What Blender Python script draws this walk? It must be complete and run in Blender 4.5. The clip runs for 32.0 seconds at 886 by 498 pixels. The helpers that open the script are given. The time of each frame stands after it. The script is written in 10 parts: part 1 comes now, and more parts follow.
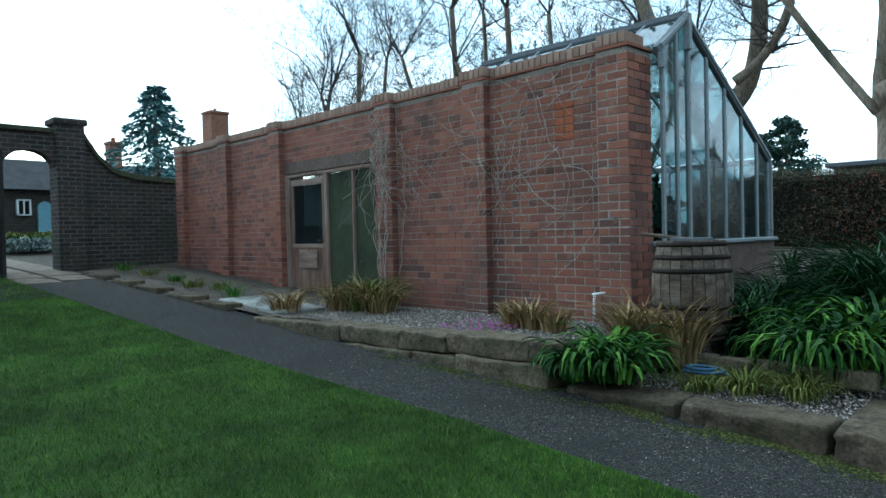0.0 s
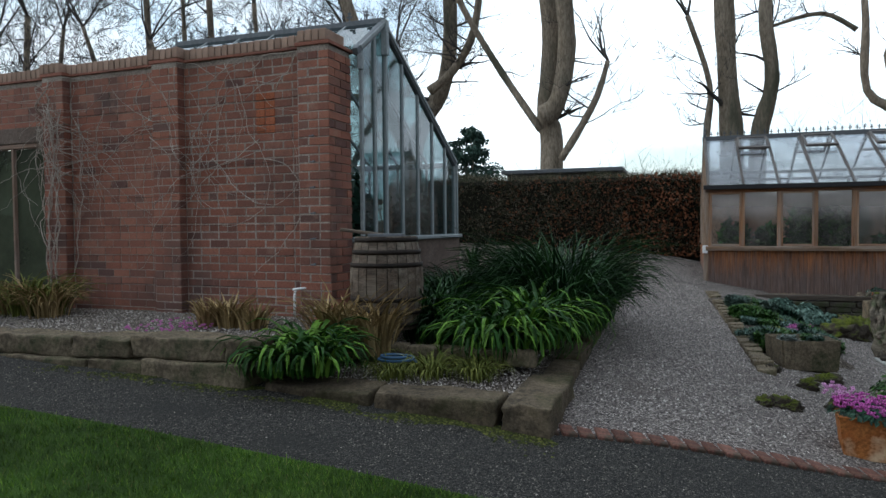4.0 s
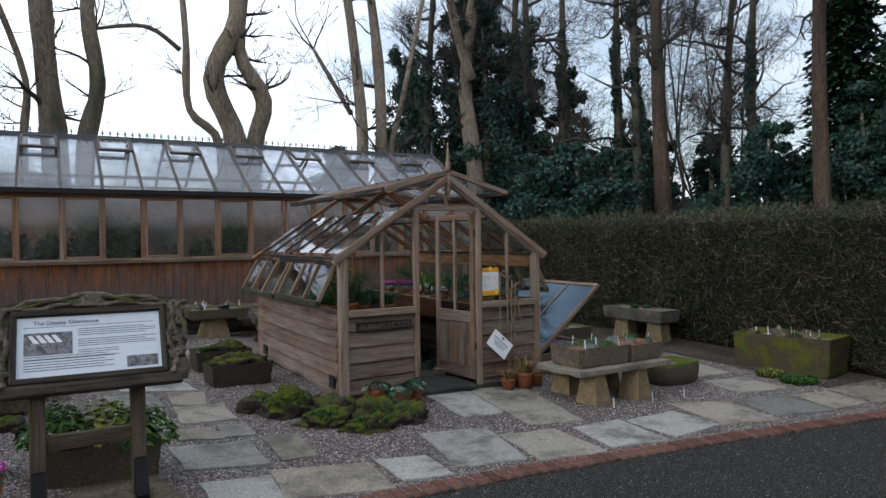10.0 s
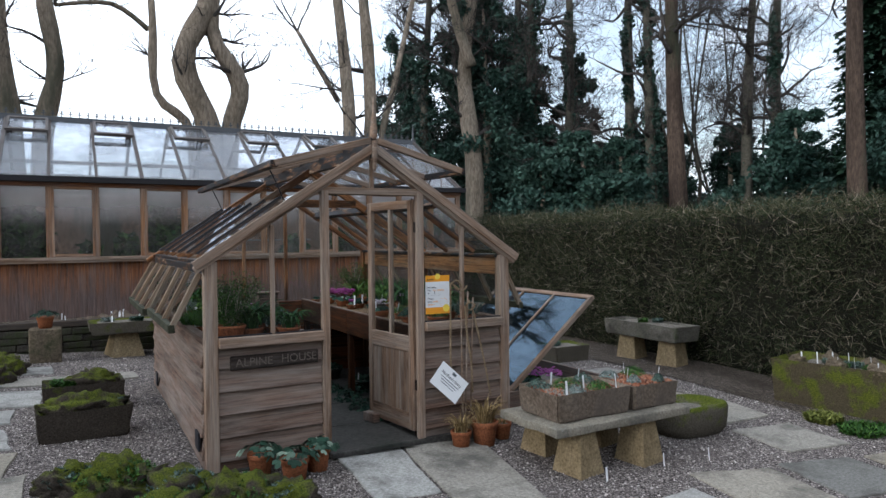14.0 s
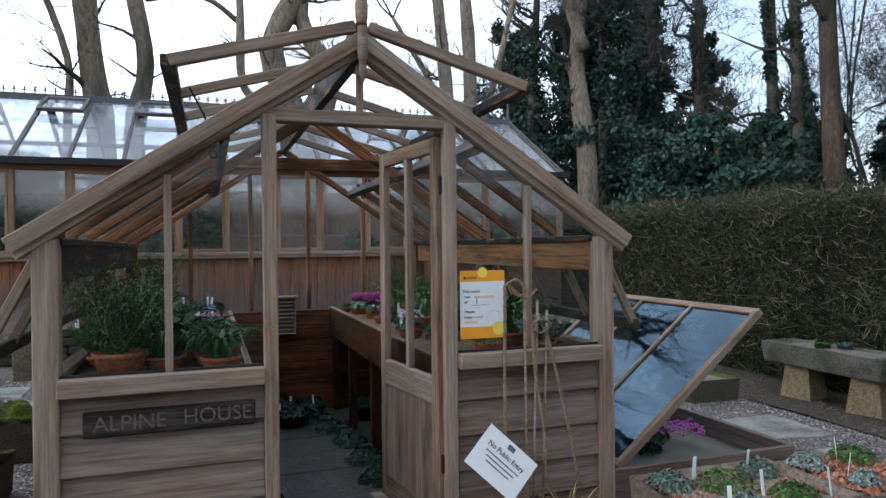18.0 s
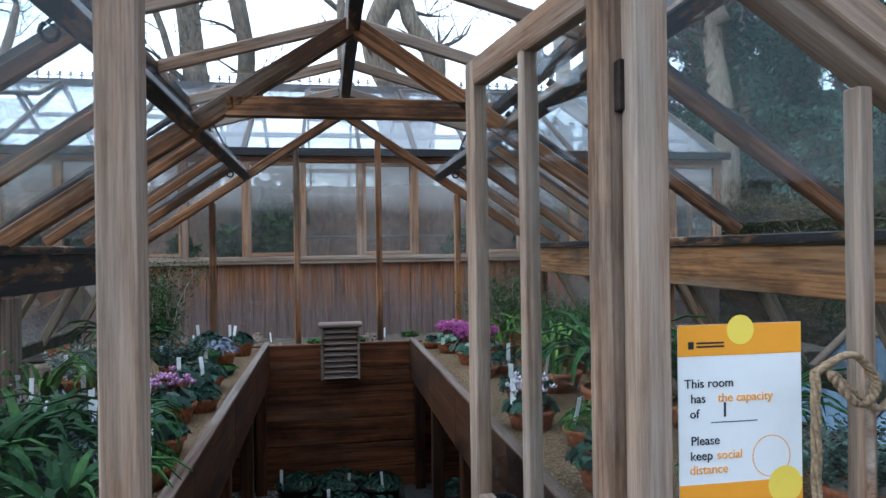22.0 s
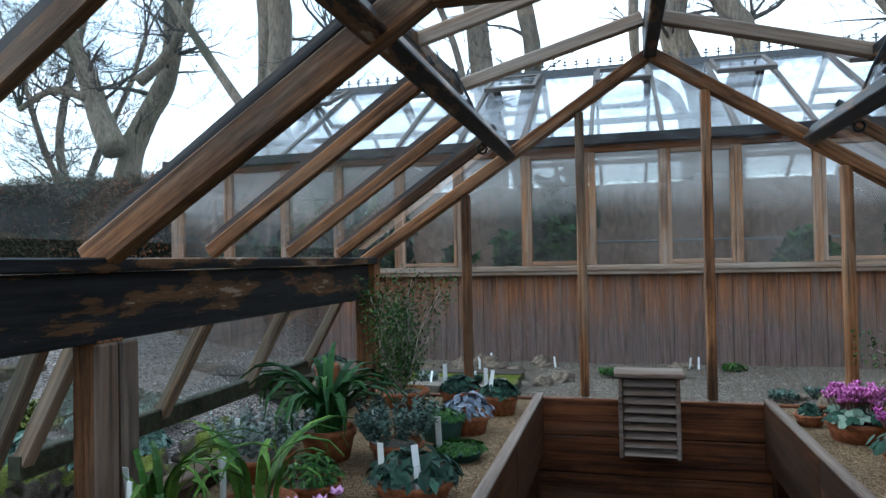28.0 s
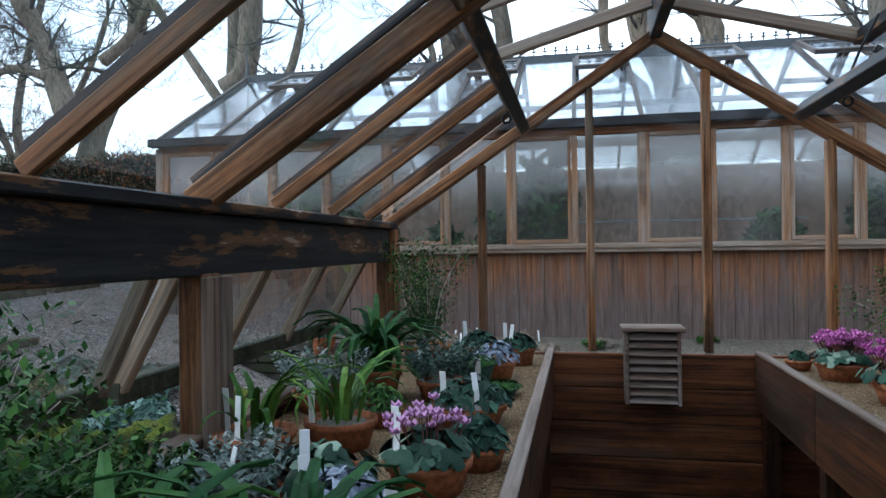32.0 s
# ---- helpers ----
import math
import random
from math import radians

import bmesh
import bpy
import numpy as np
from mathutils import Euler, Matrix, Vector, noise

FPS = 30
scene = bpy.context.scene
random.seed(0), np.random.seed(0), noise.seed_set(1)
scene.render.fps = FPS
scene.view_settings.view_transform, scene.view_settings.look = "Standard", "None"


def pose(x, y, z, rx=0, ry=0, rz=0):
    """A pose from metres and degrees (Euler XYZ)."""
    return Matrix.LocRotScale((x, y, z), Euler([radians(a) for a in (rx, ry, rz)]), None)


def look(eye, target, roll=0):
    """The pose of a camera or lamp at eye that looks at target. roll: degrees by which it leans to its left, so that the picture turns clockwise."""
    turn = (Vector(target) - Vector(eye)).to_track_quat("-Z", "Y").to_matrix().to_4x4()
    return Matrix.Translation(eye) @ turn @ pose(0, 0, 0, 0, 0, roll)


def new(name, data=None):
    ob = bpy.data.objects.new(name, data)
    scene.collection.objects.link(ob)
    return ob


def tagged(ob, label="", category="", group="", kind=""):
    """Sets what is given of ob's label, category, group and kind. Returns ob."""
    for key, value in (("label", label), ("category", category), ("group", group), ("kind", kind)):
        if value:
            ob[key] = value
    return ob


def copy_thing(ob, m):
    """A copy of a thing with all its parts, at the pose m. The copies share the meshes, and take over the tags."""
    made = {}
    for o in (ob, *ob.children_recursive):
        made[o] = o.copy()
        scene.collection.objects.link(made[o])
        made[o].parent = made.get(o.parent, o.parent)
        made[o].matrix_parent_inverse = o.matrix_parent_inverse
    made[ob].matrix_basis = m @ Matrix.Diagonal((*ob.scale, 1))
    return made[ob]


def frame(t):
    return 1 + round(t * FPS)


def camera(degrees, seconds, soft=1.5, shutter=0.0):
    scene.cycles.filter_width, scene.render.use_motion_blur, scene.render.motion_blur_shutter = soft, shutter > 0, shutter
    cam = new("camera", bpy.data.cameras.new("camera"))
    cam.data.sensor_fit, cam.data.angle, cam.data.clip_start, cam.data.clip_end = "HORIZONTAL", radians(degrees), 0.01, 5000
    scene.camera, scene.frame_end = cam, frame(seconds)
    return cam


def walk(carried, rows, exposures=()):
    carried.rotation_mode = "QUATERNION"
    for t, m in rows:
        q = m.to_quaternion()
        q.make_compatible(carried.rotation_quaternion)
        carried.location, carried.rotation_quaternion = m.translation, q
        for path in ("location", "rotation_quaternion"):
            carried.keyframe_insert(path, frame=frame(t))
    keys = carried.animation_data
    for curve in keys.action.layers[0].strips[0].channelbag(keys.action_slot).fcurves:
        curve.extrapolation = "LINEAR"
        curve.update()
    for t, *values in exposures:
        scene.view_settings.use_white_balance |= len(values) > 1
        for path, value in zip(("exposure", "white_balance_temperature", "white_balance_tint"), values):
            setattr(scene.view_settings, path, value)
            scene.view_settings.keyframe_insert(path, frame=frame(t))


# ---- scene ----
cam = camera(66.3, 32.0)

PATH = [
    (0, (-4.487, -7.99, 1.709), (-5.861, -6.537, 1.67), -1.3),
    (0.5, (-4.499, -7.98, 1.694), (-5.889, -6.542, 1.661), -1.3),
    (1, (-4.563, -8.026, 1.728), (-5.932, -6.568, 1.68), -1.1),
    (1.5, (-4.561, -8.045, 1.752), (-5.915, -6.574, 1.697), -1.2),
    (2, (-4.529, -8.015, 1.741), (-5.812, -6.482, 1.687), -1.2),
    (2.5, (-4.527, -7.994, 1.724), (-5.695, -6.372, 1.672), -0.9),
    (4.5, (-4.378, -7.851, 1.667), (-4.826, -5.902, 1.609), -0.5),
    (5, (-4.268, -7.7, 1.594), (-4.512, -5.716, 1.547), -0.5),
    (5.5, (-4.165, -7.653, 1.596), (-4.196, -5.654, 1.546), -0.1),
    (6, (-4.066, -7.636, 1.608), (-3.871, -5.646, 1.557), 0.1),
    (6.5, (-3.962, -7.481, 1.597), (-3.533, -5.529, 1.543), 0.1),
    (7, (-3.848, -7.337, 1.593), (-3.178, -5.453, 1.537), 0.3),
    (7.5, (-3.705, -7.249, 1.583), (-2.877, -5.429, 1.529), -0.1),
    (8, (-3.458, -7.131, 1.573), (-2.563, -5.343, 1.526), -0.3),
    (8.5, (-3.276, -7.015, 1.577), (-2.365, -5.235, 1.527), -0.3),
    (9, (-3.094, -6.808, 1.561), (-2.157, -5.042, 1.521), -0.3),
    (9.5, (-2.935, -6.661, 1.54), (-1.944, -4.924, 1.51), -0.6),
    (10, (-2.692, -6.53, 1.531), (-1.691, -4.799, 1.502), -0.8),
    (10.5, (-2.431, -6.344, 1.541), (-1.407, -4.626, 1.509), -0.5),
    (11, (-2.255, -6.126, 1.519), (-1.22, -4.416, 1.492), -0.5),
    (11.5, (-2.082, -5.925, 1.54), (-1.033, -4.223, 1.51), -0.6),
    (12, (-1.799, -5.74, 1.488), (-0.767, -4.027, 1.464), -0.6),
    (12.5, (-1.582, -5.619, 1.494), (-0.59, -3.883, 1.469), -0.6),
    (13, (-1.426, -5.361, 1.499), (-0.442, -3.62, 1.468), -0.2),
    (13.5, (-1.236, -5.142, 1.509), (-0.246, -3.404, 1.479), -0.4),
    (14, (-0.969, -4.953, 1.504), (-0.001, -3.204, 1.471), -0.6),
    (14.5, (-0.774, -4.763, 1.499), (0.154, -2.992, 1.466), -0.4),
    (16.5, (0.023, -3.777, 1.363), (0.803, -1.935, 1.355), -0.5),
    (17, (0.132, -3.451, 1.343), (0.905, -1.607, 1.331), -0.6),
    (17.5, (0.32, -3.193, 1.293), (1.053, -1.332, 1.292), -0.7),
    (18, (0.497, -2.954, 1.306), (1.153, -1.064, 1.299), -0.6),
    (18.5, (0.582, -2.717, 1.274), (1.189, -0.812, 1.272), -0.3),
    (19, (0.649, -2.463, 1.294), (1.238, -0.552, 1.29), -0.4),
    (19.5, (0.742, -2.214, 1.286), (1.289, -0.291, 1.288), -0.6),
    (20, (0.85, -1.927, 1.294), (1.298, 0.022, 1.294), -0.6),
    (20.5, (0.881, -1.675, 1.284), (1.269, 0.287, 1.288), -0.4),
    (21, (0.896, -1.463, 1.305), (1.294, 0.497, 1.306), -0.8),
    (21.5, (0.961, -1.252, 1.294), (1.345, 0.711, 1.302), -0.4),
    (22, (1.04, -1.032, 1.324), (1.375, 0.94, 1.324), -0.8),
    (22.5, (1.048, -0.847, 1.317), (1.34, 1.132, 1.321), -0.5),
    (23, (1.01, -0.619, 1.33), (1.309, 1.359, 1.334), -0.4),
    (23.5, (1.01, -0.446, 1.341), (1.303, 1.533, 1.348), -0.6),
    (24, (1.065, -0.264, 1.344), (1.346, 1.716, 1.355), -0.8),
    (24.5, (1.11, -0.155, 1.36), (1.319, 1.834, 1.374), -0.9),
    (26.5, (1.072, 0.238, 1.372), (1.2, 2.234, 1.377), -1.1),
    (27, (1.073, 0.319, 1.367), (1.038, 2.318, 1.38), -1.1),
    (27.5, (1.052, 0.339, 1.34), (0.801, 2.323, 1.369), -1.2),
    (28, (1.007, 0.311, 1.337), (0.504, 2.247, 1.371), -1.1),
    (28.5, (0.987, 0.257, 1.333), (0.269, 2.123, 1.373), -1.0),
    (29, (0.943, 0.234, 1.325), (0.429, 2.167, 1.349), -0.4),
    (29.5, (0.919, 0.2, 1.32), (0.454, 2.145, 1.337), -0.7),
    (30, (0.892, 0.155, 1.309), (0.443, 2.104, 1.319), -0.7),
    (30.5, (0.864, 0.105, 1.285), (0.434, 2.058, 1.298), -0.8),
    (31, (0.84, 0.085, 1.275), (0.419, 2.04, 1.28), -1.0),
    (31.5, (0.812, 0.067, 1.252), (0.408, 2.026, 1.253), -1.0),
    (32, (0.806, 0.062, 1.232), (0.411, 2.022, 1.231), -0.8),
]
EXPOSURE = ((0, 0.35, 4950, -12), (2.5, 0.27, 5150, -8), (4.5, -0.3, 5950, 4), (6, -0.78, 6200, 7), (7.5, -0.72, 6150, 7), (9, -0.45, 5950, 7), (10.5, -0.04, 5900, 8), (13, 0.25, 5850, 8), (17, 0.22, 5650, 6), (19.5, 0.62, 5500, 5), (21, 0.82, 5350, 4), (23, 0.95, 5150, 3), (25, 1.02, 5200, 4), (27, 0.92, 5250, 4), (28, 0.82, 5250, -2), (32, 0.72, 5300, 1))
walk(cam, [(t, look(eye, target, roll)) for t, eye, target, roll in PATH], EXPOSURE)

# ---- light ----
world = bpy.data.worlds.new("sky")
scene.world = world
world.use_nodes = True
wn, wl = world.node_tree.nodes, world.node_tree.links
sky = wn.new("ShaderNodeTexSky")
sky.sky_type, sky.sun_disc = "NISHITA", False
sky.sun_elevation, sky.sun_rotation = radians(22), radians(264)
sky.air_density, sky.dust_density, sky.ozone_density = 1.2, 2.0, 1.0
geo_w = wn.new("ShaderNodeTexCoord")
cloud = wn.new("ShaderNodeTexNoise")
cloud.inputs["Scale"].default_value, cloud.inputs["Detail"].default_value, cloud.inputs["Roughness"].default_value = 2.2, 7, 0.55
stretch = wn.new("ShaderNodeMapping")
stretch.inputs["Scale"].default_value = (1, 1, 2.6)
wl.new(geo_w.outputs["Generated"], stretch.inputs["Vector"])
wl.new(stretch.outputs["Vector"], cloud.inputs["Vector"])
ramp_w = wn.new("ShaderNodeValToRGB")
ramp_w.color_ramp.elements[0].position, ramp_w.color_ramp.elements[1].position = 0.41, 0.55
ramp_w.color_ramp.elements[0].color = (0.35, 0.35, 0.35, 1)
wl.new(cloud.outputs["Fac"], ramp_w.inputs["Fac"])
mix_w = wn.new("ShaderNodeMix")
mix_w.data_type = "RGBA"
mix_w.inputs["B"].default_value = (9.1, 9.2, 9.5, 1)
wl.new(ramp_w.outputs["Color"], mix_w.inputs["Factor"])
wl.new(sky.outputs["Color"], mix_w.inputs["A"])
# the evening side of the sky is brighter
dot_w = wn.new("ShaderNodeVectorMath")
dot_w.operation = "DOT_PRODUCT"
dot_w.inputs[1].default_value = (-0.66, 0.72, 0.2)
wl.new(geo_w.outputs["Generated"], dot_w.inputs[0])
side_w = wn.new("ShaderNodeMapRange")
side_w.inputs["From Min"].default_value, side_w.inputs["From Max"].default_value = -0.7, 0.8
side_w.inputs["To Min"].default_value, side_w.inputs["To Max"].default_value = 0.8, 1.7
wl.new(dot_w.outputs["Value"], side_w.inputs["Value"])
gain_w = wn.new("ShaderNodeVectorMath")
gain_w.operation = "SCALE"
wl.new(mix_w.outputs["Result"], gain_w.inputs[0])
wl.new(side_w.outputs["Result"], gain_w.inputs["Scale"])
wl.new(gain_w.outputs["Vector"], wn["Background"].inputs["Color"])
wn["Background"].inputs["Strength"].default_value = 0.12
sun = new("sun", bpy.data.lights.new("sun", "SUN"))
sun.data.energy, sun.data.angle, sun.data.color = 0.9, radians(16), (1.0, 0.94, 0.87)
sun.matrix_basis = look((-30, -3, 12), (0, 0, 0))

# ---- ground shape ----
FALL_X = (-30, -18.6, -14.5, -10.8, -9.3, -8.3, -7.3, -6.0, -5.2, -4.5, -3.5, -2.5, -1.5, 0, 2, 5, 10, 30)
FALL_Z = (1.9, 1.36, 1.08, 0.82, 0.745, 0.7, 0.65, 0.555, 0.49, 0.40, 0.20, 0.035, -0.085, -0.15, -0.215, -0.295, -0.37, -0.5)


def gz(x, y):
    """Height of the ground: it falls to the right and the lawn, and lies level in the court."""
    cap = float(np.interp(x, (-3.4, -2.0), (12, 1.2)))
    return float(np.interp(x, FALL_X, FALL_Z)) + 0.039 * max(min(y, cap), -12)


# ---- mesh helpers ----
class Mb:
    """Collects vertices and faces of one mesh."""

    def __init__(self):
        self.v, self.f = [], []

    def add(self, vs, fs):
        o = len(self.v)
        self.v.extend(vs)
        self.f.extend([tuple(i + o for i in q) for q in fs])
        return self

    def box(self, x0, y0, z0, x1, y1, z1, b=0.0, m=None):
        if b <= 0:
            vs = [(x, y, z) for x in (x0, x1) for y in (y0, y1) for z in (z0, z1)]
            fs = [(0, 1, 3, 2), (4, 6, 7, 5), (0, 4, 5, 1), (2, 3, 7, 6), (0, 2, 6, 4), (1, 5, 7, 3)]
        else:
            vs, at = [], {}
            for i, (x, sx) in enumerate(((x0, 1), (x1, -1))):
                for j, (y, sy) in enumerate(((y0, 1), (y1, -1))):
                    for k, (z, sz) in enumerate(((z0, 1), (z1, -1))):
                        for ax, p in enumerate(((x, y + b * sy, z + b * sz), (x + b * sx, y, z + b * sz), (x + b * sx, y + b * sy, z))):
                            at[i, j, k, ax] = len(vs)
                            vs.append(p)
            fs = []
            for ax in range(3):
                for s in (0, 1):
                    ring = []
                    for p, q in ((0, 0), (0, 1), (1, 1), (1, 0)):
                        c = [p, q]
                        c.insert(ax, s)
                        ring.append(at[(*c, ax)])
                    fs.append(tuple(ring if (s == 0) == (ax != 1) else ring[::-1]))
            for ax in range(3):
                o1, o2 = [a for a in range(3) if a != ax]
                for p in (0, 1):
                    for q in (0, 1):
                        ring = []
                        for s, first in ((0, o1), (0, o2), (1, o2), (1, o1)):
                            c = [0, 0, 0]
                            c[ax], c[o1], c[o2] = s, p, q
                            ring.append(at[(*c, first)])
                        fs.append(tuple(ring))
            for i in (0, 1):
                for j in (0, 1):
                    for k in (0, 1):
                        fs.append(tuple(at[i, j, k, a] for a in range(3)))
        if m is not None:
            vs = [tuple(m @ Vector(p)) for p in vs]
        return self.add(vs, fs)

    def tube(self, pts, radii, n=6, cap=True):
        rings = []
        up = Vector((0.31, 0.17, 0.93)).normalized()
        pts = [Vector(p) for p in pts]
        for i, p in enumerate(pts):
            d = (pts[min(i + 1, len(pts) - 1)] - pts[max(i - 1, 0)])
            d = d.normalized() if d.length > 1e-9 else Vector((0, 0, 1))
            if abs(d.dot(up)) > 0.97:
                up = Vector((0.9, 0.3, 0.1)).normalized()
            a = d.cross(up).normalized()
            c = d.cross(a).normalized()
            up = a.cross(d).normalized()
            r = radii[i] if hasattr(radii, "__len__") else radii
            rings.append([tuple(p + a * (math.cos(2 * math.pi * k / n) * r) + c * (math.sin(2 * math.pi * k / n) * r)) for k in range(n)])
        vs = [q for ring in rings for q in ring]
        fs = [(i * n + k, i * n + (k + 1) % n, (i + 1) * n + (k + 1) % n, (i + 1) * n + k) for i in range(len(pts) - 1) for k in range(n)]
        if cap:
            fs += [tuple(range(n))[::-1], tuple(range((len(pts) - 1) * n, len(pts) * n))]
        return self.add(vs, fs)

    def lathe(self, profile, n=16, m=None):
        vs = [(r * math.cos(2 * math.pi * k / n), r * math.sin(2 * math.pi * k / n), z) for r, z in profile for k in range(n)]
        if m is not None:
            vs = [tuple(m @ Vector(p)) for p in vs]
        fs = [(i * n + k, i * n + (k + 1) % n, (i + 1) * n + (k + 1) % n, (i + 1) * n + k) for i in range(len(profile) - 1) for k in range(n)]
        fs += [tuple(range(n))[::-1], tuple(range((len(profile) - 1) * n, len(profile) * n))]
        return self.add(vs, fs)

    def prism(self, outline, y0, y1, axis="y"):
        n = len(outline)
        put = (lambda a, b, c: (a, c, b)) if axis == "y" else ((lambda a, b, c: (c, a, b)) if axis == "x" else (lambda a, b, c: (a, b, c)))
        vs = [put(a, b, y0) for a, b in outline] + [put(a, b, y1) for a, b in outline]
        fs = [tuple(range(n)), tuple(range(n, 2 * n))[::-1]] + [(i, (i + 1) % n, n + (i + 1) % n, n + i)[::-1] for i in range(n)]
        return self.add(vs, fs)

    def mesh(self, name, smooth=False):
        me = bpy.data.meshes.new(name)
        me.from_pydata(self.v, [], self.f)
        bm = bmesh.new()
        bm.from_mesh(me)
        bmesh.ops.recalc_face_normals(bm, faces=bm.faces)
        bm.to_mesh(me)
        bm.free()
        if smooth:
            me.polygons.foreach_set("use_smooth", [True] * len(me.polygons))
        return me

    def fast(self, name, smooth=False):
        me = bpy.data.meshes.new(name)
        me.from_pydata(self.v, [], self.f)
        if smooth:
            me.polygons.foreach_set("use_smooth", [True] * len(me.polygons))
        return me


AT = {}


def thing(name, x, y, z, label, category, group="", kind="", rz=0):
    ob = tagged(new(name), label, category, group, kind)
    ob.matrix_basis = pose(x, y, z, 0, 0, rz)
    AT[ob] = ob.matrix_basis.copy()
    return ob


def part(name, mb, material, parent, label="", smooth=False, m=None, kind=""):
    """One mesh under a thing or a part. m is its pose in the world; without it the mesh is in world coordinates."""
    me = mb if isinstance(mb, bpy.types.Mesh) else (mb.fast(name, smooth) if len(mb.v) > 4000 else mb.mesh(name, smooth))
    if not me.materials:
        me.materials.append(material)
    ob = new(name, me)
    m = m if m is not None else Matrix()
    AT[ob] = m.copy()
    if parent is not None:
        ob.parent = parent
        ob.matrix_basis = AT[parent].inverted() @ m
    else:
        ob.matrix_basis = m
    if "glass" in material.name:
        ob.visible_shadow = False
    return tagged(ob, label, kind=kind)


def solid(name, mb, material, label, category, kind="", group="", smooth=False, m=None):
    return tagged(part(name, mb, material, None, smooth=smooth, m=m), label, category, group, kind)


BARS = {}


def bar(name, a, b, w, h, material, parent, label="", up=(0, 0, 1), bevel=0.004):
    """A squared timber from a to b, w across and h deep along up; its length is local x."""
    a, b = Vector(a), Vector(b)
    x = (b - a).normalized()
    u = Vector(up)
    y = u.cross(x).normalized()
    z = x.cross(y)
    m = Matrix((x, y, z)).transposed().to_4x4()
    m.translation = (a + b) / 2
    l = (b - a).length
    key = (name, round(l, 4), round(w, 4), round(h, 4), material.name)
    if key not in BARS:
        BARS[key] = Mb().box(-l / 2, -w / 2, -h / 2, l / 2, w / 2, h / 2, bevel).mesh(name)
    return part(name, BARS[key], material, parent, label, m=m)


# ---- materials ----
def shader(name, rough=0.8, metal=0.0):
    m = bpy.data.materials.new(name)
    m.use_nodes = True
    n, l = m.node_tree.nodes, m.node_tree.links
    p = n["Principled BSDF"]
    p.inputs["Roughness"].default_value, p.inputs["Metallic"].default_value = rough, metal
    p.inputs["Specular IOR Level"].default_value = 0.15
    return m, n, l, p


def noise_tex(n, l, src, scale, detail=4, rough=0.6, stretch=None):
    t = n.new("ShaderNodeTexNoise")
    t.inputs["Scale"].default_value, t.inputs["Detail"].default_value, t.inputs["Roughness"].default_value = scale, detail, rough
    if stretch:
        mp = n.new("ShaderNodeMapping")
        mp.inputs["Scale"].default_value = stretch
        l.new(src, mp.inputs["Vector"])
        src = mp.outputs["Vector"]
    l.new(src, t.inputs["Vector"])
    return t.outputs["Fac"]


def ramp(n, l, fac, *stops):
    r = n.new("ShaderNodeValToRGB")
    e = r.color_ramp.elements
    while len(e) < len(stops):
        e.new(0.5)
    for k, (pos, col) in zip(e, stops):
        k.position, k.color = pos, (*col, 1)
    l.new(fac, r.inputs["Fac"])
    return r.outputs["Color"]


def blend(n, l, fac, a, b, mode="MIX"):
    x = n.new("ShaderNodeMix")
    x.data_type, x.blend_type = "RGBA", mode
    for sock, v in (("Factor", fac), ("A", a), ("B", b)):
        if isinstance(v, (int, float)):
            x.inputs[sock].default_value = v
        elif isinstance(v, tuple):
            x.inputs[sock].default_value = (*v, 1)
        else:
            l.new(v, x.inputs[sock])
    return x.outputs["Result"]


def bump(n, l, p, height, strength=0.4, dist=0.01):
    b = n.new("ShaderNodeBump")
    b.inputs["Strength"].default_value, b.inputs["Distance"].default_value = strength, dist
    l.new(height, b.inputs["Height"])
    l.new(b.outputs["Normal"], p.inputs["Normal"])


def rough_mat(name, c1, c2, c3=None, s1=3.0, s2=40.0, rough=0.85, bs=0.4, bd=0.006, local=True, stretch=None, rand=0.0, stain=None):
    """Two scales of mottling, a bump, and per-object change of shade."""
    m, n, l, p = shader(name, rough)
    if local:
        src = n.new("ShaderNodeTexCoord").outputs["Object"]
    else:
        src = n.new("ShaderNodeNewGeometry").outputs["Position"]
    big = noise_tex(n, l, src, s1, 5, 0.6, stretch)
    fine = noise_tex(n, l, src, s2, 4, 0.7, stretch)
    col = ramp(n, l, big, (0.32, c1), (0.68, c2))
    if c3:
        col = blend(n, l, ramp(n, l, fine, (0.45, (0, 0, 0)), (0.62, (1, 1, 1))), col, c3)
    else:
        col = blend(n, l, 0.7, col, ramp(n, l, fine, (0.36, (0.3, 0.3, 0.3)), (0.64, (1.15, 1.15, 1.15))), "MULTIPLY")
    if stain:
        s = noise_tex(n, l, src, s1 * 0.5, 6, 0.65, stretch)
        col = blend(n, l, ramp(n, l, s, (0.52, (0, 0, 0)), (0.66, (1, 1, 1))), col, stain)
    if rand:
        info = n.new("ShaderNodeObjectInfo")
        col = blend(n, l, rand, col, ramp(n, l, info.outputs["Random"], (0, (0.35, 0.33, 0.32)), (1, (1, 1, 1))), "MULTIPLY")
    l.new(col, p.inputs["Base Color"])
    bump(n, l, p, fine, bs, bd)
    return m


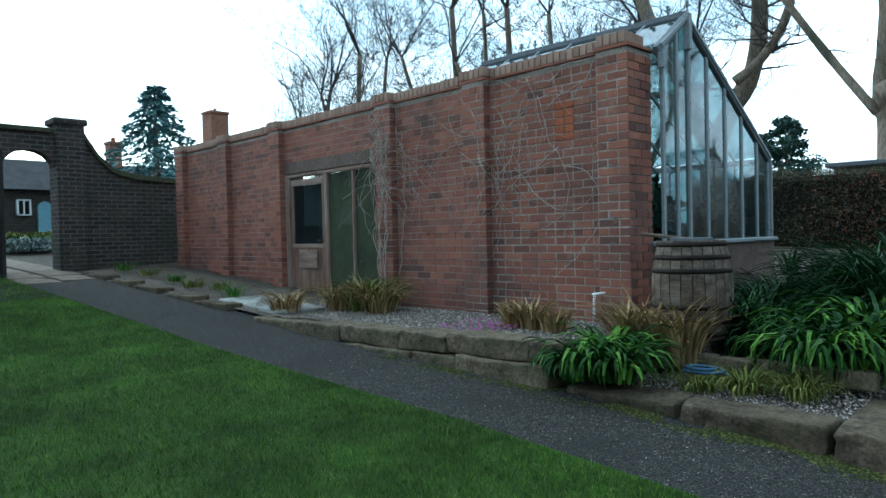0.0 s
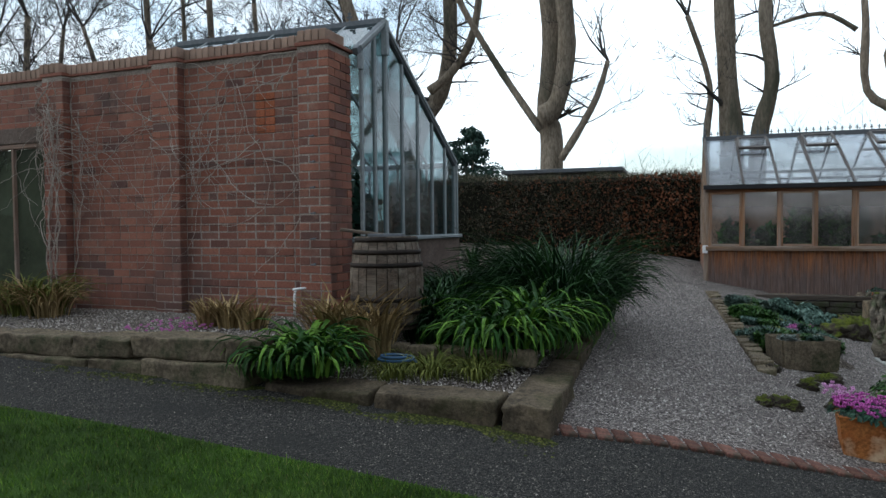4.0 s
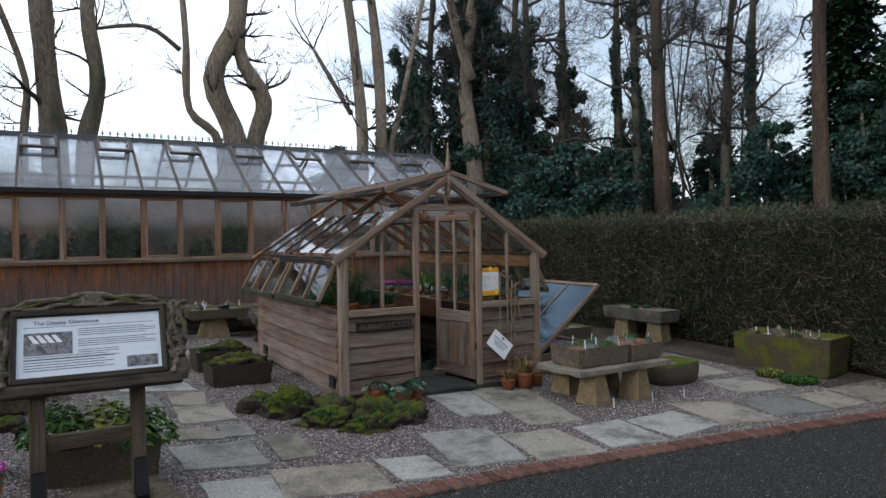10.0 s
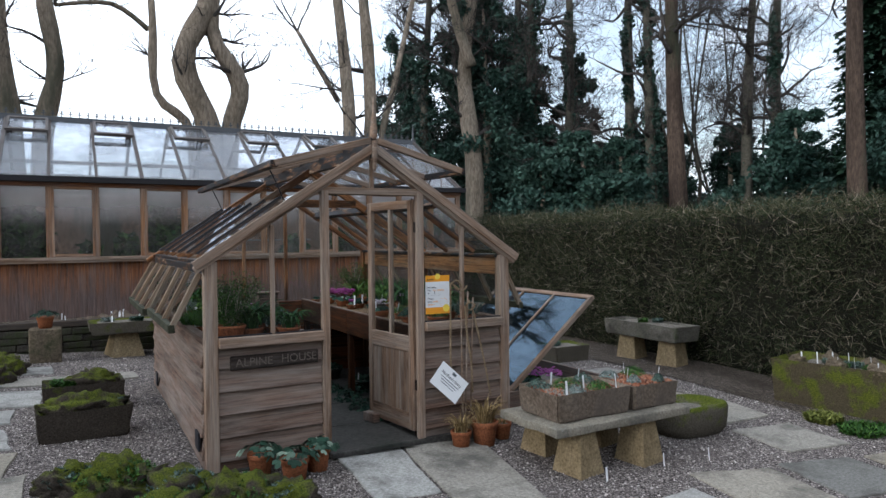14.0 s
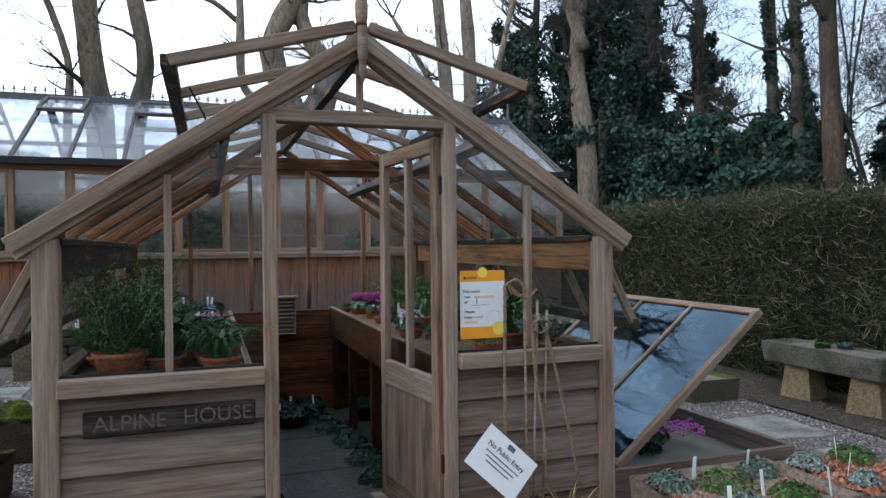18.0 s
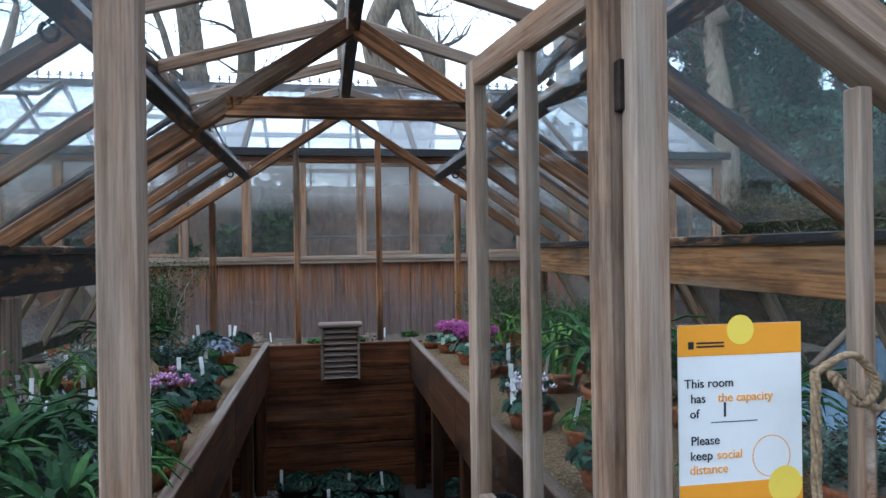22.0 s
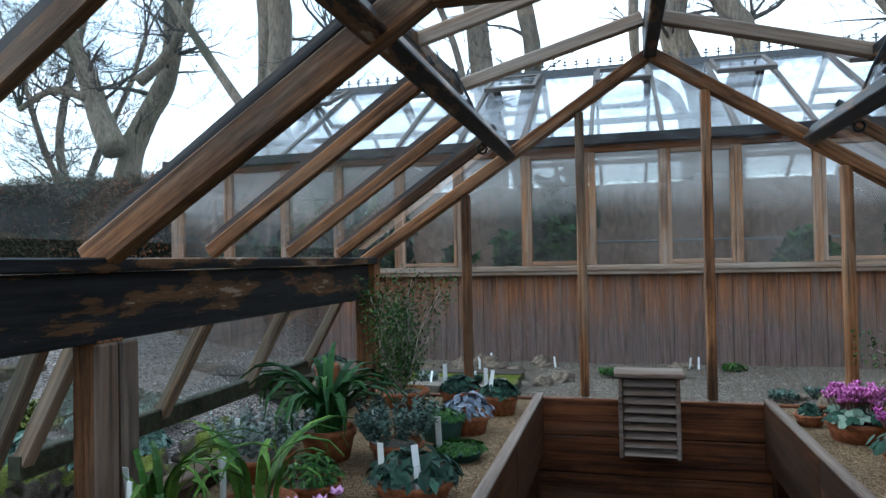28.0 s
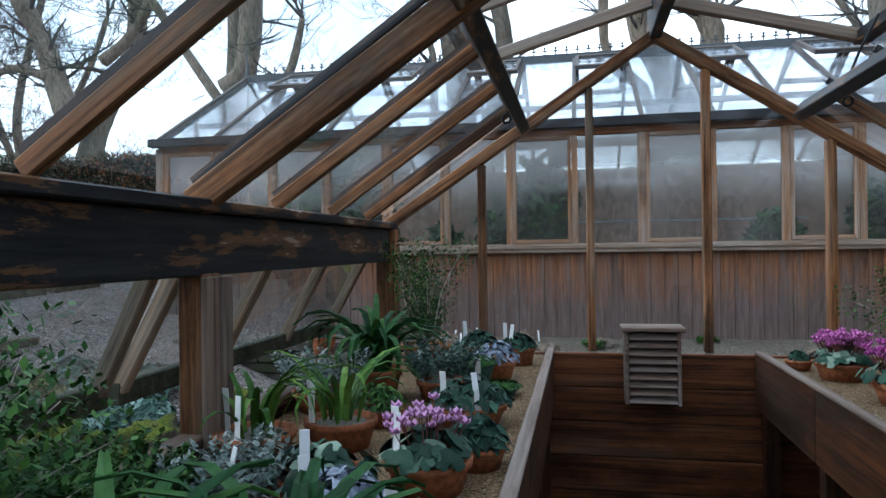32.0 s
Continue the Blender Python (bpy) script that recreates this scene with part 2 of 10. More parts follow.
def wood_mat(name, light, dark, weather, amount=0.5, rough=0.75, grain=60, rand=0.3, stain=0.52):
    """Timber with grain along local x, worn to weather colour in patches."""
    m, n, l, p = shader(name, rough)
    tc = n.new("ShaderNodeTexCoord").outputs["Object"]
    info = n.new("ShaderNodeObjectInfo")
    off = n.new("ShaderNodeVectorMath")
    off.operation = "ADD"
    sc = n.new("ShaderNodeVectorMath")
    sc.operation = "SCALE"
    sc.inputs["Scale"].default_value = 13.0
    cmb = n.new("ShaderNodeCombineXYZ")
    l.new(info.outputs["Random"], cmb.inputs["X"])
    l.new(info.outputs["Random"], cmb.inputs["Y"])
    l.new(cmb.outputs["Vector"], sc.inputs[0])
    l.new(tc, off.inputs[0])
    l.new(sc.outputs["Vector"], off.inputs[1])
    src = off.outputs["Vector"]
    g = noise_tex(n, l, src, grain * 1.5, 8, 0.75, (0.03, 1, 1))
    w = noise_tex(n, l, src, 9, 7, 0.7, (0.1, 1, 1))
    s = noise_tex(n, l, src, 3.2, 6, 0.7, (0.3, 1, 1))
    col = ramp(n, l, g, (0.36, dark), (0.62, light))
    lo = 0.66 - amount * 0.5
    col = blend(n, l, ramp(n, l, s, (stain, (0, 0, 0)), (stain + 0.14, (0.85, 0.85, 0.85))), col, tuple(v * 0.55 for v in dark))
    col = blend(n, l, ramp(n, l, w, (lo, (0, 0, 0)), (lo + 0.3, (1, 1, 1))), col, blend(n, l, 0.5, weather, ramp(n, l, g, (0.36, tuple(v * 0.35 for v in weather)), (0.62, weather))))
    if rand:
        col = blend(n, l, rand, col, ramp(n, l, info.outputs["Random"], (0, (0.4, 0.38, 0.36)), (1, (1, 1, 1))), "MULTIPLY")
    l.new(col, p.inputs["Base Color"])
    bump(n, l, p, g, 0.6, 0.003)
    return m


def plain(name, c, rough=0.6, metal=0.0, emit=None, s=25.0, var=0.25):
    m, n, l, p = shader(name, rough, metal)
    src = n.new("ShaderNodeTexCoord").outputs["Object"]
    f = noise_tex(n, l, src, s, 4)
    l.new(ramp(n, l, f, (0.3, tuple(v * (1 - var) for v in c)), (0.7, c)), p.inputs["Base Color"])
    return m


def glass_mat(name, tint, dirt, dirt_amount, rough=0.03, scale=3.0, gloss=0.07, edge=0.8, sheen=(0.9, 0.92, 0.95)):
    """Window glass, partly filmed with dirt or moss."""
    m, n, l, p = shader(name, rough)
    src = n.new("ShaderNodeNewGeometry").outputs["Position"]
    tr = n.new("ShaderNodeBsdfTransparent")
    tr.inputs["Color"].default_value = (*tint, 1)
    gl = n.new("ShaderNodeBsdfGlossy")
    gl.inputs["Roughness"].default_value = rough
    gl.inputs["Color"].default_value = (*sheen, 1)
    lw = n.new("ShaderNodeLayerWeight")
    pw = n.new("ShaderNodeMath")
    pw.operation = "POWER"
    pw.inputs[1].default_value = 4.0
    l.new(lw.outputs["Facing"], pw.inputs[0])
    fr = n.new("ShaderNodeMath")
    fr.operation = "MULTIPLY_ADD"
    fr.inputs[1].default_value, fr.inputs[2].default_value = edge, gloss
    l.new(pw.outputs["Value"], fr.inputs[0])
    mx = n.new("ShaderNodeMixShader")
    l.new(fr.outputs["Value"], mx.inputs["Fac"])
    l.new(tr.outputs["BSDF"], mx.inputs[1])
    l.new(gl.outputs["BSDF"], mx.inputs[2])
    dd = n.new("ShaderNodeBsdfDiffuse")
    dt = n.new("ShaderNodeBsdfTranslucent")
    df = n.new("ShaderNodeMixShader")
    df.inputs["Fac"].default_value = 0.55
    dd.inputs["Color"].default_value = dt.inputs["Color"].default_value = (*dirt, 1)
    l.new(dd.outputs["BSDF"], df.inputs[1])
    l.new(dt.outputs["BSDF"], df.inputs[2])
    d = noise_tex(n, l, src, scale, 6, 0.65)
    r = ramp(n, l, d, (0.35, (dirt_amount * 0.35,) * 3), (0.7, (min(1, dirt_amount * 1.6),) * 3))
    m2 = n.new("ShaderNodeMixShader")
    l.new(r, m2.inputs["Fac"])
    l.new(mx.outputs["Shader"], m2.inputs[1])
    l.new(df.outputs["Shader"], m2.inputs[2])
    l.new(m2.outputs["Shader"], n["Material Output"].inputs["Surface"])
    return m


def mist_mat(name):
    """Panes fogged with condensation: a blurred view through, runs of clear wet glass, a pale bloom."""
    m, n, l, p = shader(name, 0.1)
    geo = n.new("ShaderNodeNewGeometry")
    src = geo.outputs["Position"]
    fog = n.new("ShaderNodeBsdfRefraction")
    fog.inputs["IOR"].default_value, fog.inputs["Roughness"].default_value = 1.02, 0.2
    fog.inputs["Color"].default_value = (0.86, 0.85, 0.83, 1)
    clear = n.new("ShaderNodeBsdfTransparent")
    clear.inputs["Color"].default_value = (0.84, 0.86, 0.86, 1)
    runs = noise_tex(n, l, src, 9, 6, 0.7, (1, 1, 0.12))
    view = n.new("ShaderNodeMixShader")
    l.new(ramp(n, l, runs, (0.36, (0.05, 0.05, 0.05)), (0.6, (0.6, 0.6, 0.6))), view.inputs["Fac"])
    l.new(clear.outputs["BSDF"], view.inputs[1])
    l.new(fog.outputs["BSDF"], view.inputs[2])
    bloom = n.new("ShaderNodeBsdfDiffuse")
    bloom.inputs["Color"].default_value = (0.6, 0.54, 0.52, 1)
    glow = n.new("ShaderNodeBsdfTranslucent")
    glow.inputs["Color"].default_value = (0.6, 0.55, 0.53, 1)
    film = n.new("ShaderNodeMixShader")
    film.inputs["Fac"].default_value = 0.5
    l.new(bloom.outputs["BSDF"], film.inputs[1])
    l.new(glow.outputs["BSDF"], film.inputs[2])
    big = noise_tex(n, l, src, 1.7, 5, 0.6, (1, 1, 0.7))
    both = n.new("ShaderNodeMixShader")
    sep = n.new("ShaderNodeSeparateXYZ")
    l.new(src, sep.inputs["Vector"])
    high = n.new("ShaderNodeMapRange")
    high.inputs["From Min"].default_value, high.inputs["From Max"].default_value = 1.75, 2.3
    high.inputs["To Min"].default_value, high.inputs["To Max"].default_value = 0.0, 0.5
    l.new(sep.outputs["Z"], high.inputs["Value"])
    fog_fac = n.new("ShaderNodeMath")
    fog_fac.operation = "ADD"
    l.new(ramp(n, l, big, (0.38, (0.015, 0.015, 0.015)), (0.66, (0.11, 0.11, 0.11))), fog_fac.inputs[0])
    l.new(high.outputs["Result"], fog_fac.inputs[1])
    l.new(fog_fac.outputs["Value"], both.inputs["Fac"])
    l.new(view.outputs["Shader"], both.inputs[1])
    l.new(film.outputs["Shader"], both.inputs[2])
    gl = n.new("ShaderNodeBsdfGlossy")
    gl.inputs["Roughness"].default_value = 0.08
    top = n.new("ShaderNodeMixShader")
    top.inputs["Fac"].default_value = 0.035
    l.new(both.outputs["Shader"], top.inputs[1])
    l.new(gl.outputs["BSDF"], top.inputs[2])
    l.new(top.outputs["Shader"], n["Material Output"].inputs["Surface"])
    return m


def stone_mix(name, size, stops, dirt, dirt_at=0.56, moss=None, rough=0.9):
    """Loose or bound stones: each cell its own shade, dark gaps between, dirt in drifts."""
    m, n, l, p = shader(name, rough)
    src = n.new("ShaderNodeNewGeometry").outputs["Position"]
    cols = []
    for k in (1.0, 2.3):
        v = n.new("ShaderNodeTexVoronoi")
        v.inputs["Scale"].default_value = k / size
        l.new(src, v.inputs["Vector"])
        sep = n.new("ShaderNodeSeparateColor")
        l.new(v.outputs["Color"], sep.inputs["Color"])
        gap = ramp(n, l, v.outputs["Distance"], (0.3, (1, 1, 1)), (0.75, (0.12, 0.11, 0.1)))
        cols.append((blend(n, l, 0.9, ramp(n, l, sep.outputs["Red"], *stops), gap, "MULTIPLY"), v.outputs["Distance"]))
    pick = noise_tex(n, l, src, 0.5 / size, 2, 0.5)
    col = blend(n, l, ramp(n, l, pick, (0.46, (0, 0, 0)), (0.54, (1, 1, 1))), cols[0][0], cols[1][0])
    big = noise_tex(n, l, src, 1.3, 7, 0.65)
    col = blend(n, l, ramp(n, l, big, (dirt_at, (0, 0, 0)), (dirt_at + 0.16, (0.7, 0.7, 0.7))), col, dirt)
    if moss:
        g = noise_tex(n, l, src, 2.1, 8, 0.75)
        col = blend(n, l, ramp(n, l, g, (0.64, (0, 0, 0)), (0.72, (0.75, 0.75, 0.75))), col, moss)
    l.new(col, p.inputs["Base Color"])
    inv = n.new("ShaderNodeMath")
    inv.operation = "SUBTRACT"
    inv.inputs[0].default_value = 1.0
    l.new(cols[0][1], inv.inputs[1])
    bump(n, l, p, inv.outputs["Value"], 1.0, size * 0.6)
    return m


def slab_mat(name):
    """Worn flags: each its own tint, blotched with dark damp and pale lichen."""
    m, n, l, p = shader(name, 0.8)
    info = n.new("ShaderNodeObjectInfo")
    geo = n.new("ShaderNodeNewGeometry")
    src = geo.outputs["Position"]
    base = ramp(n, l, info.outputs["Random"], (0.0, (0.22, 0.2, 0.16)), (0.3, (0.36, 0.32, 0.255)), (0.55, (0.32, 0.31, 0.29)), (0.8, (0.44, 0.43, 0.4)), (1.0, (0.18, 0.175, 0.16)))
    fine = noise_tex(n, l, src, 45, 7, 0.75)
    big = noise_tex(n, l, src, 2.6, 7, 0.65)
    spot = noise_tex(n, l, src, 14, 6, 0.75)
    col = blend(n, l, 0.75, base, ramp(n, l, fine, (0.38, (0.45, 0.44, 0.42)), (0.62, (1.1, 1.1, 1.1))), "MULTIPLY")
    col = blend(n, l, ramp(n, l, big, (0.48, (0, 0, 0)), (0.66, (0.8, 0.8, 0.8))), col, (0.085, 0.08, 0.07))
    col = blend(n, l, ramp(n, l, spot, (0.62, (0, 0, 0)), (0.7, (0.7, 0.7, 0.7))), col, (0.07, 0.075, 0.045))
    col = blend(n, l, ramp(n, l, spot, (0.3, (0.5, 0.5, 0.5)), (0.36, (0, 0, 0))), col, (0.48, 0.47, 0.43))
    l.new(col, p.inputs["Base Color"])
    bump(n, l, p, fine, 0.5, 0.006)
    return m


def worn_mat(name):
    """Near-black timber, split along the grain to bright worn wood."""
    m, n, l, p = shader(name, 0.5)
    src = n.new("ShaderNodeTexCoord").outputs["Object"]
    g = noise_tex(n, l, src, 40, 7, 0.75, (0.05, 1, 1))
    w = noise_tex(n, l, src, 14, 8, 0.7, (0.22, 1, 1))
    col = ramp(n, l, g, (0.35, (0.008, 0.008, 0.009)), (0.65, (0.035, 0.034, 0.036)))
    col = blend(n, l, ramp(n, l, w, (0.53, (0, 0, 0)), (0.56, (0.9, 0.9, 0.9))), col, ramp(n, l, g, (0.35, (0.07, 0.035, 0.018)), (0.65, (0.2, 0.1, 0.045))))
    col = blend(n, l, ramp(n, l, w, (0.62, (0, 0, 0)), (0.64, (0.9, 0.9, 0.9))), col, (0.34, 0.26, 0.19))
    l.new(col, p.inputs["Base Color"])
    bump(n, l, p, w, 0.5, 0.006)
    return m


def bleach(m, z0, z1, colour):
    """Weather timber to a pale grey towards its foot."""
    n, l = m.node_tree.nodes, m.node_tree.links
    p = n["Principled BSDF"]
    was = p.inputs["Base Color"].links[0].from_socket
    geo = n.new("ShaderNodeNewGeometry")
    sep = n.new("ShaderNodeSeparateXYZ")
    l.new(geo.outputs["Position"], sep.inputs["Vector"])
    wob = noise_tex(n, l, geo.outputs["Position"], 3.0, 6, 0.7, (2.5, 1, 0.6))
    ad = n.new("ShaderNodeMath")
    ad.operation = "MULTIPLY_ADD"
    ad.inputs[1].default_value = 0.7
    l.new(wob, ad.inputs[0])
    l.new(sep.outputs["Z"], ad.inputs[2])
    mr = n.new("ShaderNodeMapRange")
    mr.inputs["From Min"].default_value, mr.inputs["From Max"].default_value = z0 + 0.35, z1 + 0.35
    mr.inputs["To Min"].default_value, mr.inputs["To Max"].default_value = 0.85, 0.0
    l.new(ad.outputs["Value"], mr.inputs["Value"])
    fine = noise_tex(n, l, geo.outputs["Position"], 45, 6, 0.75, (1, 1, 0.06))
    l.new(blend(n, l, mr.outputs["Result"], was, ramp(n, l, fine, (0.35, tuple(v * 0.4 for v in colour)), (0.65, colour))), p.inputs["Base Color"])


GRAVEL = stone_mix("gravel", 0.017, ((0.0, (0.05, 0.042, 0.04)), (0.35, (0.15, 0.127, 0.117)), (0.7, (0.29, 0.25, 0.232)), (1.0, (0.6, 0.54, 0.5))), (0.075, 0.06, 0.052))
ASPHALT = stone_mix("asphalt", 0.011, ((0.0, (0.018, 0.018, 0.018)), (0.55, (0.042, 0.04, 0.037)), (0.85, (0.085, 0.078, 0.07)), (1.0, (0.24, 0.215, 0.19))), (0.024, 0.023, 0.021), 0.54, (0.04, 0.05, 0.015))
SOIL = stone_mix("soil", 0.012, ((0.0, (0.025, 0.018, 0.013)), (0.5, (0.08, 0.06, 0.045)), (0.85, (0.2, 0.165, 0.135)), (1.0, (0.45, 0.4, 0.34))), (0.035, 0.026, 0.018), 0.52)
LAWN = rough_mat("lawn", (0.022, 0.05, 0.006), (0.062, 0.115, 0.015), (0.04, 0.072, 0.011), 2.2, 80, 0.95, 1.0, 0.03, False)
STONE = rough_mat("sandstone", (0.12, 0.095, 0.067), (0.29, 0.23, 0.155), None, 5, 34, 0.9, 1.0, 0.014, True, None, 0.45, (0.045, 0.05, 0.024))
SLAB = slab_mat("flagstone")
MORTAR = rough_mat("mortar", (0.26, 0.2, 0.17), (0.46, 0.39, 0.34), None, 2, 50, 0.95, 0.4, 0.004, False)
CEDAR = wood_mat("cedar_weathered", (0.35, 0.222, 0.143), (0.12, 0.07, 0.044), (0.42, 0.348, 0.288), 0.53, 0.8, 55)
CEDARIN = wood_mat("cedar_inside", (0.42, 0.185, 0.075), (0.05, 0.023, 0.011), (0.38, 0.3, 0.22), 0.34, 0.6, 50, 0.45, 0.45)
CEDARDK = worn_mat("cedar_near_black")
BENCHW = wood_mat("bench_board", (0.105, 0.038, 0.014), (0.011, 0.006, 0.004), (0.07, 0.045, 0.03), 0.35, 0.6, 45, 0.4, 0.47)
BACKBOARD = wood_mat("red_back_board", (0.22, 0.076, 0.027), (0.03, 0.012, 0.007), (0.15, 0.09, 0.06), 0.34, 0.6, 30, 0.5, 0.46)
EAVEWOOD = wood_mat("eave_timber", (0.4, 0.2, 0.085), (0.08, 0.04, 0.02), (0.3, 0.24, 0.18), 0.4, 0.7, 50, 0.2, 0.46)
BOARD = wood_mat("board_grey_brown", (0.25, 0.155, 0.11), (0.075, 0.047, 0.036), (0.33, 0.275, 0.235), 0.55, 0.8, 45, 0.5)
BGWOOD = wood_mat("house_board", (0.4, 0.16, 0.06), (0.12, 0.05, 0.028), (0.22, 0.18, 0.16), 0.4, 0.8, 40, 0.35)
bleach(BGWOOD, 0.62, 1.12, (0.175, 0.135, 0.125))
LEAD = plain("lead_grey", (0.12, 0.125, 0.135), 0.6, 0.0)
DARK = plain("dark_gutter", (0.03, 0.028, 0.03), 0.5)
IRON = plain("black_iron", (0.02, 0.02, 0.022), 0.5, 0.6)
VENTGLASS = glass_mat("vent_glass", (0.6, 0.64, 0.65), (0.2, 0.21, 0.19), 0.06, 0.02, 5, 0.15)
ROOFGLASS = glass_mat("roof_glass", (0.95, 0.97, 0.98), (0.5, 0.53, 0.53), 0.035, 0.03, 6)
SIDEGLASS = glass_mat("front_glass", (0.95, 0.97, 0.97), (0.4, 0.42, 0.4), 0.006, 0.02, 3.0, 0.03, 0.4)
MISTGLASS = mist_mat("misted_glass")
# Near-black filling of the hedges; the shade between twigs is in its colour.
HEDGE = rough_mat("hedge_dark_core", (0.006, 0.006, 0.004), (0.022, 0.02, 0.013), None, 5, 30, 0.95, 0.8, 0.03, False)
BARK = rough_mat("bark", (0.235, 0.19, 0.14), (0.41, 0.335, 0.26), None, 1.3, 14, 0.95, 1.0, 0.05, False, (1, 1, 0.25), 0.0, (0.11, 0.105, 0.075))
TERRA = rough_mat("terracotta", (0.33, 0.115, 0.05), (0.42, 0.16, 0.075), None, 6, 60, 0.8, 0.2, 0.002, True, None, 0.3)
SAND = stone_mix("bench_sand", 0.006, ((0.0, (0.12, 0.075, 0.04)), (0.5, (0.27, 0.17, 0.085)), (1.0, (0.44, 0.32, 0.2))), (0.2, 0.13, 0.075), 0.56)
WHITE = plain("white_card", (0.8, 0.8, 0.8), 0.5, var=0.04)
ORANGE = plain("orange_print", (0.85, 0.36, 0.03), 0.5, var=0.05)
YELLOW = plain("yellow_print", (0.9, 0.68, 0.1), 0.5, var=0.05)
INK = plain("black_ink", (0.03, 0.03, 0.035), 0.6)

# ---- ground ----
def sheet(name, x0, x1, ya, yb, lift, material, label, category, step=0.25, kind="structure", rough=0.0):
    """A strip of ground between the lines y = ya(x) and y = yb(x)."""
    ya, yb = (ya if callable(ya) else (lambda x, v=ya: v)), (yb if callable(yb) else (lambda x, v=yb: v))
    nx = max(2, int((x1 - x0) / step))
    ny = max(2, int(max(abs(yb(x) - ya(x)) for x in (x0, (x0 + x1) / 2, x1)) / step))
    mb = Mb()
    for i in range(nx + 1):
        x = x0 + (x1 - x0) * i / nx
        for j in range(ny + 1):
            y = ya(x) + (yb(x) - ya(x)) * j / ny
            mb.v.append((x, y, gz(x, y) + lift + rough * noise.noise((x * 1.7, y * 1.7, 3))))
    mb.f = [(i * (ny + 1) + j, (i + 1) * (ny + 1) + j, (i + 1) * (ny + 1) + j + 1, i * (ny + 1) + j + 1) for i in range(nx) for j in range(ny)]
    return tagged(part(name, mb, material, None, smooth=True), label, category, "", kind)


def far_ground():
    xs = [-900, -300, -120, -60] + [-30 + i for i in range(61)] + [60, 120, 300, 900]
    ys = [-900, -300, -100, -40] + [-20 + i for i in range(61)] + [70, 120, 300, 900]
    mb = Mb()
    mb.v = [(x, y, gz(x, y) - 0.03) for x in xs for y in ys]
    n = len(ys)
    mb.f = [(i * n + j, (i + 1) * n + j, (i + 1) * n + j + 1, i * n + j + 1) for i in range(len(xs) - 1) for j in range(n - 1)]
    return solid("ground", mb, SOIL, "dark bare soil under trees and beds", "ground", "structure", smooth=True)


def edge_line(x):
    """The brick edging between the asphalt path and the gravel."""
    return float(np.interp(x, (-5.4, -4.66, -3.94, -2.64, -1.7, -0.6, 0.4, 2.34, 4.35, 14), (-3.58, -3.34, -3.1, -2.68, -2.52, -2.4, -2.38, -2.47, -2.63, -3.3)))


def bed_line(x):
    return -3.5 if x < -5.4 else edge_line(x)


far_ground()
sheet("road", -18.5, -15.2, -9.0, -4.75, 0.0, ASPHALT, "dark asphalt garden path before the arch", "path")
sheet("road", -18.5, -5.2, -4.75, bed_line, 0.0, ASPHALT, "dark asphalt garden path with loose grit", "path")
sheet("road", -5.2, 14.0, -12.0, edge_line, 0.0, ASPHALT, "dark asphalt garden path with loose grit", "path", 0.3)
sheet("gravel_court", -5.4, 9.0, edge_line, 11.6, 0.004, GRAVEL, "pinkish grey gravel around the glasshouses", "gravel", 0.2)
sheet("soil_strip", 5.55, 6.9, -1.7, 8.3, 0.014, SOIL, "dark leaf-littered soil along the hedge foot", "soil", 0.25, rough=0.02)
sheet("lawn", -15.2, -5.2, -16, -4.72, 0.03, LAWN, "short mown green lawn", "lawn", 0.3)

# ---- brick wall of the lean-to glasshouse ----
WALLM = pose(-7.62, -1.97, 0, 0, 0, -2.3)          # local x runs back along the wall to minus, y into the wall
WALL_L, WALL_Z0, WALL_Z1 = 10.35, 0.45, 3.5
wall = thing("wall_brick_long", -7.62, -1.97, 0.45, "long red brick garden wall with pilasters and bare climber stems", "wall", kind="structure", rz=-2.3)
DOOR_X0, DOOR_X1, DOOR_Z0, DOOR_Z1 = -6.27, -3.87, 0.78, 2.74
core = Mb()
core.box(-WALL_L, 0.0035, WALL_Z0, DOOR_X0, 0.33, WALL_Z1).box(DOOR_X1, 0.0035, WALL_Z0, -0.012, 0.325, WALL_Z1)
core.box(DOOR_X0, 0.0035, 2.95, DOOR_X1, 0.33, WALL_Z1).box(DOOR_X0, 0.0035, WALL_Z0, DOOR_X1, 0.33, DOOR_Z0)
part("mortar_core", core, MORTAR, wall, "grey mortar", m=WALLM)

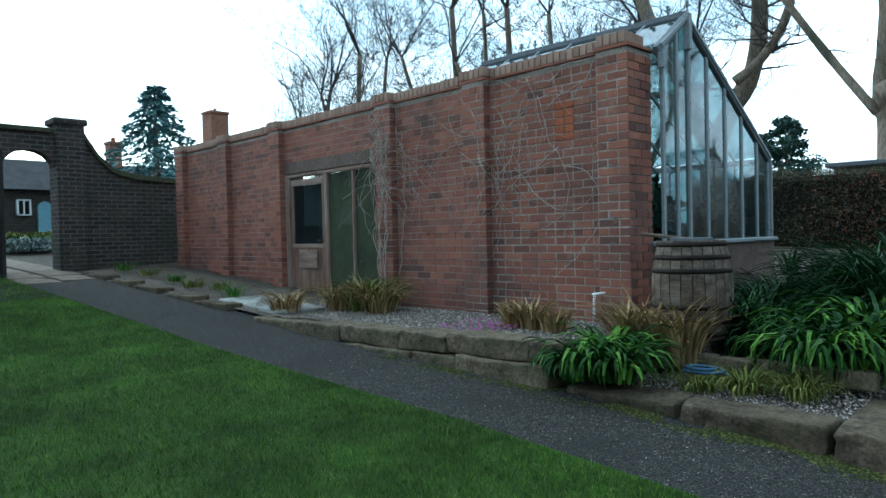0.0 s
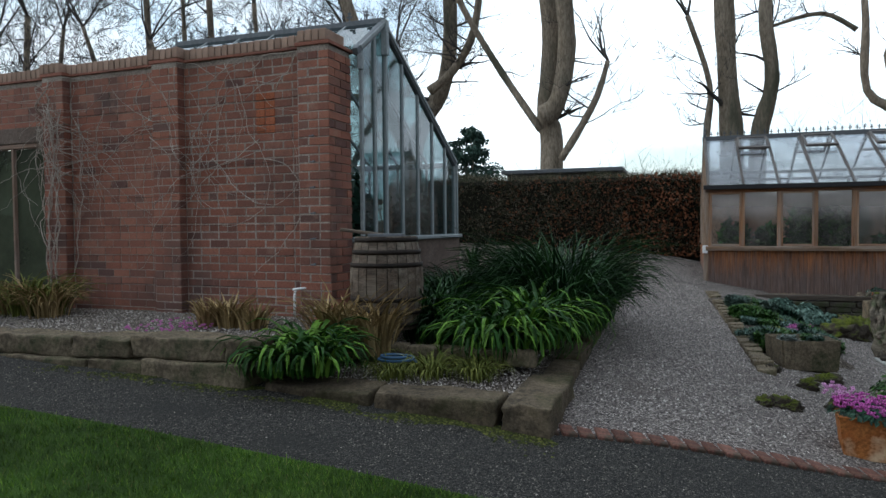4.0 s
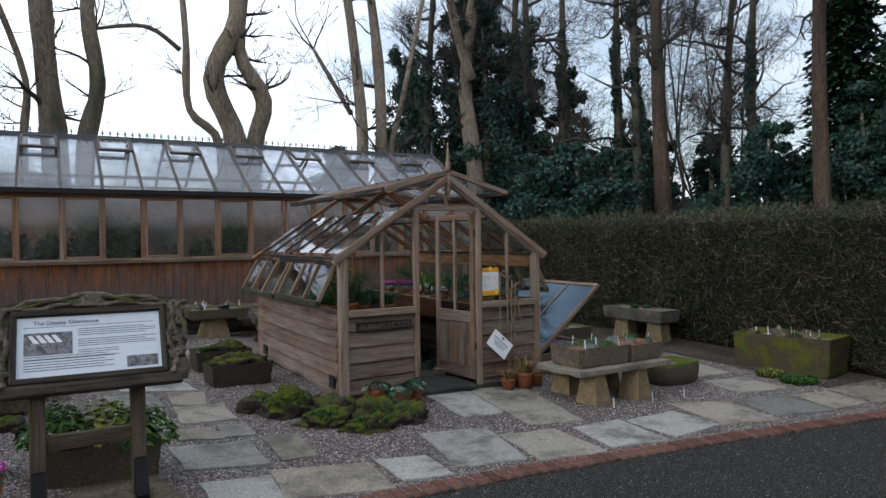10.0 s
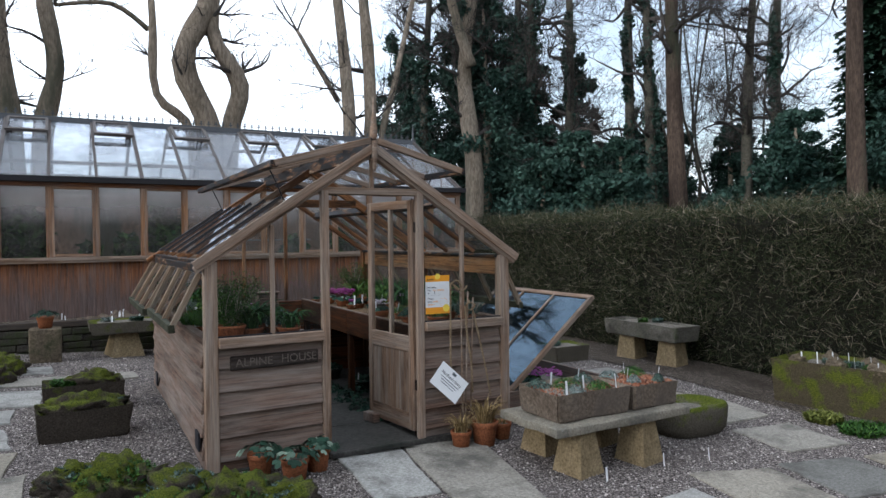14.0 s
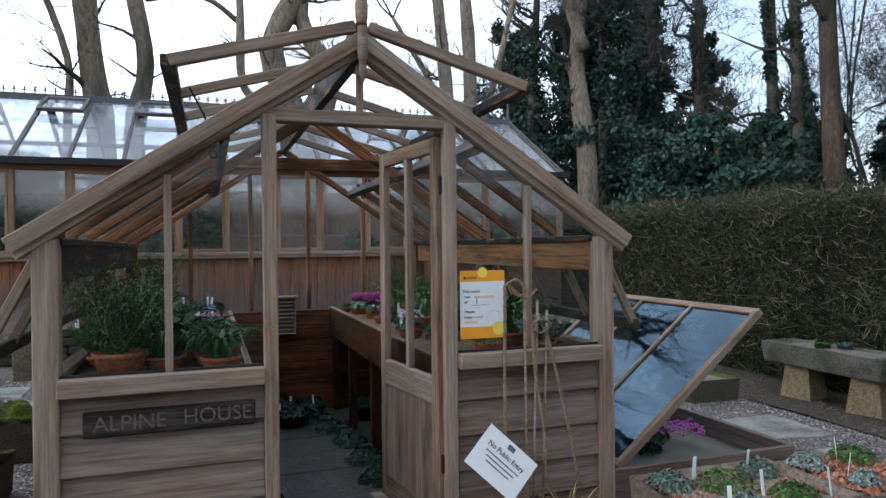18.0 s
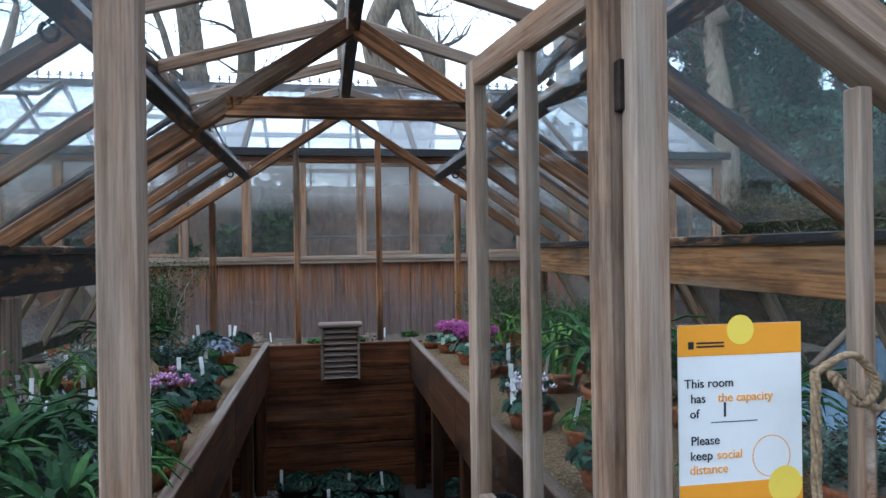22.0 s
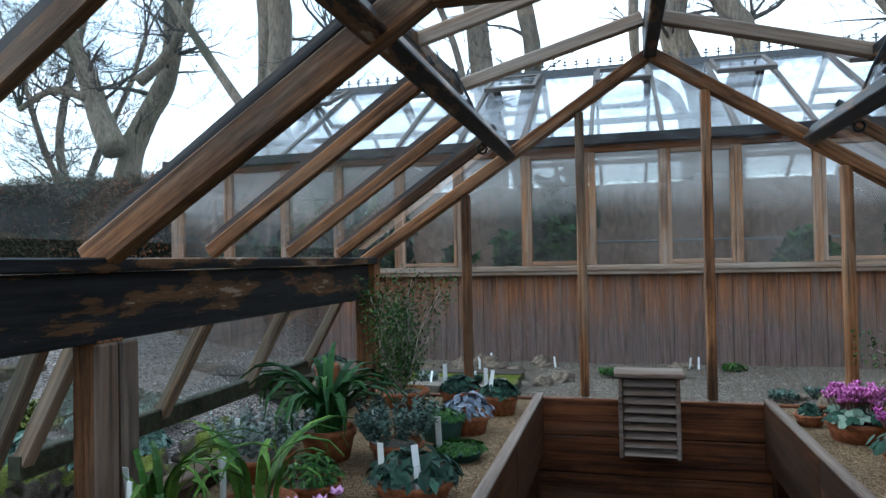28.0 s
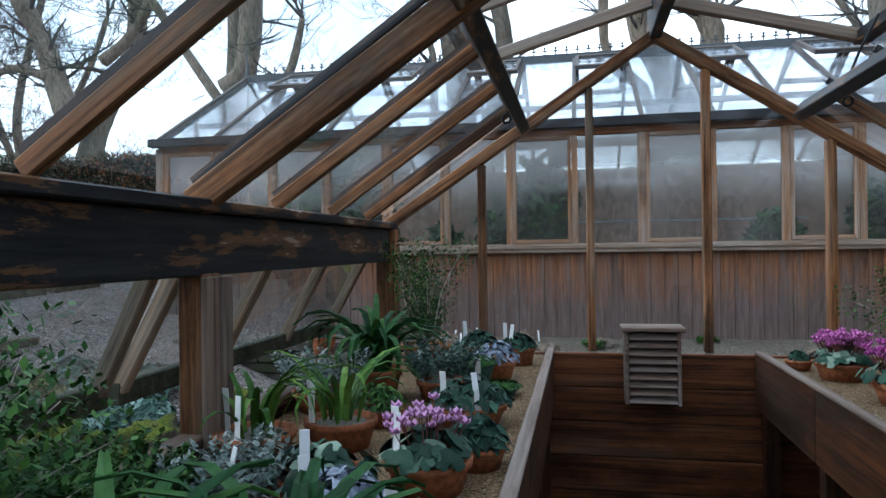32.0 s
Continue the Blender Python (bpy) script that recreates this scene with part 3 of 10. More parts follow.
# ---- walls round the place ----
def arch_wall():
    w = thing("wall_arch", -18.6, -3.0, 1.0, "dark weathered brick garden wall with an arched opening and a swept top", "wall", kind="structure")
    mb = Mb()
    prof = [(-0.6, 0.9), (-0.6, 2.95), (-1.6, 2.96), (-2.2, 3.0), (-2.62, 3.1), (-2.9, 3.35), (-3.1, 3.66), (-3.17, 3.78), (-3.17, 0.9)]
    mb.prism(prof, -18.9, -18.6, "x")
    arch = [(-3.65, 0.9), (-3.65, 3.08)] + [(-4.1 + 0.45 * math.cos(a), 3.08 + 0.4 * math.sin(a)) for a in np.linspace(0.15, math.pi - 0.15, 9)] + [(-4.55, 3.08), (-4.55, 0.9)]
    mb.prism([(-3.65, 3.08)] + arch[2:-2] + [(-4.55, 3.08), (-4.55, 3.8), (-3.65, 3.8)], -18.9, -18.6, "x")
    mb.box(-18.9, -14, 0.9, -18.6, -4.55, 3.8)
    part("wall_face", mb, ARCHBRICK, w)
    part("pier", Mb().box(-18.98, -3.66, 0.9, -18.5, -3.16, 4.0, 0.02).box(-19.02, -3.71, 3.98, -18.46, -3.11, 4.1, 0.02), ARCHBRICK, w, "square brick pier with a stone cap")
    cop = Mb()
    top = prof[1:8]
    for (a, b), (c, d) in zip(top, top[1:]):
        cop.add([(-18.97, a, b), (-18.97, c, d), (-18.53, c, d), (-18.53, a, b), (-18.97, a, b + 0.1), (-18.97, c, d + 0.1), (-18.53, c, d + 0.1), (-18.53, a, b + 0.1)],
                [(0, 1, 2, 3), (7, 6, 5, 4), (0, 4, 5, 1), (1, 5, 6, 2), (2, 6, 7, 3), (3, 7, 4, 0)])
    cop.box(-18.97, -14, 3.8, -18.53, -3.7, 3.9, 0.02)
    part("coping", cop, COPING, w, "mossy stone coping")
    part("open_gate", Mb().box(-18.55, -4.75, 1.15, -17.9, -4.69, 3.35, 0.01), GATE, w, "dark wooden gate standing open")


def coursed_brick(name):
    """Old brickwork seen from afar: courses, joints and soot."""
    m, n, l, p = shader(name, 0.9)
    geo = n.new("ShaderNodeNewGeometry")
    sep = n.new("ShaderNodeSeparateXYZ")
    l.new(geo.outputs["Position"], sep.inputs["Vector"])
    add = n.new("ShaderNodeMath")
    l.new(sep.outputs["X"], add.inputs[0])
    l.new(sep.outputs["Y"], add.inputs[1])
    cmb = n.new("ShaderNodeCombineXYZ")
    l.new(add.outputs["Value"], cmb.inputs["X"])
    l.new(sep.outputs["Z"], cmb.inputs["Y"])
    b = n.new("ShaderNodeTexBrick")
    b.inputs["Scale"].default_value = 1.0
    b.inputs["Brick Width"].default_value, b.inputs["Row Height"].default_value, b.inputs["Mortar Size"].default_value = 0.235, 0.083, 0.009
    b.inputs["Color1"].default_value, b.inputs["Color2"].default_value, b.inputs["Mortar"].default_value = (0.075, 0.052, 0.045, 1), (0.034, 0.03, 0.029, 1), (0.12, 0.115, 0.105, 1)
    l.new(cmb.outputs["Vector"], b.inputs["Vector"])
    big = noise_tex(n, l, geo.outputs["Position"], 1.1, 7, 0.7)
    fine = noise_tex(n, l, geo.outputs["Position"], 30, 5, 0.7)
    col = blend(n, l, ramp(n, l, big, (0.45, (0, 0, 0)), (0.65, (0.7, 0.7, 0.7))), b.outputs["Color"], (0.032, 0.036, 0.026))
    l.new(blend(n, l, 0.6, col, ramp(n, l, fine, (0.35, (0.4, 0.4, 0.4)), (0.65, (1.1, 1.1, 1.1))), "MULTIPLY"), p.inputs["Base Color"])
    bump(n, l, p, b.outputs["Fac"], -0.5, 0.01)
    return m


ARCHBRICK = coursed_brick("old_brick")
COPING = rough_mat("mossy_coping", (0.05, 0.05, 0.035), (0.1, 0.1, 0.06), None, 3, 30, 0.95, 0.7, 0.02, False)
GATE = wood_mat("gate_board", (0.04, 0.035, 0.032), (0.02, 0.018, 0.017), (0.05, 0.05, 0.05), 0.3)
arch_wall()
# Unseen wall, added so that the panes reflect something dark at low angles.
solid("wall_south", Mb().box(-40, -19.4, -0.6, 40, -19.0, 3.4, 0.02), ARCHBRICK, "unseen dark wall added to the south for darker reflections", "wall", "structure")

# ---- display glasshouse behind ----
BGX0, BGX1, BGY0, BGY1, BGSILL, BGEAVE, BGRIDGE, BGBASE = -3.84, 6.03, 7.05, 11.09, 1.24, 2.46, 3.67, 0.3
BAYS = 15
display = thing("display_glasshouse", 1.1, 9.0, 0.4, "long timber display glasshouse with a boarded base and misted panes", "glasshouse")


def display_house():
    n, x = 0, BGX0
    while x < BGX1 - 0.02:
        bar("base_board", (x + 0.065, BGY0, BGBASE), (x + 0.065, BGY0, BGSILL - 0.05), 0.024 if n % 2 else 0.03, 0.127, BGWOOD, display, up=(1, 0, 0), bevel=0.003)
        x += 0.13
        n += 1
    bar("sill", (BGX0 - 0.05, BGY0 - 0.04, BGSILL), (BGX1 + 0.05, BGY0 - 0.04, BGSILL), 0.15, 0.05, CEDAR, display)
    bar("sill_drip", (BGX0 - 0.05, BGY0 - 0.075, BGSILL - 0.045), (BGX1 + 0.05, BGY0 - 0.075, BGSILL - 0.045), 0.05, 0.04, CEDAR, display)
    bar("eave_beam", (BGX0 - 0.05, BGY0, BGEAVE - 0.06), (BGX1 + 0.05, BGY0, BGEAVE - 0.06), 0.09, 0.09, BGWOOD, display)
    bar("gutter", (BGX0 - 0.1, BGY0 - 0.12, BGEAVE), (BGX1 + 0.1, BGY0 - 0.12, BGEAVE), 0.11, 0.09, DARK, display, "dark gutter")
    bar("window_rail", (BGX0, BGY0 + 0.09, 2.27), (BGX1, BGY0 + 0.09, 2.27), 0.04, 0.05, CEDARDK, display)
    pitch = (BGX1 - BGX0) / BAYS
    for i in range(BAYS + 1):
        x = BGX0 + pitch * i
        bar("post", (x, BGY0, BGSILL), (x, BGY0, BGEAVE - 0.1), 0.085 if i % 4 == 0 else 0.065, 0.08, POSTWOOD, display, up=(0, 1, 0))
    lo, hi = BGSILL + 0.03, BGEAVE - 0.105
    for i in range(BAYS):
        x0, x1 = BGX0 + pitch * i + 0.035, BGX0 + pitch * (i + 1) - 0.035
        inset = 0.0
        if i % 2 == 0:
            inset = 0.034
            for x in (x0 + 0.017, x1 - 0.017):
                bar("casement_stile", (x, BGY0 - 0.02, lo), (x, BGY0 - 0.02, hi), 0.034, 0.045, POSTWOOD, display, up=(0, 1, 0))
            for z in (lo + 0.02, hi - 0.02):
                bar("casement_rail", (x0 + 0.034, BGY0 - 0.02, z), (x1 - 0.034, BGY0 - 0.02, z), 0.045, 0.04, POSTWOOD, display)
        part("pane", Mb().box(-(x1 - x0) / 2 + inset, -0.003, -(hi - lo) / 2 + inset, (x1 - x0) / 2 - inset, 0.003, (hi - lo) / 2 - inset), MISTGLASS, display, "misted glass", m=pose((x0 + x1) / 2, BGY0 + 0.01, (lo + hi) / 2))
    # roof of two slopes, the bars of one seen through the panes of the other
    ry = (BGY0 + BGY1) / 2
    run, rise = ry - BGY0 + 0.06, BGRIDGE - BGEAVE - 0.03
    for side in (-1, 1):
        ye = ry + side * run
        nrm = Vector((0, side * rise, run)).normalized()
        for i in range(BAYS + 1):
            x = BGX0 + pitch * i
            bar("roof_bar", (x, ye, BGEAVE + 0.03), (x, ry, BGRIDGE), 0.055 if i % 3 == 0 else 0.042, 0.06, ROOFBAR, display, up=nrm, bevel=0)
        for i in range(BAYS):
            a, b = BGX0 + pitch * i + 0.02, BGX0 + pitch * (i + 1) - 0.02
            top = 0.7 if i % 2 == 1 else 1.0
            part("roof_pane", Mb().add([(a, ye, BGEAVE + 0.045), (b, ye, BGEAVE + 0.045), (b, ye - side * run * top, BGEAVE + 0.045 + rise * top), (a, ye - side * run * top, BGEAVE + 0.045 + rise * top)], [(0, 1, 2, 3)]), BGROOF, display, "streaked roof glass")
            if i % 2 == 1:
                at = lambda f, up: Vector((0, ye - side * run * f, BGEAVE + 0.045 + rise * f)) + nrm * up
                for f, up in ((0.68, 0.09), (0.97, 0.03)):
                    q = at(f, up)
                    bar("vent_rail", (a, q.y, q.z), (b, q.y, q.z), 0.06, 0.05, ROOFBAR, display, up=nrm, bevel=0)
                for xx in (a + 0.02, b - 0.02):
                    u, v = at(0.69, 0.09), at(0.96, 0.03)
                    bar("vent_stile", (xx, u.y, u.z), (xx, v.y, v.z), 0.045, 0.05, ROOFBAR, display, up=nrm, bevel=0)
                u, v = at(0.7, 0.1), at(0.95, 0.04)
                part("vent_pane", Mb().add([(a + 0.04, u.y, u.z), (b - 0.04, u.y, u.z), (b - 0.04, v.y, v.z), (a + 0.04, v.y, v.z)], [(0, 1, 2, 3)]), BGROOF, display, "streaked vent glass")
    bar("purlin", (BGX0, BGY0 + 0.75, BGEAVE + 0.34), (BGX1, BGY0 + 0.75, BGEAVE + 0.34), 0.05, 0.06, ROOFBAR, display, bevel=0)
    bar("purlin", (BGX0, BGY1 - 0.75, BGEAVE + 0.34), (BGX1, BGY1 - 0.75, BGEAVE + 0.34), 0.05, 0.06, ROOFBAR, display, bevel=0)
    bar("ridge", (BGX0 - 0.05, ry, BGRIDGE + 0.03), (BGX1 + 0.05, ry, BGRIDGE + 0.03), 0.08, 0.1, LEAD, display)
    # end walls and back
    for x in (BGX0, BGX1):
        part("end_boards", Mb().box(x - 0.02, BGY0 + 0.02, BGBASE, x + 0.02, BGY1, BGSILL - 0.03), BGWOOD, display)
        for j in range(7):
            y = BGY0 + (BGY1 - BGY0) * j / 6
            top = BGEAVE + (BGRIDGE - BGEAVE) * (1 - abs(y - ry) / (ry - BGY0))
            bar("end_bar", (x, y, BGSILL), (x, y, top), 0.05, 0.05, CEDAR, display, up=(0, 1, 0))
        part("end_pane", Mb().add([(x, BGY0 + 0.04, BGSILL), (x, BGY1, BGSILL), (x, BGY1, BGEAVE), (x, ry, BGRIDGE), (x, BGY0 + 0.04, BGEAVE)], [(0, 1, 2, 3, 4)]), MISTGLASS, display, "misted glass")
        for side in (-1, 1):
            bar("verge_board", (x, ry + side * (run + 0.03), BGEAVE + 0.02), (x, ry, BGRIDGE + 0.02), 0.04, 0.1, ROOFBAR, display, up=(0, side * 0.5, 0.85))
    # opaque brown screen added in place of back glass with the hedge behind
    part("back_boards", Mb().box(BGX0, BGY1 - 0.02, BGBASE, BGX1, BGY1 + 0.02, BGEAVE), BACKWALL, display, "opaque brown stand-in for back glass and hedge")
    bar("corner_board", (BGX0 - 0.04, BGY0 - 0.02, BGBASE), (BGX0 - 0.04, BGY0 - 0.02, BGEAVE - 0.05), 0.09, 0.05, CEDAR, display, up=(0, 1, 0))
    part("notice_plate", Mb().box(-0.05, -0.008, -0.08, 0.05, 0.008, 0.08, 0.003), WHITE, display, "small white plate on the corner post", m=pose(BGX0 - 0.06, BGY0 - 0.06, 1.2))


BACKWALL = rough_mat("brown_back_screen", (0.24, 0.15, 0.105), (0.44, 0.3, 0.22), None, 0.9, 14, 0.9, 0.3, 0.004, False, (1, 1, 0.5), 0.0, (0.1, 0.1, 0.075))
POSTWOOD = wood_mat("house_post", (0.42, 0.22, 0.11), (0.16, 0.08, 0.045), (0.36, 0.31, 0.27), 0.5, 0.8, 45, 0.35)
ROOFBAR = wood_mat("roof_bar_grey", (0.15, 0.125, 0.11), (0.05, 0.042, 0.04), (0.2, 0.19, 0.19), 0.5, 0.7, 45, 0.35)
BGROOF = glass_mat("streaked_roof_glass", (0.82, 0.85, 0.9), (0.42, 0.45, 0.5), 0.3, 0.1, 1.6, 0.06, 0.6)
display_house()

# ---- hedges ----
def hedge_block(name, x0, x1, y0, y1, z1, material, label):
    mb = Mb()
    zb = min(gz(x, y) for x in (x0, x1) for y in (y0, y1)) - 0.05
    mb.box(x0, y0, zb, x1, y1, z1, 0.12)
    return solid(name, mb, material, label, "hedge")


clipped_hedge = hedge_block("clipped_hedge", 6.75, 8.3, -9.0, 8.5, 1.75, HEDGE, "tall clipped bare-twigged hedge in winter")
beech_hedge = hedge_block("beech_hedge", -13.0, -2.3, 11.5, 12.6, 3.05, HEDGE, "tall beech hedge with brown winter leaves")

# ---- alpine house ----
AX0, AX1, AY0, AY1, AMID = -0.14, 2.43, 0.0, 3.23, 1.145
EAVE, APEX, CILL = 1.35, 2.2, 0.81
alpine = thing("alpine_house", AMID, 1.6, 0.0, "small cedar alpine house with open roof vents and door", "greenhouse")
SLOPE = (APEX - EAVE) / (AMID - AX0)


def roof_z(x):
    return APEX - abs(x - AMID) * SLOPE


def alpine_frame():
    for x in (AX0 + 0.045, AX1 - 0.045):
        for y, mat in ((AY0 + 0.04, CEDAR), (AY1 - 0.04, CEDARIN)):
            bar("corner_post", (x, y, -0.3), (x, y, EAVE), 0.09, 0.09, mat, alpine, up=(0, 1, 0))
    for x in (0.7475, 1.5575):
        bar("door_jamb", (x, AY0 + 0.013, -0.22), (x, AY0 + 0.013, 1.875), 0.06, 0.05, CEDAR, alpine, up=(0, 1, 0))
    bar("door_head", (0.72, AY0 + 0.03, 1.875), (1.585, AY0 + 0.03, 1.875), 0.08, 0.055, CEDAR, alpine)
    for y, mat in ((AY0 + 0.02, CEDAR), (AY1 - 0.02, CEDARIN), ((1.54), CEDARIN)):
        deep = 0.048 if y != 1.54 else 0.07
        for s in (-1, 1):
            xe = AMID + s * (AMID - AX0 + (0.06 if y != 1.54 else -0.04))
            lift = 0.018 if y == AY0 + 0.02 else 0.03
            bar("rafter", (xe, y, roof_z(xe) - lift), (AMID, y, APEX - lift), 0.07 if y != 1.54 else 0.045, deep, mat, alpine, up=(s * 0.55, 0, 0.83))
    bar("tie_beam", (0.68, 1.54, 1.855), (1.61, 1.54, 1.855), 0.045, 0.075, CEDARIN, alpine)
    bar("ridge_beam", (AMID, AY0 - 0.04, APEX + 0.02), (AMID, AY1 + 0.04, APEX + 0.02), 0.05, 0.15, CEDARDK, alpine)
    bar("barge_board", (AX0 - 0.07, AY0 - 0.035, roof_z(AX0 - 0.07) + 0.02), (AMID, AY0 - 0.035, APEX + 0.02), 0.022, 0.066, CEDAR, alpine, up=(-0.55, 0, 0.83))
    bar("barge_board", (AX1 + 0.07, AY0 - 0.035, roof_z(AX1 + 0.07) + 0.02), (AMID, AY0 - 0.035, APEX + 0.02), 0.022, 0.066, CEDAR, alpine, up=(0.55, 0, 0.83))
    for x in (0.345, 1.965):
        bar("gable_mullion", (x, AY0 + 0.025, CILL), (x, AY0 + 0.025, roof_z(x) - 0.06), 0.03, 0.04, CEDAR, alpine, up=(0, 1, 0))
    bar("gable_mullion", (AMID, AY0 + 0.025, 1.9), (AMID, AY0 + 0.025, APEX - 0.08), 0.028, 0.04, CEDAR, alpine, up=(0, 1, 0))
    for a, b in ((AX0 + 0.09, 0.7175), (1.5875, AX1 - 0.09)):
        bar("cill", (a, AY0 - 0.005, 0.775), (b, AY0 - 0.005, 0.775), 0.1, 0.07, CEDAR, alpine)
    for x in (0.36, 0.855, 1.355, 1.855):
        bar("back_mullion", (x, AY1 - 0.02, 0.76), (x, AY1 - 0.02, roof_z(x) - 0.06), 0.036, 0.05, CEDARIN, alpine, up=(0, 1, 0))
    for s in (-1, 1):
        px = AMID + s * 0.59
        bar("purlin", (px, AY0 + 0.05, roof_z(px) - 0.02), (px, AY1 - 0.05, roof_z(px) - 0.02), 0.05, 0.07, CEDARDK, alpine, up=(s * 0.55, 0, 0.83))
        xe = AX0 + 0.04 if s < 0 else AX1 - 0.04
        bar("eave_beam", (xe, AY0 + 0.09, EAVE - 0.1), (xe, AY1 - 0.09, EAVE - 0.1), 0.06, 0.15, CEDARDK if s < 0 else EAVEWOOD, alpine, "near-black worn eave beam" if s < 0 else "split red-brown eave beam")
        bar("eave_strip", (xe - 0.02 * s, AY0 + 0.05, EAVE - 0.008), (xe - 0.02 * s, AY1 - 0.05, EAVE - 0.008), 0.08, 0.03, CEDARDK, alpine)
        for y in (0.52, 1.03, 1.98, 2.45, 2.88):
            bar("glazing_bar", (xe, y, EAVE + 0.02), (px, y, roof_z(px) + 0.01), 0.024, 0.04, CEDARIN, alpine, up=(s * 0.55, 0, 0.83))
        for y in (0.52, 1.03, 1.54, 1.98, 2.45, 2.88):
            bar("glazing_strip", (xe, y, EAVE + 0.05), (px, y, roof_z(px) + 0.042), 0.014, 0.022, DARK, alpine, "black glazing strip", up=(s * 0.55, 0, 0.83), bevel=0)
        for yc in (1.528, 1.592):
            bar("post_cover", (xe - s * 0.046, yc, 0.1), (xe - s * 0.046, yc, EAVE - 0.176), 0.02, 0.056, BOARD, alpine, "grey weathered post cover", up=(0, 1, 0))
        bar("wall_cap", (xe, AY0 + 0.1, 0.785), (xe, AY1 - 0.1, 0.785), 0.07, 0.03, BOARD, alpine, "grey timber cap along the side wall")
        ys = (0.06, 0.52, 1.03, 1.54, 1.98, 2.45, 2.88, 3.2)
        for a, b in zip(ys, ys[1:]):
            part("roof_pane", Mb().add([(xe, a + 0.01, EAVE + 0.045), (xe, b - 0.01, EAVE + 0.045), (px, b - 0.01, roof_z(px) + 0.035), (px, a + 0.01, roof_z(px) + 0.035)], [(0, 1, 2, 3)]), ROOFGLASS, alpine, "dirty roof glass")
        bar("side_post", (xe, 1.56, 0.0), (xe, 1.56, EAVE - 0.17), 0.07, 0.08, CEDARIN, alpine, up=(0, 1, 0))
        # boards of the side wall
        for i in range(-1, 5):
            z = -0.06 + 0.165 * i
            bar("side_board", (xe + s * 0.035, AY0 + 0.085, z + 0.083), (xe + s * 0.035, AY1 - 0.085, z + 0.083), 0.024, 0.182, BOARD, alpine, up=(-s * 0.18, 0, 1))
        # raised roof vent
        tip = AMID + s * 0.79
        rise = 2.06
        for y in (0.0, 0.62, 1.24, 1.86, 2.48, 3.1):
            bar("vent_bar", (AMID + s * 0.03, y - 0.03, APEX + 0.07), (tip, y - 0.03, rise), 0.045 if y in (0.0, 3.1) else 0.026, 0.05, CEDAR, alpine)
        bar("vent_rail", (tip, -0.05, rise), (tip, 3.1, rise), 0.06, 0.05, CEDARDK, alpine)
        part("vent_pane", Mb().add([(AMID + s * 0.04, -0.02, APEX + 0.085), (AMID + s * 0.04, 3.06, APEX + 0.085), (tip, 3.06, rise + 0.015), (tip, -0.02, rise + 0.015)], [(0, 1, 2, 3)]), ROOFGLASS, alpine, "dirty vent glass")
    # front boards
    for a, b in ((AX0 + 0.088, 0.7185), (1.5865, AX1 - 0.088)):
        for i in range(-1, 5):
            z = -0.07 + 0.165 * i
            bar("front_board", (a, AY0 + 0.03, z + 0.083), (b, AY0 + 0.03 + (0.004 if i % 2 else -0.003), z + 0.083 + (0.006 if i % 3 else -0.005)), 0.024, 0.182, BOARD, alpine, up=(0, 0.19, 1))
    # glass of the gables
    def gable_pane(xa, xb, z0, y):
        za, zb = roof_z(xa) - 0.07, roof_z(xb) - 0.07
        part("gable_pane", Mb().add([(xa, y, z0), (xb, y, z0), (xb, y, zb), (xa, y, za)], [(0, 1, 2, 3)]), SIDEGLASS, alpine, "clear glass")
    for a, b in ((AX0 + 0.09, 0.33), (0.36, 0.72), (1.585, 1.95), (1.98, AX1 - 0.09)):
        gable_pane(a, b, CILL, 0.02)
        bar("glazing_bead", (a, 0.008, CILL + 0.004), (b, 0.008, CILL + 0.004), 0.012, 0.014, DARK, alpine, "black glazing bead", bevel=0)
    for a, b in ((AX0 + 0.09, 0.34), (0.38, 0.84), (0.875, AMID), (AMID, 1.335), (1.375, 1.835), (1.875, AX1 - 0.09)):
        gable_pane(a, b, 0.76, AY1 - 0.02)
    for i in range(-2, 5):
        z = -0.02 + 0.155 * i
        bar("back_board", (AX0 + 0.09, AY1 - 0.03, z + 0.077), (AX1 - 0.09, AY1 - 0.03, z + 0.077), 0.03, 0.152, BACKBOARD, alpine)


alpine_frame()


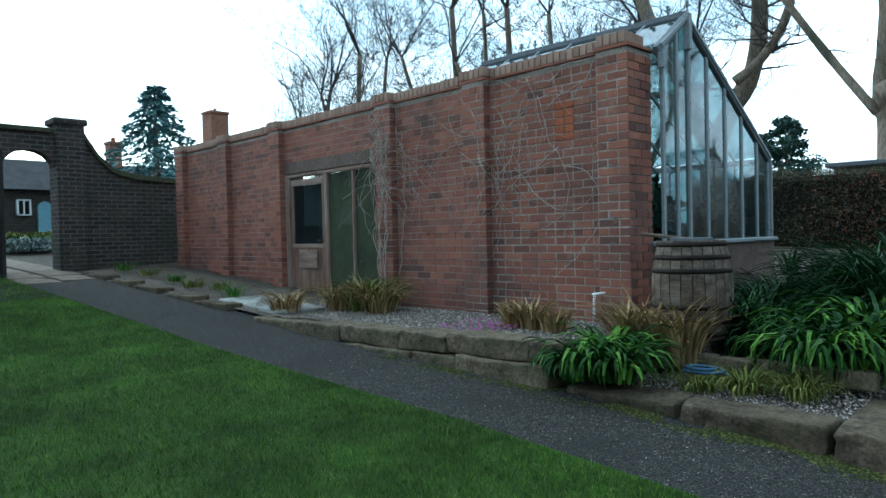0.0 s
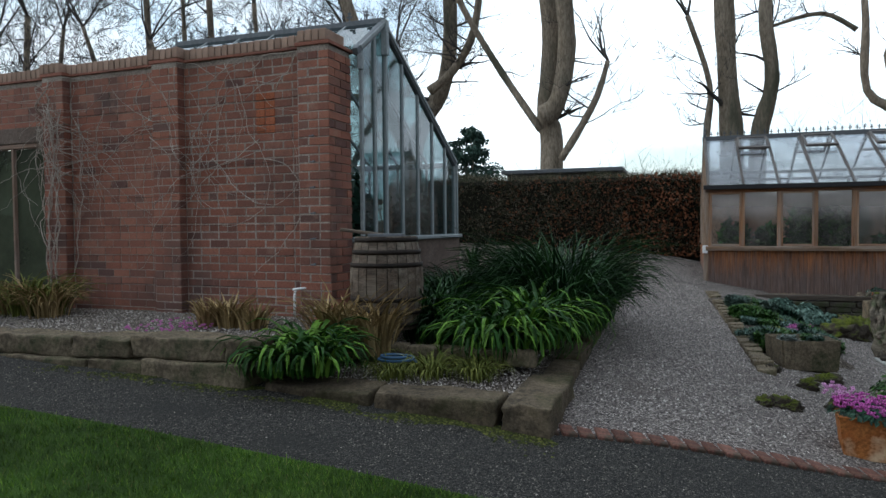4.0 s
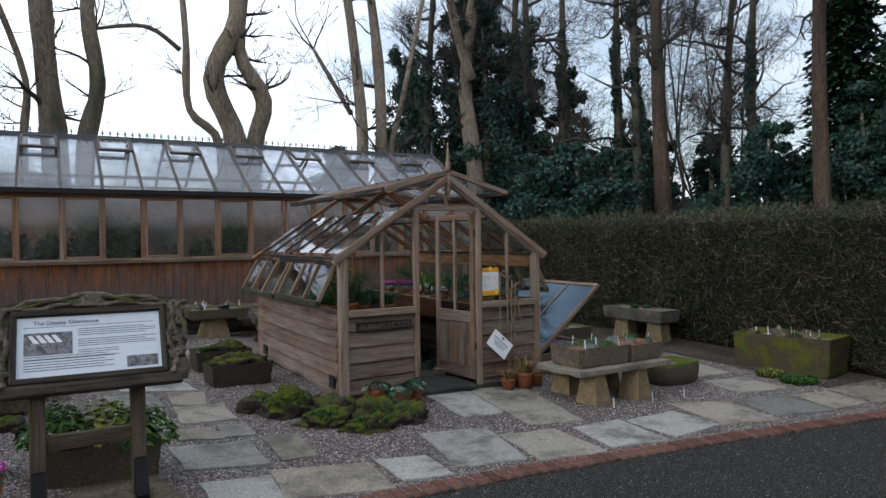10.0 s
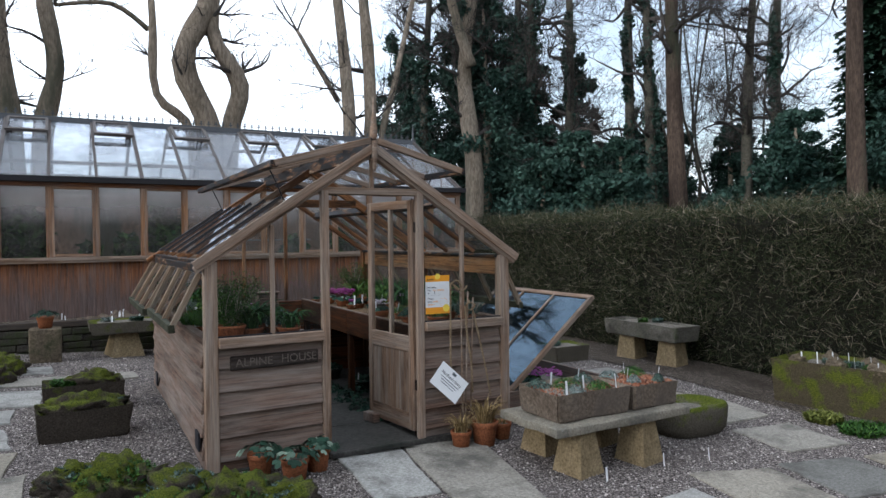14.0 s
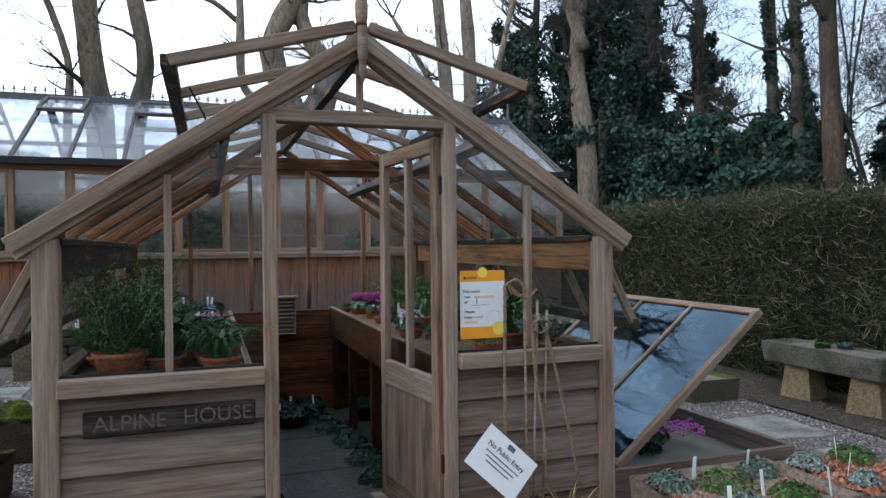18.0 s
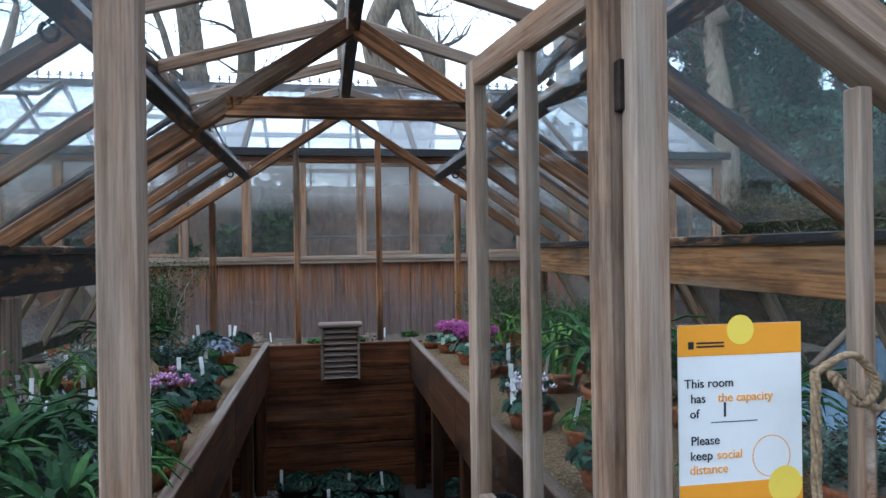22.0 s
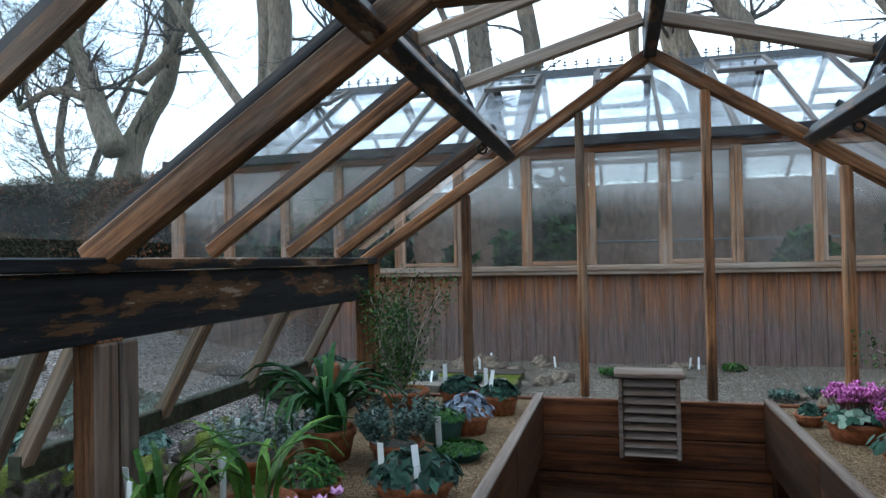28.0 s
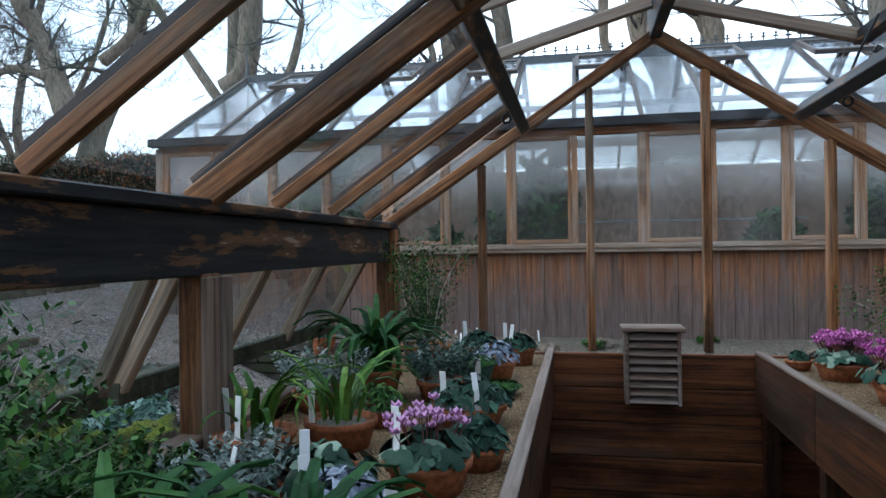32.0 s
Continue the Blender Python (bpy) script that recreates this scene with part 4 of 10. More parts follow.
def door_leaf():
    d = Matrix.Translation((1.525, 0.045, 0)) @ pose(0, 0, 0, 0, 0, 97.6)
    leaf = thing("door_1", 1.525, 0.045, 0.0, "half-glazed cedar door standing open into the alpine house", "door", kind="structure")

    def stick(name, a, b, w, h, up=(0, 1, 0), mat=CEDAR):
        bar(name, d @ Vector(a), d @ Vector(b), w, h, mat, leaf, up=(d.to_3x3() @ Vector(up)))
    stick("stile", (0.035, 0, -0.09), (0.035, 0, 1.82), 0.07, 0.04)
    stick("stile", (0.69, 0, -0.09), (0.69, 0, 1.82), 0.06, 0.04)
    stick("mid_bar", (0.36, 0, 0.66), (0.36, 0, 1.76), 0.03, 0.038)
    stick("top_rail", (0.07, 0, 1.785), (0.66, 0, 1.785), 0.04, 0.07, (0, 0, 1))
    stick("lock_rail", (0.07, 0, 0.62), (0.66, 0, 0.62), 0.04, 0.13, (0, 0, 1))
    stick("bottom_rail", (0.07, 0, -0.02), (0.66, 0, -0.02), 0.04, 0.14, (0, 0, 1))
    for k in range(4):
        stick("door_panel_board", (0.144 + 0.1475 * k, 0, 0.045), (0.144 + 0.1475 * k, 0, 0.56), 0.146, 0.02)
    for x in (0.2, 0.52):
        part("door_pane", Mb().box(-0.145, -0.002, -0.54, 0.145, 0.002, 0.54), SIDEGLASS, leaf, "clear glass", m=d @ pose(x, 0, 1.215))
    part("door_handle", Mb().tube([(0, 0, 0), (0, -0.05, 0), (-0.02, -0.06, 0), (-0.09, -0.06, 0)], 0.008, 8), IRON, leaf, "iron lever handle", m=d @ pose(0.69, -0.02, 0.66))
    return leaf


door_leaf()
# Damp stone, its colour taken darker still for the shade indoors.
DARKDAMPFLOOR = rough_mat("damp_stone_darkened", (0.04, 0.037, 0.034), (0.1, 0.094, 0.084), None, 2.5, 30, 0.6, 0.4, 0.005, False, None, 0.0, (0.02, 0.022, 0.018))
floor_in = solid("floor", Mb().box(AX0 + 0.05, AY0 - 0.03, -0.3, AX1 - 0.05, AY1 - 0.05, -0.142), DARKDAMPFLOOR, "worn stone floor of the alpine house", "floor", "structure")

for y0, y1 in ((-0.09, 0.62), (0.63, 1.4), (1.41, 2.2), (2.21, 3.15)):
    part("floor_slab", Mb().box(0.75, y0, -0.16, 1.47, y1, -0.12, 0.006), DARKDAMPFLOOR, floor_in)
# Black plates on the boards; the openings' inner shade is their colour.
for y in (0.2, 2.75):
    part("air_hole", Mb().box(AX0 - 0.035, y - 0.07, -0.01, AX0 - 0.022, y + 0.07, 0.12), INK, alpine, "black plate for a square opening low in the boards")

solid("door_stop", Mb().box(-0.035, -0.08, -0.05, 0.035, 0.08, 0.03, 0.006), BOARD, "worn reddish block holding the open door", "block", m=pose(1.37, 0.62, -0.069, 0, 0, 12))

# ---- brickwork ----
def brick_mat(name, island):
    m, n, l, p = shader(name, 0.88)
    src = n.new("ShaderNodeNewGeometry")
    rnd = src.outputs["Random Per Island"] if island else n.new("ShaderNodeObjectInfo").outputs["Random"]
    base = ramp(n, l, rnd, (0.0, (0.13, 0.07, 0.062)), (0.12, (0.22, 0.098, 0.074)), (0.5, (0.29, 0.12, 0.085)), (0.88, (0.35, 0.155, 0.108)), (1.0, (0.17, 0.098, 0.084)))
    big = noise_tex(n, l, src.outputs["Position"], 0.9, 5, 0.6)
    fine = noise_tex(n, l, src.outputs["Position"], 70, 5, 0.7)
    col = blend(n, l, 0.55, base, ramp(n, l, fine, (0.3, (0.35, 0.33, 0.32)), (0.66, (1.15, 1.1, 1.05))), "MULTIPLY")
    col = blend(n, l, ramp(n, l, big, (0.5, (0, 0, 0)), (0.68, (0.7, 0.7, 0.7))), col, (0.085, 0.058, 0.052))
    pale = noise_tex(n, l, src.outputs["Position"], 3.5, 6, 0.7)
    col = blend(n, l, ramp(n, l, pale, (0.56, (0, 0, 0)), (0.7, (0.55, 0.55, 0.55))), col, (0.34, 0.2, 0.15))
    l.new(col, p.inputs["Base Color"])
    bump(n, l, p, fine, 0.5, 0.004)
    return m


BRICK, BRICKS = brick_mat("red_brick", False), brick_mat("red_brick_far", True)
NEWBRICK = rough_mat("orange_brick", (0.36, 0.105, 0.05), (0.42, 0.14, 0.07), None, 8, 60, 0.85, 0.3, 0.003, True, None, 0.3)
COURSE, PIL = 0.0835, [(-0.36, 0.0), (-2.2, -1.84), (-3.84, -3.51), (-6.64, -6.3), (-8.46, -8.12), (-10.32, -9.97)]
BRK = {}


def brick_mesh(w, h, d):
    key = (round(w, 3), round(h, 3), round(d, 3))
    if key not in BRK:
        BRK[key] = Mb().box(-w / 2, -d / 2, -h / 2, w / 2, d / 2, h / 2, 0.005).mesh("brick")
        BRK[key].materials.append(BRICK)
    return BRK[key]


def brick_wall():
    rest, core2, rng = Mb(), Mb(), random.Random(5)
    near = []
    rows = int((3.47 - 0.5) / COURSE)

    def lay(x0, x1, y, z, r):
        head = r % 4 == 2
        w = 0.118 if head else 0.235
        x = x1
        first = True
        while x > x0 + 0.02:
            ww = w / 2 if (first and r % 2 and not head) else w
            first = False
            a = max(x - ww, x0)
            if x - a > 0.04:
                c = (a + x) / 2
                j = rng.uniform(-0.003, 0.003)
                if c > -2.0 and z > 0.75 and x - a > 0.08:
                    near.append((c, y + 0.03 + j, z, round(x - a, 2) - 0.011))
                else:
                    rest.box(a + 0.0055, y + j, z - COURSE / 2 + 0.0055, x - 0.0055, y + 0.06, z + COURSE / 2 - 0.0055)
            x -= ww
    for r in range(rows):
        z = 0.5 + COURSE * (r + 0.5)
        spans, x = [], 0.0
        for a, b in PIL:
            if b < x:
                spans.append((b, x, 0.0))
            spans.append((a, b, -0.1))
            x = a
        for a, b, y in spans:
            cuts = [(a, b)]
            if DOOR_Z0 < z < 2.96:
                cuts = [(max(p, q), min(s, t)) for p, s in [(a, b)] for q, t in ((-99, DOOR_X0), (DOOR_X1, 99))]
            for p, s in cuts:
                if s - p > 0.05:
                    lay(p, s, y, z, r)
        # return faces of the pilasters and the wall's end
        for a, b in PIL:
            rest.box(b - 0.05, -0.09, z - COURSE / 2 + 0.0055, b - 0.001, 0.0, z + COURSE / 2 - 0.0055)
            rest.box(a + 0.001, -0.09, z - COURSE / 2 + 0.0055, a + 0.05, 0.0, z + COURSE / 2 - 0.0055)
        y = -0.1
        for w in ((0.225, 0.205) if r % 2 else (0.11, 0.225, 0.095)):
            rest.box(-0.05, y + 0.005, z - COURSE / 2 + 0.0055, 0.001 + rng.uniform(-0.003, 0.003), y + w - 0.005, z + COURSE / 2 - 0.0055)
            y += w
    for a, b in PIL:
        core2.box(a + 0.006, -0.0965, 0.45, b - 0.01, 0.06, 3.48)
    part("mortar_core", core2, MORTAR, wall, "grey mortar", m=WALLM)
    part("brick_stuff", rest, BRICKS, wall, "weathered red bricks", m=WALLM, kind="stuff")
    for x, y, z, w in near:
        part("brick", brick_mesh(w, COURSE - 0.011, 0.06), BRICK, wall, m=WALLM @ pose(x, y, z))
    for i in range(5):
        for k in range(2):
            part("new_brick", Mb().box(-0.054, -0.033, -0.036, 0.054, 0.033, 0.036, 0.004), NEWBRICK, wall, "bright orange repair brick", m=WALLM @ pose(-0.86 + 0.118 * k, 0.026, 2.71 + COURSE * i))
    # coping of bricks on edge over a tile course
    part("tile_course", Mb().box(-WALL_L - 0.02, -0.03, 3.475, 0.02, 0.36, 3.5, 0.004), BRICKS, wall, m=WALLM)
    me = Mb().box(-0.036, -0.18, -0.055, 0.036, 0.18, 0.055, 0.006).mesh("coping_brick")
    x = -WALL_L + 0.04
    while x < 0:
        pil = any(a <= x <= b for a, b in PIL)
        part("coping_brick", me, COPBRICK, wall, m=WALLM @ pose(x, 0.16 - (0.09 if pil else 0), 3.557 + (0.015 if pil else 0) + rng.uniform(-0.003, 0.003), rng.uniform(-1, 1), rng.uniform(-2, 2), 0))
        x += 0.082
    for a, b in PIL:
        part("pilaster_cap", Mb().box(a - 0.015, -0.115, 3.475, b + 0.015, 0.36, 3.512, 0.004), BRICKS, wall, m=WALLM)
    part("lintel", Mb().box(DOOR_X0 - 0.12, -0.012, 2.75, DOOR_X1 + 0.1, 0.3, 2.94, 0.008), CONCRETE, wall, "grey stained concrete lintel", m=WALLM)


COPBRICK = rough_mat("coping_brick", (0.27, 0.17, 0.13), (0.43, 0.29, 0.22), (0.33, 0.24, 0.19), 5, 50, 0.9, 0.4, 0.004, True, None, 0.45)
CONCRETE = rough_mat("concrete", (0.12, 0.085, 0.07), (0.2, 0.15, 0.125), None, 3, 40, 0.9, 0.4, 0.004)
PAINTW = wood_mat("worn_white_paint", (0.3, 0.2, 0.15), (0.15, 0.09, 0.065), (0.46, 0.38, 0.33), 0.5)
DOORWOOD = wood_mat("door_board", (0.23, 0.135, 0.095), (0.09, 0.05, 0.035), (0.34, 0.26, 0.21), 0.45)
GREENGLASS = glass_mat("greened_glass", (0.2, 0.23, 0.19), (0.1, 0.11, 0.075), 1.0, 0.2, 1.5, 0.05, 0.3)
DARKGLASS = glass_mat("dark_glass", (0.08, 0.1, 0.1), (0.05, 0.06, 0.06), 0.25, 0.03, 1.5)
brick_wall()


def wall_door():
    d = thing("door_2", -12.6, -1.8, 0.8, "weathered glazed timber door with fixed side panes in the brick wall", "door", kind="structure", rz=-2.3)

    def stick(name, a, b, w, h, mat, up):
        o = bar(name, WALLM @ Vector(a), WALLM @ Vector(b), w, h, mat, d, up=up)
    y = 0.045
    for x in (DOOR_X0 + 0.04, -5.18, -4.5, DOOR_X1 - 0.02):
        stick("frame_post", (x, y, DOOR_Z0), (x, y, DOOR_Z1 - 0.05), 0.075 if x < -5 else 0.035, 0.09, PAINTW, (0, 1, 0))
    stick("frame_head", (DOOR_X0, y, DOOR_Z1 - 0.02), (DOOR_X1, y, DOOR_Z1 - 0.02), 0.09, 0.05, PAINTW, (0, 0, 1))
    stick("threshold", (DOOR_X0, y, DOOR_Z0 + 0.02), (DOOR_X1, y, DOOR_Z0 + 0.02), 0.14, 0.05, DOORWOOD, (0, 0, 1))
    x0, x1 = DOOR_X0 + 0.085, -5.225
    for x in (x0 + 0.04, x1 - 0.04):
        stick("stile", (x, y, 0.86), (x, y, 2.63), 0.08, 0.045, DOORWOOD, (0, 1, 0))
    stick("top_rail", (x0, y, 2.6), (x1, y, 2.6), 0.045, 0.09, PAINTW, (0, 0, 1))
    stick("lock_rail", (x0, y, 1.6), (x1, y, 1.6), 0.045, 0.06, PAINTW, (0, 0, 1))
    for k in range(4):
        w = (x1 - x0 - 0.16) / 4
        stick("door_board", (x0 + 0.08 + w * (k + 0.5), y, 0.86), (x0 + 0.08 + w * (k + 0.5), y, 1.57), w - 0.004, 0.03, DOORWOOD, (0, 1, 0))
    part("letter_plate", Mb().box(-0.24, -0.01, -0.14, 0.24, 0.01, 0.14, 0.006), PAINTW, d, "pale flat panel", m=WALLM @ pose((x0 + x1) / 2 + 0.02, 0.012, 1.39))
    part("door_glass", Mb().box(x0 + 0.08, y - 0.003, 1.63, x1 - 0.08, y + 0.003, 2.55), DARKGLASS, d, "dark reflecting glass", m=WALLM)
    part("door_handle", Mb().tube([(0, 0, 0), (0, -0.05, 0), (-0.1, -0.06, 0)], 0.011, 8), IRON, d, "black lever handle", m=WALLM @ pose(x1 - 0.04, 0.015, 1.68))
    for a, b in ((-5.14, -4.52), (-4.48, DOOR_X1 - 0.04)):
        part("side_pane", Mb().box(a, y - 0.003, 0.84, b, y + 0.003, 2.68), GREENGLASS, d, "greened frosted glass", m=WALLM)


wall_door()
step_stone = solid("door_step", Mb().box(-0.75, -0.35, -0.2, 0.75, 0.35, 0.06, 0.015), SLAB, "pale flat stone step before the wall door", "step", m=pose(-12.4, -3.0, 0.81, 0, 3.5, 0))


def climber():
    rng = random.Random(9)
    cl = thing("climber", -11.4, -1.9, 0.8, "bare climbing stems trained over the brick wall", "climber")
    for k in range(86):
        up = k < 7
        x, z = (rng.uniform(-3.82, -3.42), 0.8) if up else (rng.choice((rng.uniform(-3.9, -3.3), rng.uniform(-3.5, -0.6))), rng.uniform(2.3, 3.42))
        d = Vector((rng.uniform(-0.25, 0.3), 0, 1) if up else (rng.uniform(-1, 1), 0, rng.uniform(-0.7, 0.4))).normalized()
        pts, bend = [], rng.uniform(-0.18, 0.18)
        for i in range(30 if up else rng.randint(10, 26)):
            pts.append((x, -0.02 - 0.04 * abs(math.sin(i * 0.7 + k)) - (0.1 if -3.9 < x < -3.46 or -2.24 < x < -1.8 else 0), z))
            c, q = math.cos(bend), math.sin(bend)
            d = Vector((d.x * c - d.z * q, 0, d.x * q + d.z * c))
            bend = max(-0.22, min(0.22, bend * 0.85 + rng.uniform(-0.12, 0.12))) if not up else rng.uniform(-0.12, 0.12)
            d = (d + Vector((rng.uniform(-0.2, 0.2), 0, rng.uniform(-0.2, 0.2) + (0.3 if up else -0.04)))).normalized()
            x, z = min(max(x + d.x * 0.075, -3.92 if up else -5.0), -3.2 if up else -0.2), min(z + d.z * 0.08, 3.45)
        r = rng.uniform(0.006, 0.011) if up else rng.uniform(0.0028, 0.0058)
        part("stem", Mb().tube([WALLM @ Vector(p) for p in pts], [r * (1 - 0.5 * i / len(pts)) for i in range(len(pts))], 4), VINE, cl, smooth=True)
    for k in range(7):
        pts = [(-3.6 + 0.1 * i, -0.02 - (0.1 if -2.22 < -3.6 + 0.1 * i < -1.82 else 0), 1.1 + 0.32 * k - 0.01 * abs(math.sin(i * 0.3))) for i in range(36)]
        solid("training_wire", Mb().tube([WALLM @ Vector(p) for p in pts], 0.0018, 3), IRON, "thin horizontal training wire on the brick wall", "wire", "", "training wires")


VINE = rough_mat("bare_stem", (0.36, 0.3, 0.26), (0.55, 0.48, 0.42), None, 8, 60, 0.85, 0.2, 0.002)
climber()
tap = thing("garden_tap", -7.98, -2.12, 1.05, "white garden tap fixed to the brick pilaster", "tap")
part("pipe", Mb().tube([(-7.98, -2.08, 1.1), (-7.98, -2.14, 1.1), (-7.98, -2.16, 1.04), (-7.98, -2.16, 0.82)], 0.013, 8), WHITE, tap, smooth=True)
part("tap_head", Mb().tube([(-8.0, -2.15, 1.1), (-7.86, -2.15, 1.12)], [0.014, 0.01], 8), WHITE, tap, smooth=True)


# ---- lean-to glasshouse behind the wall ----
def lean_to():
    g = thing("lean_to_glasshouse", -12.5, 0.0, 1.0, "tall white-framed lean-to glasshouse behind the brick wall", "glasshouse")
    x0, x1, ya, yr, yb, za, zr, zb, zs = -10.3, -7.5, -1.62, -1.0, 1.55, 3.52, 3.92, 2.6, 1.6
    def top(y):
        return za + (zr - za) * (y - ya) / (yr - ya) if y < yr else zr + (zb - zr) * (y - yr) / (yb - yr)
    part("dwarf_wall", Mb().box(x1 - 0.22, ya, 0.5, x1, yb + 0.1, zs - 0.05).box(x0, yb - 0.12, 0.5, x1 - 0.22, yb + 0.1, zs - 0.05).box(x0 - 0.2, ya, 0.5, x0, yb + 0.1, 2.5), CONCRETE, g, "grey rendered dwarf wall")
    part("dwarf_sill", Mb().box(x1 - 0.26, ya, zs - 0.05, x1 + 0.04, yb + 0.14, zs, 0.01).box(x0, yb - 0.16, zs - 0.05, x1 - 0.26, yb + 0.14, zs, 0.01), LEADW, g)
    ys = (-1.55, -1.23, -0.95, -0.46, 0.05, 0.57, 1.09, 1.52)
    for y in ys:
        bar("gable_bar", (x1 - 0.03, y, zs), (x1 - 0.03, y, top(y) - 0.02), 0.05 if y == -0.95 else 0.034, 0.05, LEADW, g, up=(0, 1, 0))
    for a, b in zip(ys, ys[1:]):
        part("gable_pane", Mb().add([(x1 - 0.03, a, zs), (x1 - 0.03, b, zs), (x1 - 0.03, b, top(b)), (x1 - 0.03, a, top(a))], [(0, 1, 2, 3)]), LEANGLASS, g, "streaked glass")
    for x in (x0, x1 - 0.03):
        bar("verge", (x, ya - 0.06, top(ya - 0.06)), (x, yr, zr + 0.02), 0.06, 0.07, LEADD, g, up=(0, -0.5, 0.8))
        bar("verge", (x, yb + 0.06, top(yb + 0.06)), (x, yr, zr + 0.02), 0.06, 0.07, LEADD, g, up=(0, 0.5, 0.8))
    bar("ridge", (x0, yr, zr + 0.04), (x1, yr, zr + 0.04), 0.06, 0.09, LEADD, g)
    bar("eave_rail", (x0, yb, zb), (x1, yb, zb), 0.07, 0.08, LEADW, g)
    for i in range(7):
        x = x0 + (x1 - x0) * i / 6
        bar("roof_bar", (x, yb, zb + 0.04), (x, yr, zr + 0.03), 0.03, 0.04, LEADW, g, up=(0, 0.5, 0.8))
        bar("front_bar", (x, ya, za + 0.02), (x, yr, zr + 0.03), 0.03, 0.04, LEADW, g, up=(0, -0.5, 0.8))
        bar("side_bar", (x, yb, zs), (x, yb, zb), 0.03, 0.04, LEADW, g, up=(0, 1, 0))
        if i < 6:
            b = x0 + (x1 - x0) * (i + 1) / 6
            part("roof_pane", Mb().add([(x, yb, zb + 0.06), (b, yb, zb + 0.06), (b, yr, zr + 0.05), (x, yr, zr + 0.05)], [(0, 1, 2, 3)]), LEANGLASS, g, "streaked glass")
            part("front_pane", Mb().add([(x, ya, za + 0.04), (b, ya, za + 0.04), (b, yr, zr + 0.05), (x, yr, zr + 0.05)], [(0, 1, 2, 3)]), LEANGLASS, g, "streaked glass")
            part("side_pane", Mb().add([(x, yb, zs), (b, yb, zs), (b, yb, zb), (x, yb, zb)], [(0, 1, 2, 3)]), LEANGLASS, g, "streaked glass")
    crest_line(g, x0, x1, yr, zr + 0.085, 0.21)
    bar("downpipe", (x1 + 0.02, -1.66, 3.3), (x1 + 0.02, -1.66, 3.45), 0.05, 0.06, LEADW, g, up=(0, 1, 0))
    bar("finial_block", (x1, yr, 3.6), (x1, yr, 3.98), 0.07, 0.07, LEADW, g, up=(0, 1, 0))


def crest_line(parent, x0, x1, y, z, pitch, mat=None):
    """Pierced cresting: a rail with small trefoil points."""
    me = Mb().box(-0.008, -0.006, 0, 0.008, 0.006, 0.09).box(-0.035, -0.006, 0.045, 0.035, 0.006, 0.062).box(-0.016, -0.006, 0.08, 0.016, 0.006, 0.105).mesh("cresting_point")
    n = int((x1 - x0) / pitch)
    for i in range(n + 1):
        part("cresting_point", me, mat or LEADD, parent, m=pose(x0 + (x1 - x0) * i / n, y, z))


LEADW = plain("grey_white_paint", (0.3, 0.32, 0.33), 0.55, var=0.3)
LEADD = plain("dull_lead", (0.16, 0.17, 0.185), 0.6, var=0.35)
LEANGLASS = glass_mat("lean_to_glass", (0.3, 0.4, 0.41), (0.1, 0.135, 0.135), 0.16, 0.03, 1.6, 0.1, 0.6)
lean_to()
crest_line(display, BGX0, BGX1, 9.07, BGRIDGE + 0.08, 0.14, LEAD)
for xf in (BGX0, BGX1):
    part("finial", Mb().lathe([(0.03, 0), (0.035, 0.06), (0.015, 0.12), (0.03, 0.18), (0.012, 0.24), (0.003, 0.42)], 8, pose(xf, 9.07, BGRIDGE + 0.05)), LEAD, display, "pointed finial", smooth=True)

# ---- planting bed and its stones ----
def bed_sheet(x0, x1, y0, y1, z, label, material):
    mb = Mb()
    nx, ny = int((x1 - x0) / 0.2), int((y1 - y0) / 0.2)
    for i in range(nx + 1):
        for j in range(ny + 1):
            x, y = x0 + (x1 - x0) * i / nx, y0 + (y1 - y0) * j / ny
            mb.v.append((x, y, z(x, y) + 0.02 * noise.noise((x * 2, y * 2, 7)) + 0.012 * noise.noise((x * 9, y * 9, 1))))
    mb.f = [(i * (ny + 1) + j, (i + 1) * (ny + 1) + j, (i + 1) * (ny + 1) + j + 1, i * (ny + 1) + j + 1) for i in range(nx) for j in range(ny)]
    return solid("bed_soil", mb, material, label, "soil", "structure", smooth=True)


GRITBED = stone_mix("grit_bed", 0.012, ((0.0, (0.05, 0.04, 0.03)), (0.5, (0.15, 0.12, 0.095)), (0.85, (0.32, 0.27, 0.22)), (1.0, (0.5, 0.46, 0.4))), (0.06, 0.046, 0.034), 0.54)
bed_sheet(-17.9, -7.25, -3.5, -1.9, lambda x, y: 0.8 if x > -11.6 else gz(x, -3.5) + 0.03, "gravelly bed soil against the brick wall", GRITBED)
bed_sheet(-7.3, -5.45, -3.4, 11.0, lambda x, y: 0.52 + 0.022 * (y + 3.4), "dark soil of the iris bed", SOIL)
bed_sheet(-17.9, -7.2, 1.6, 9.4, lambda x, y: 0.7 + 0.03 * y, "dark soil behind the lean-to glasshouse", SOIL)


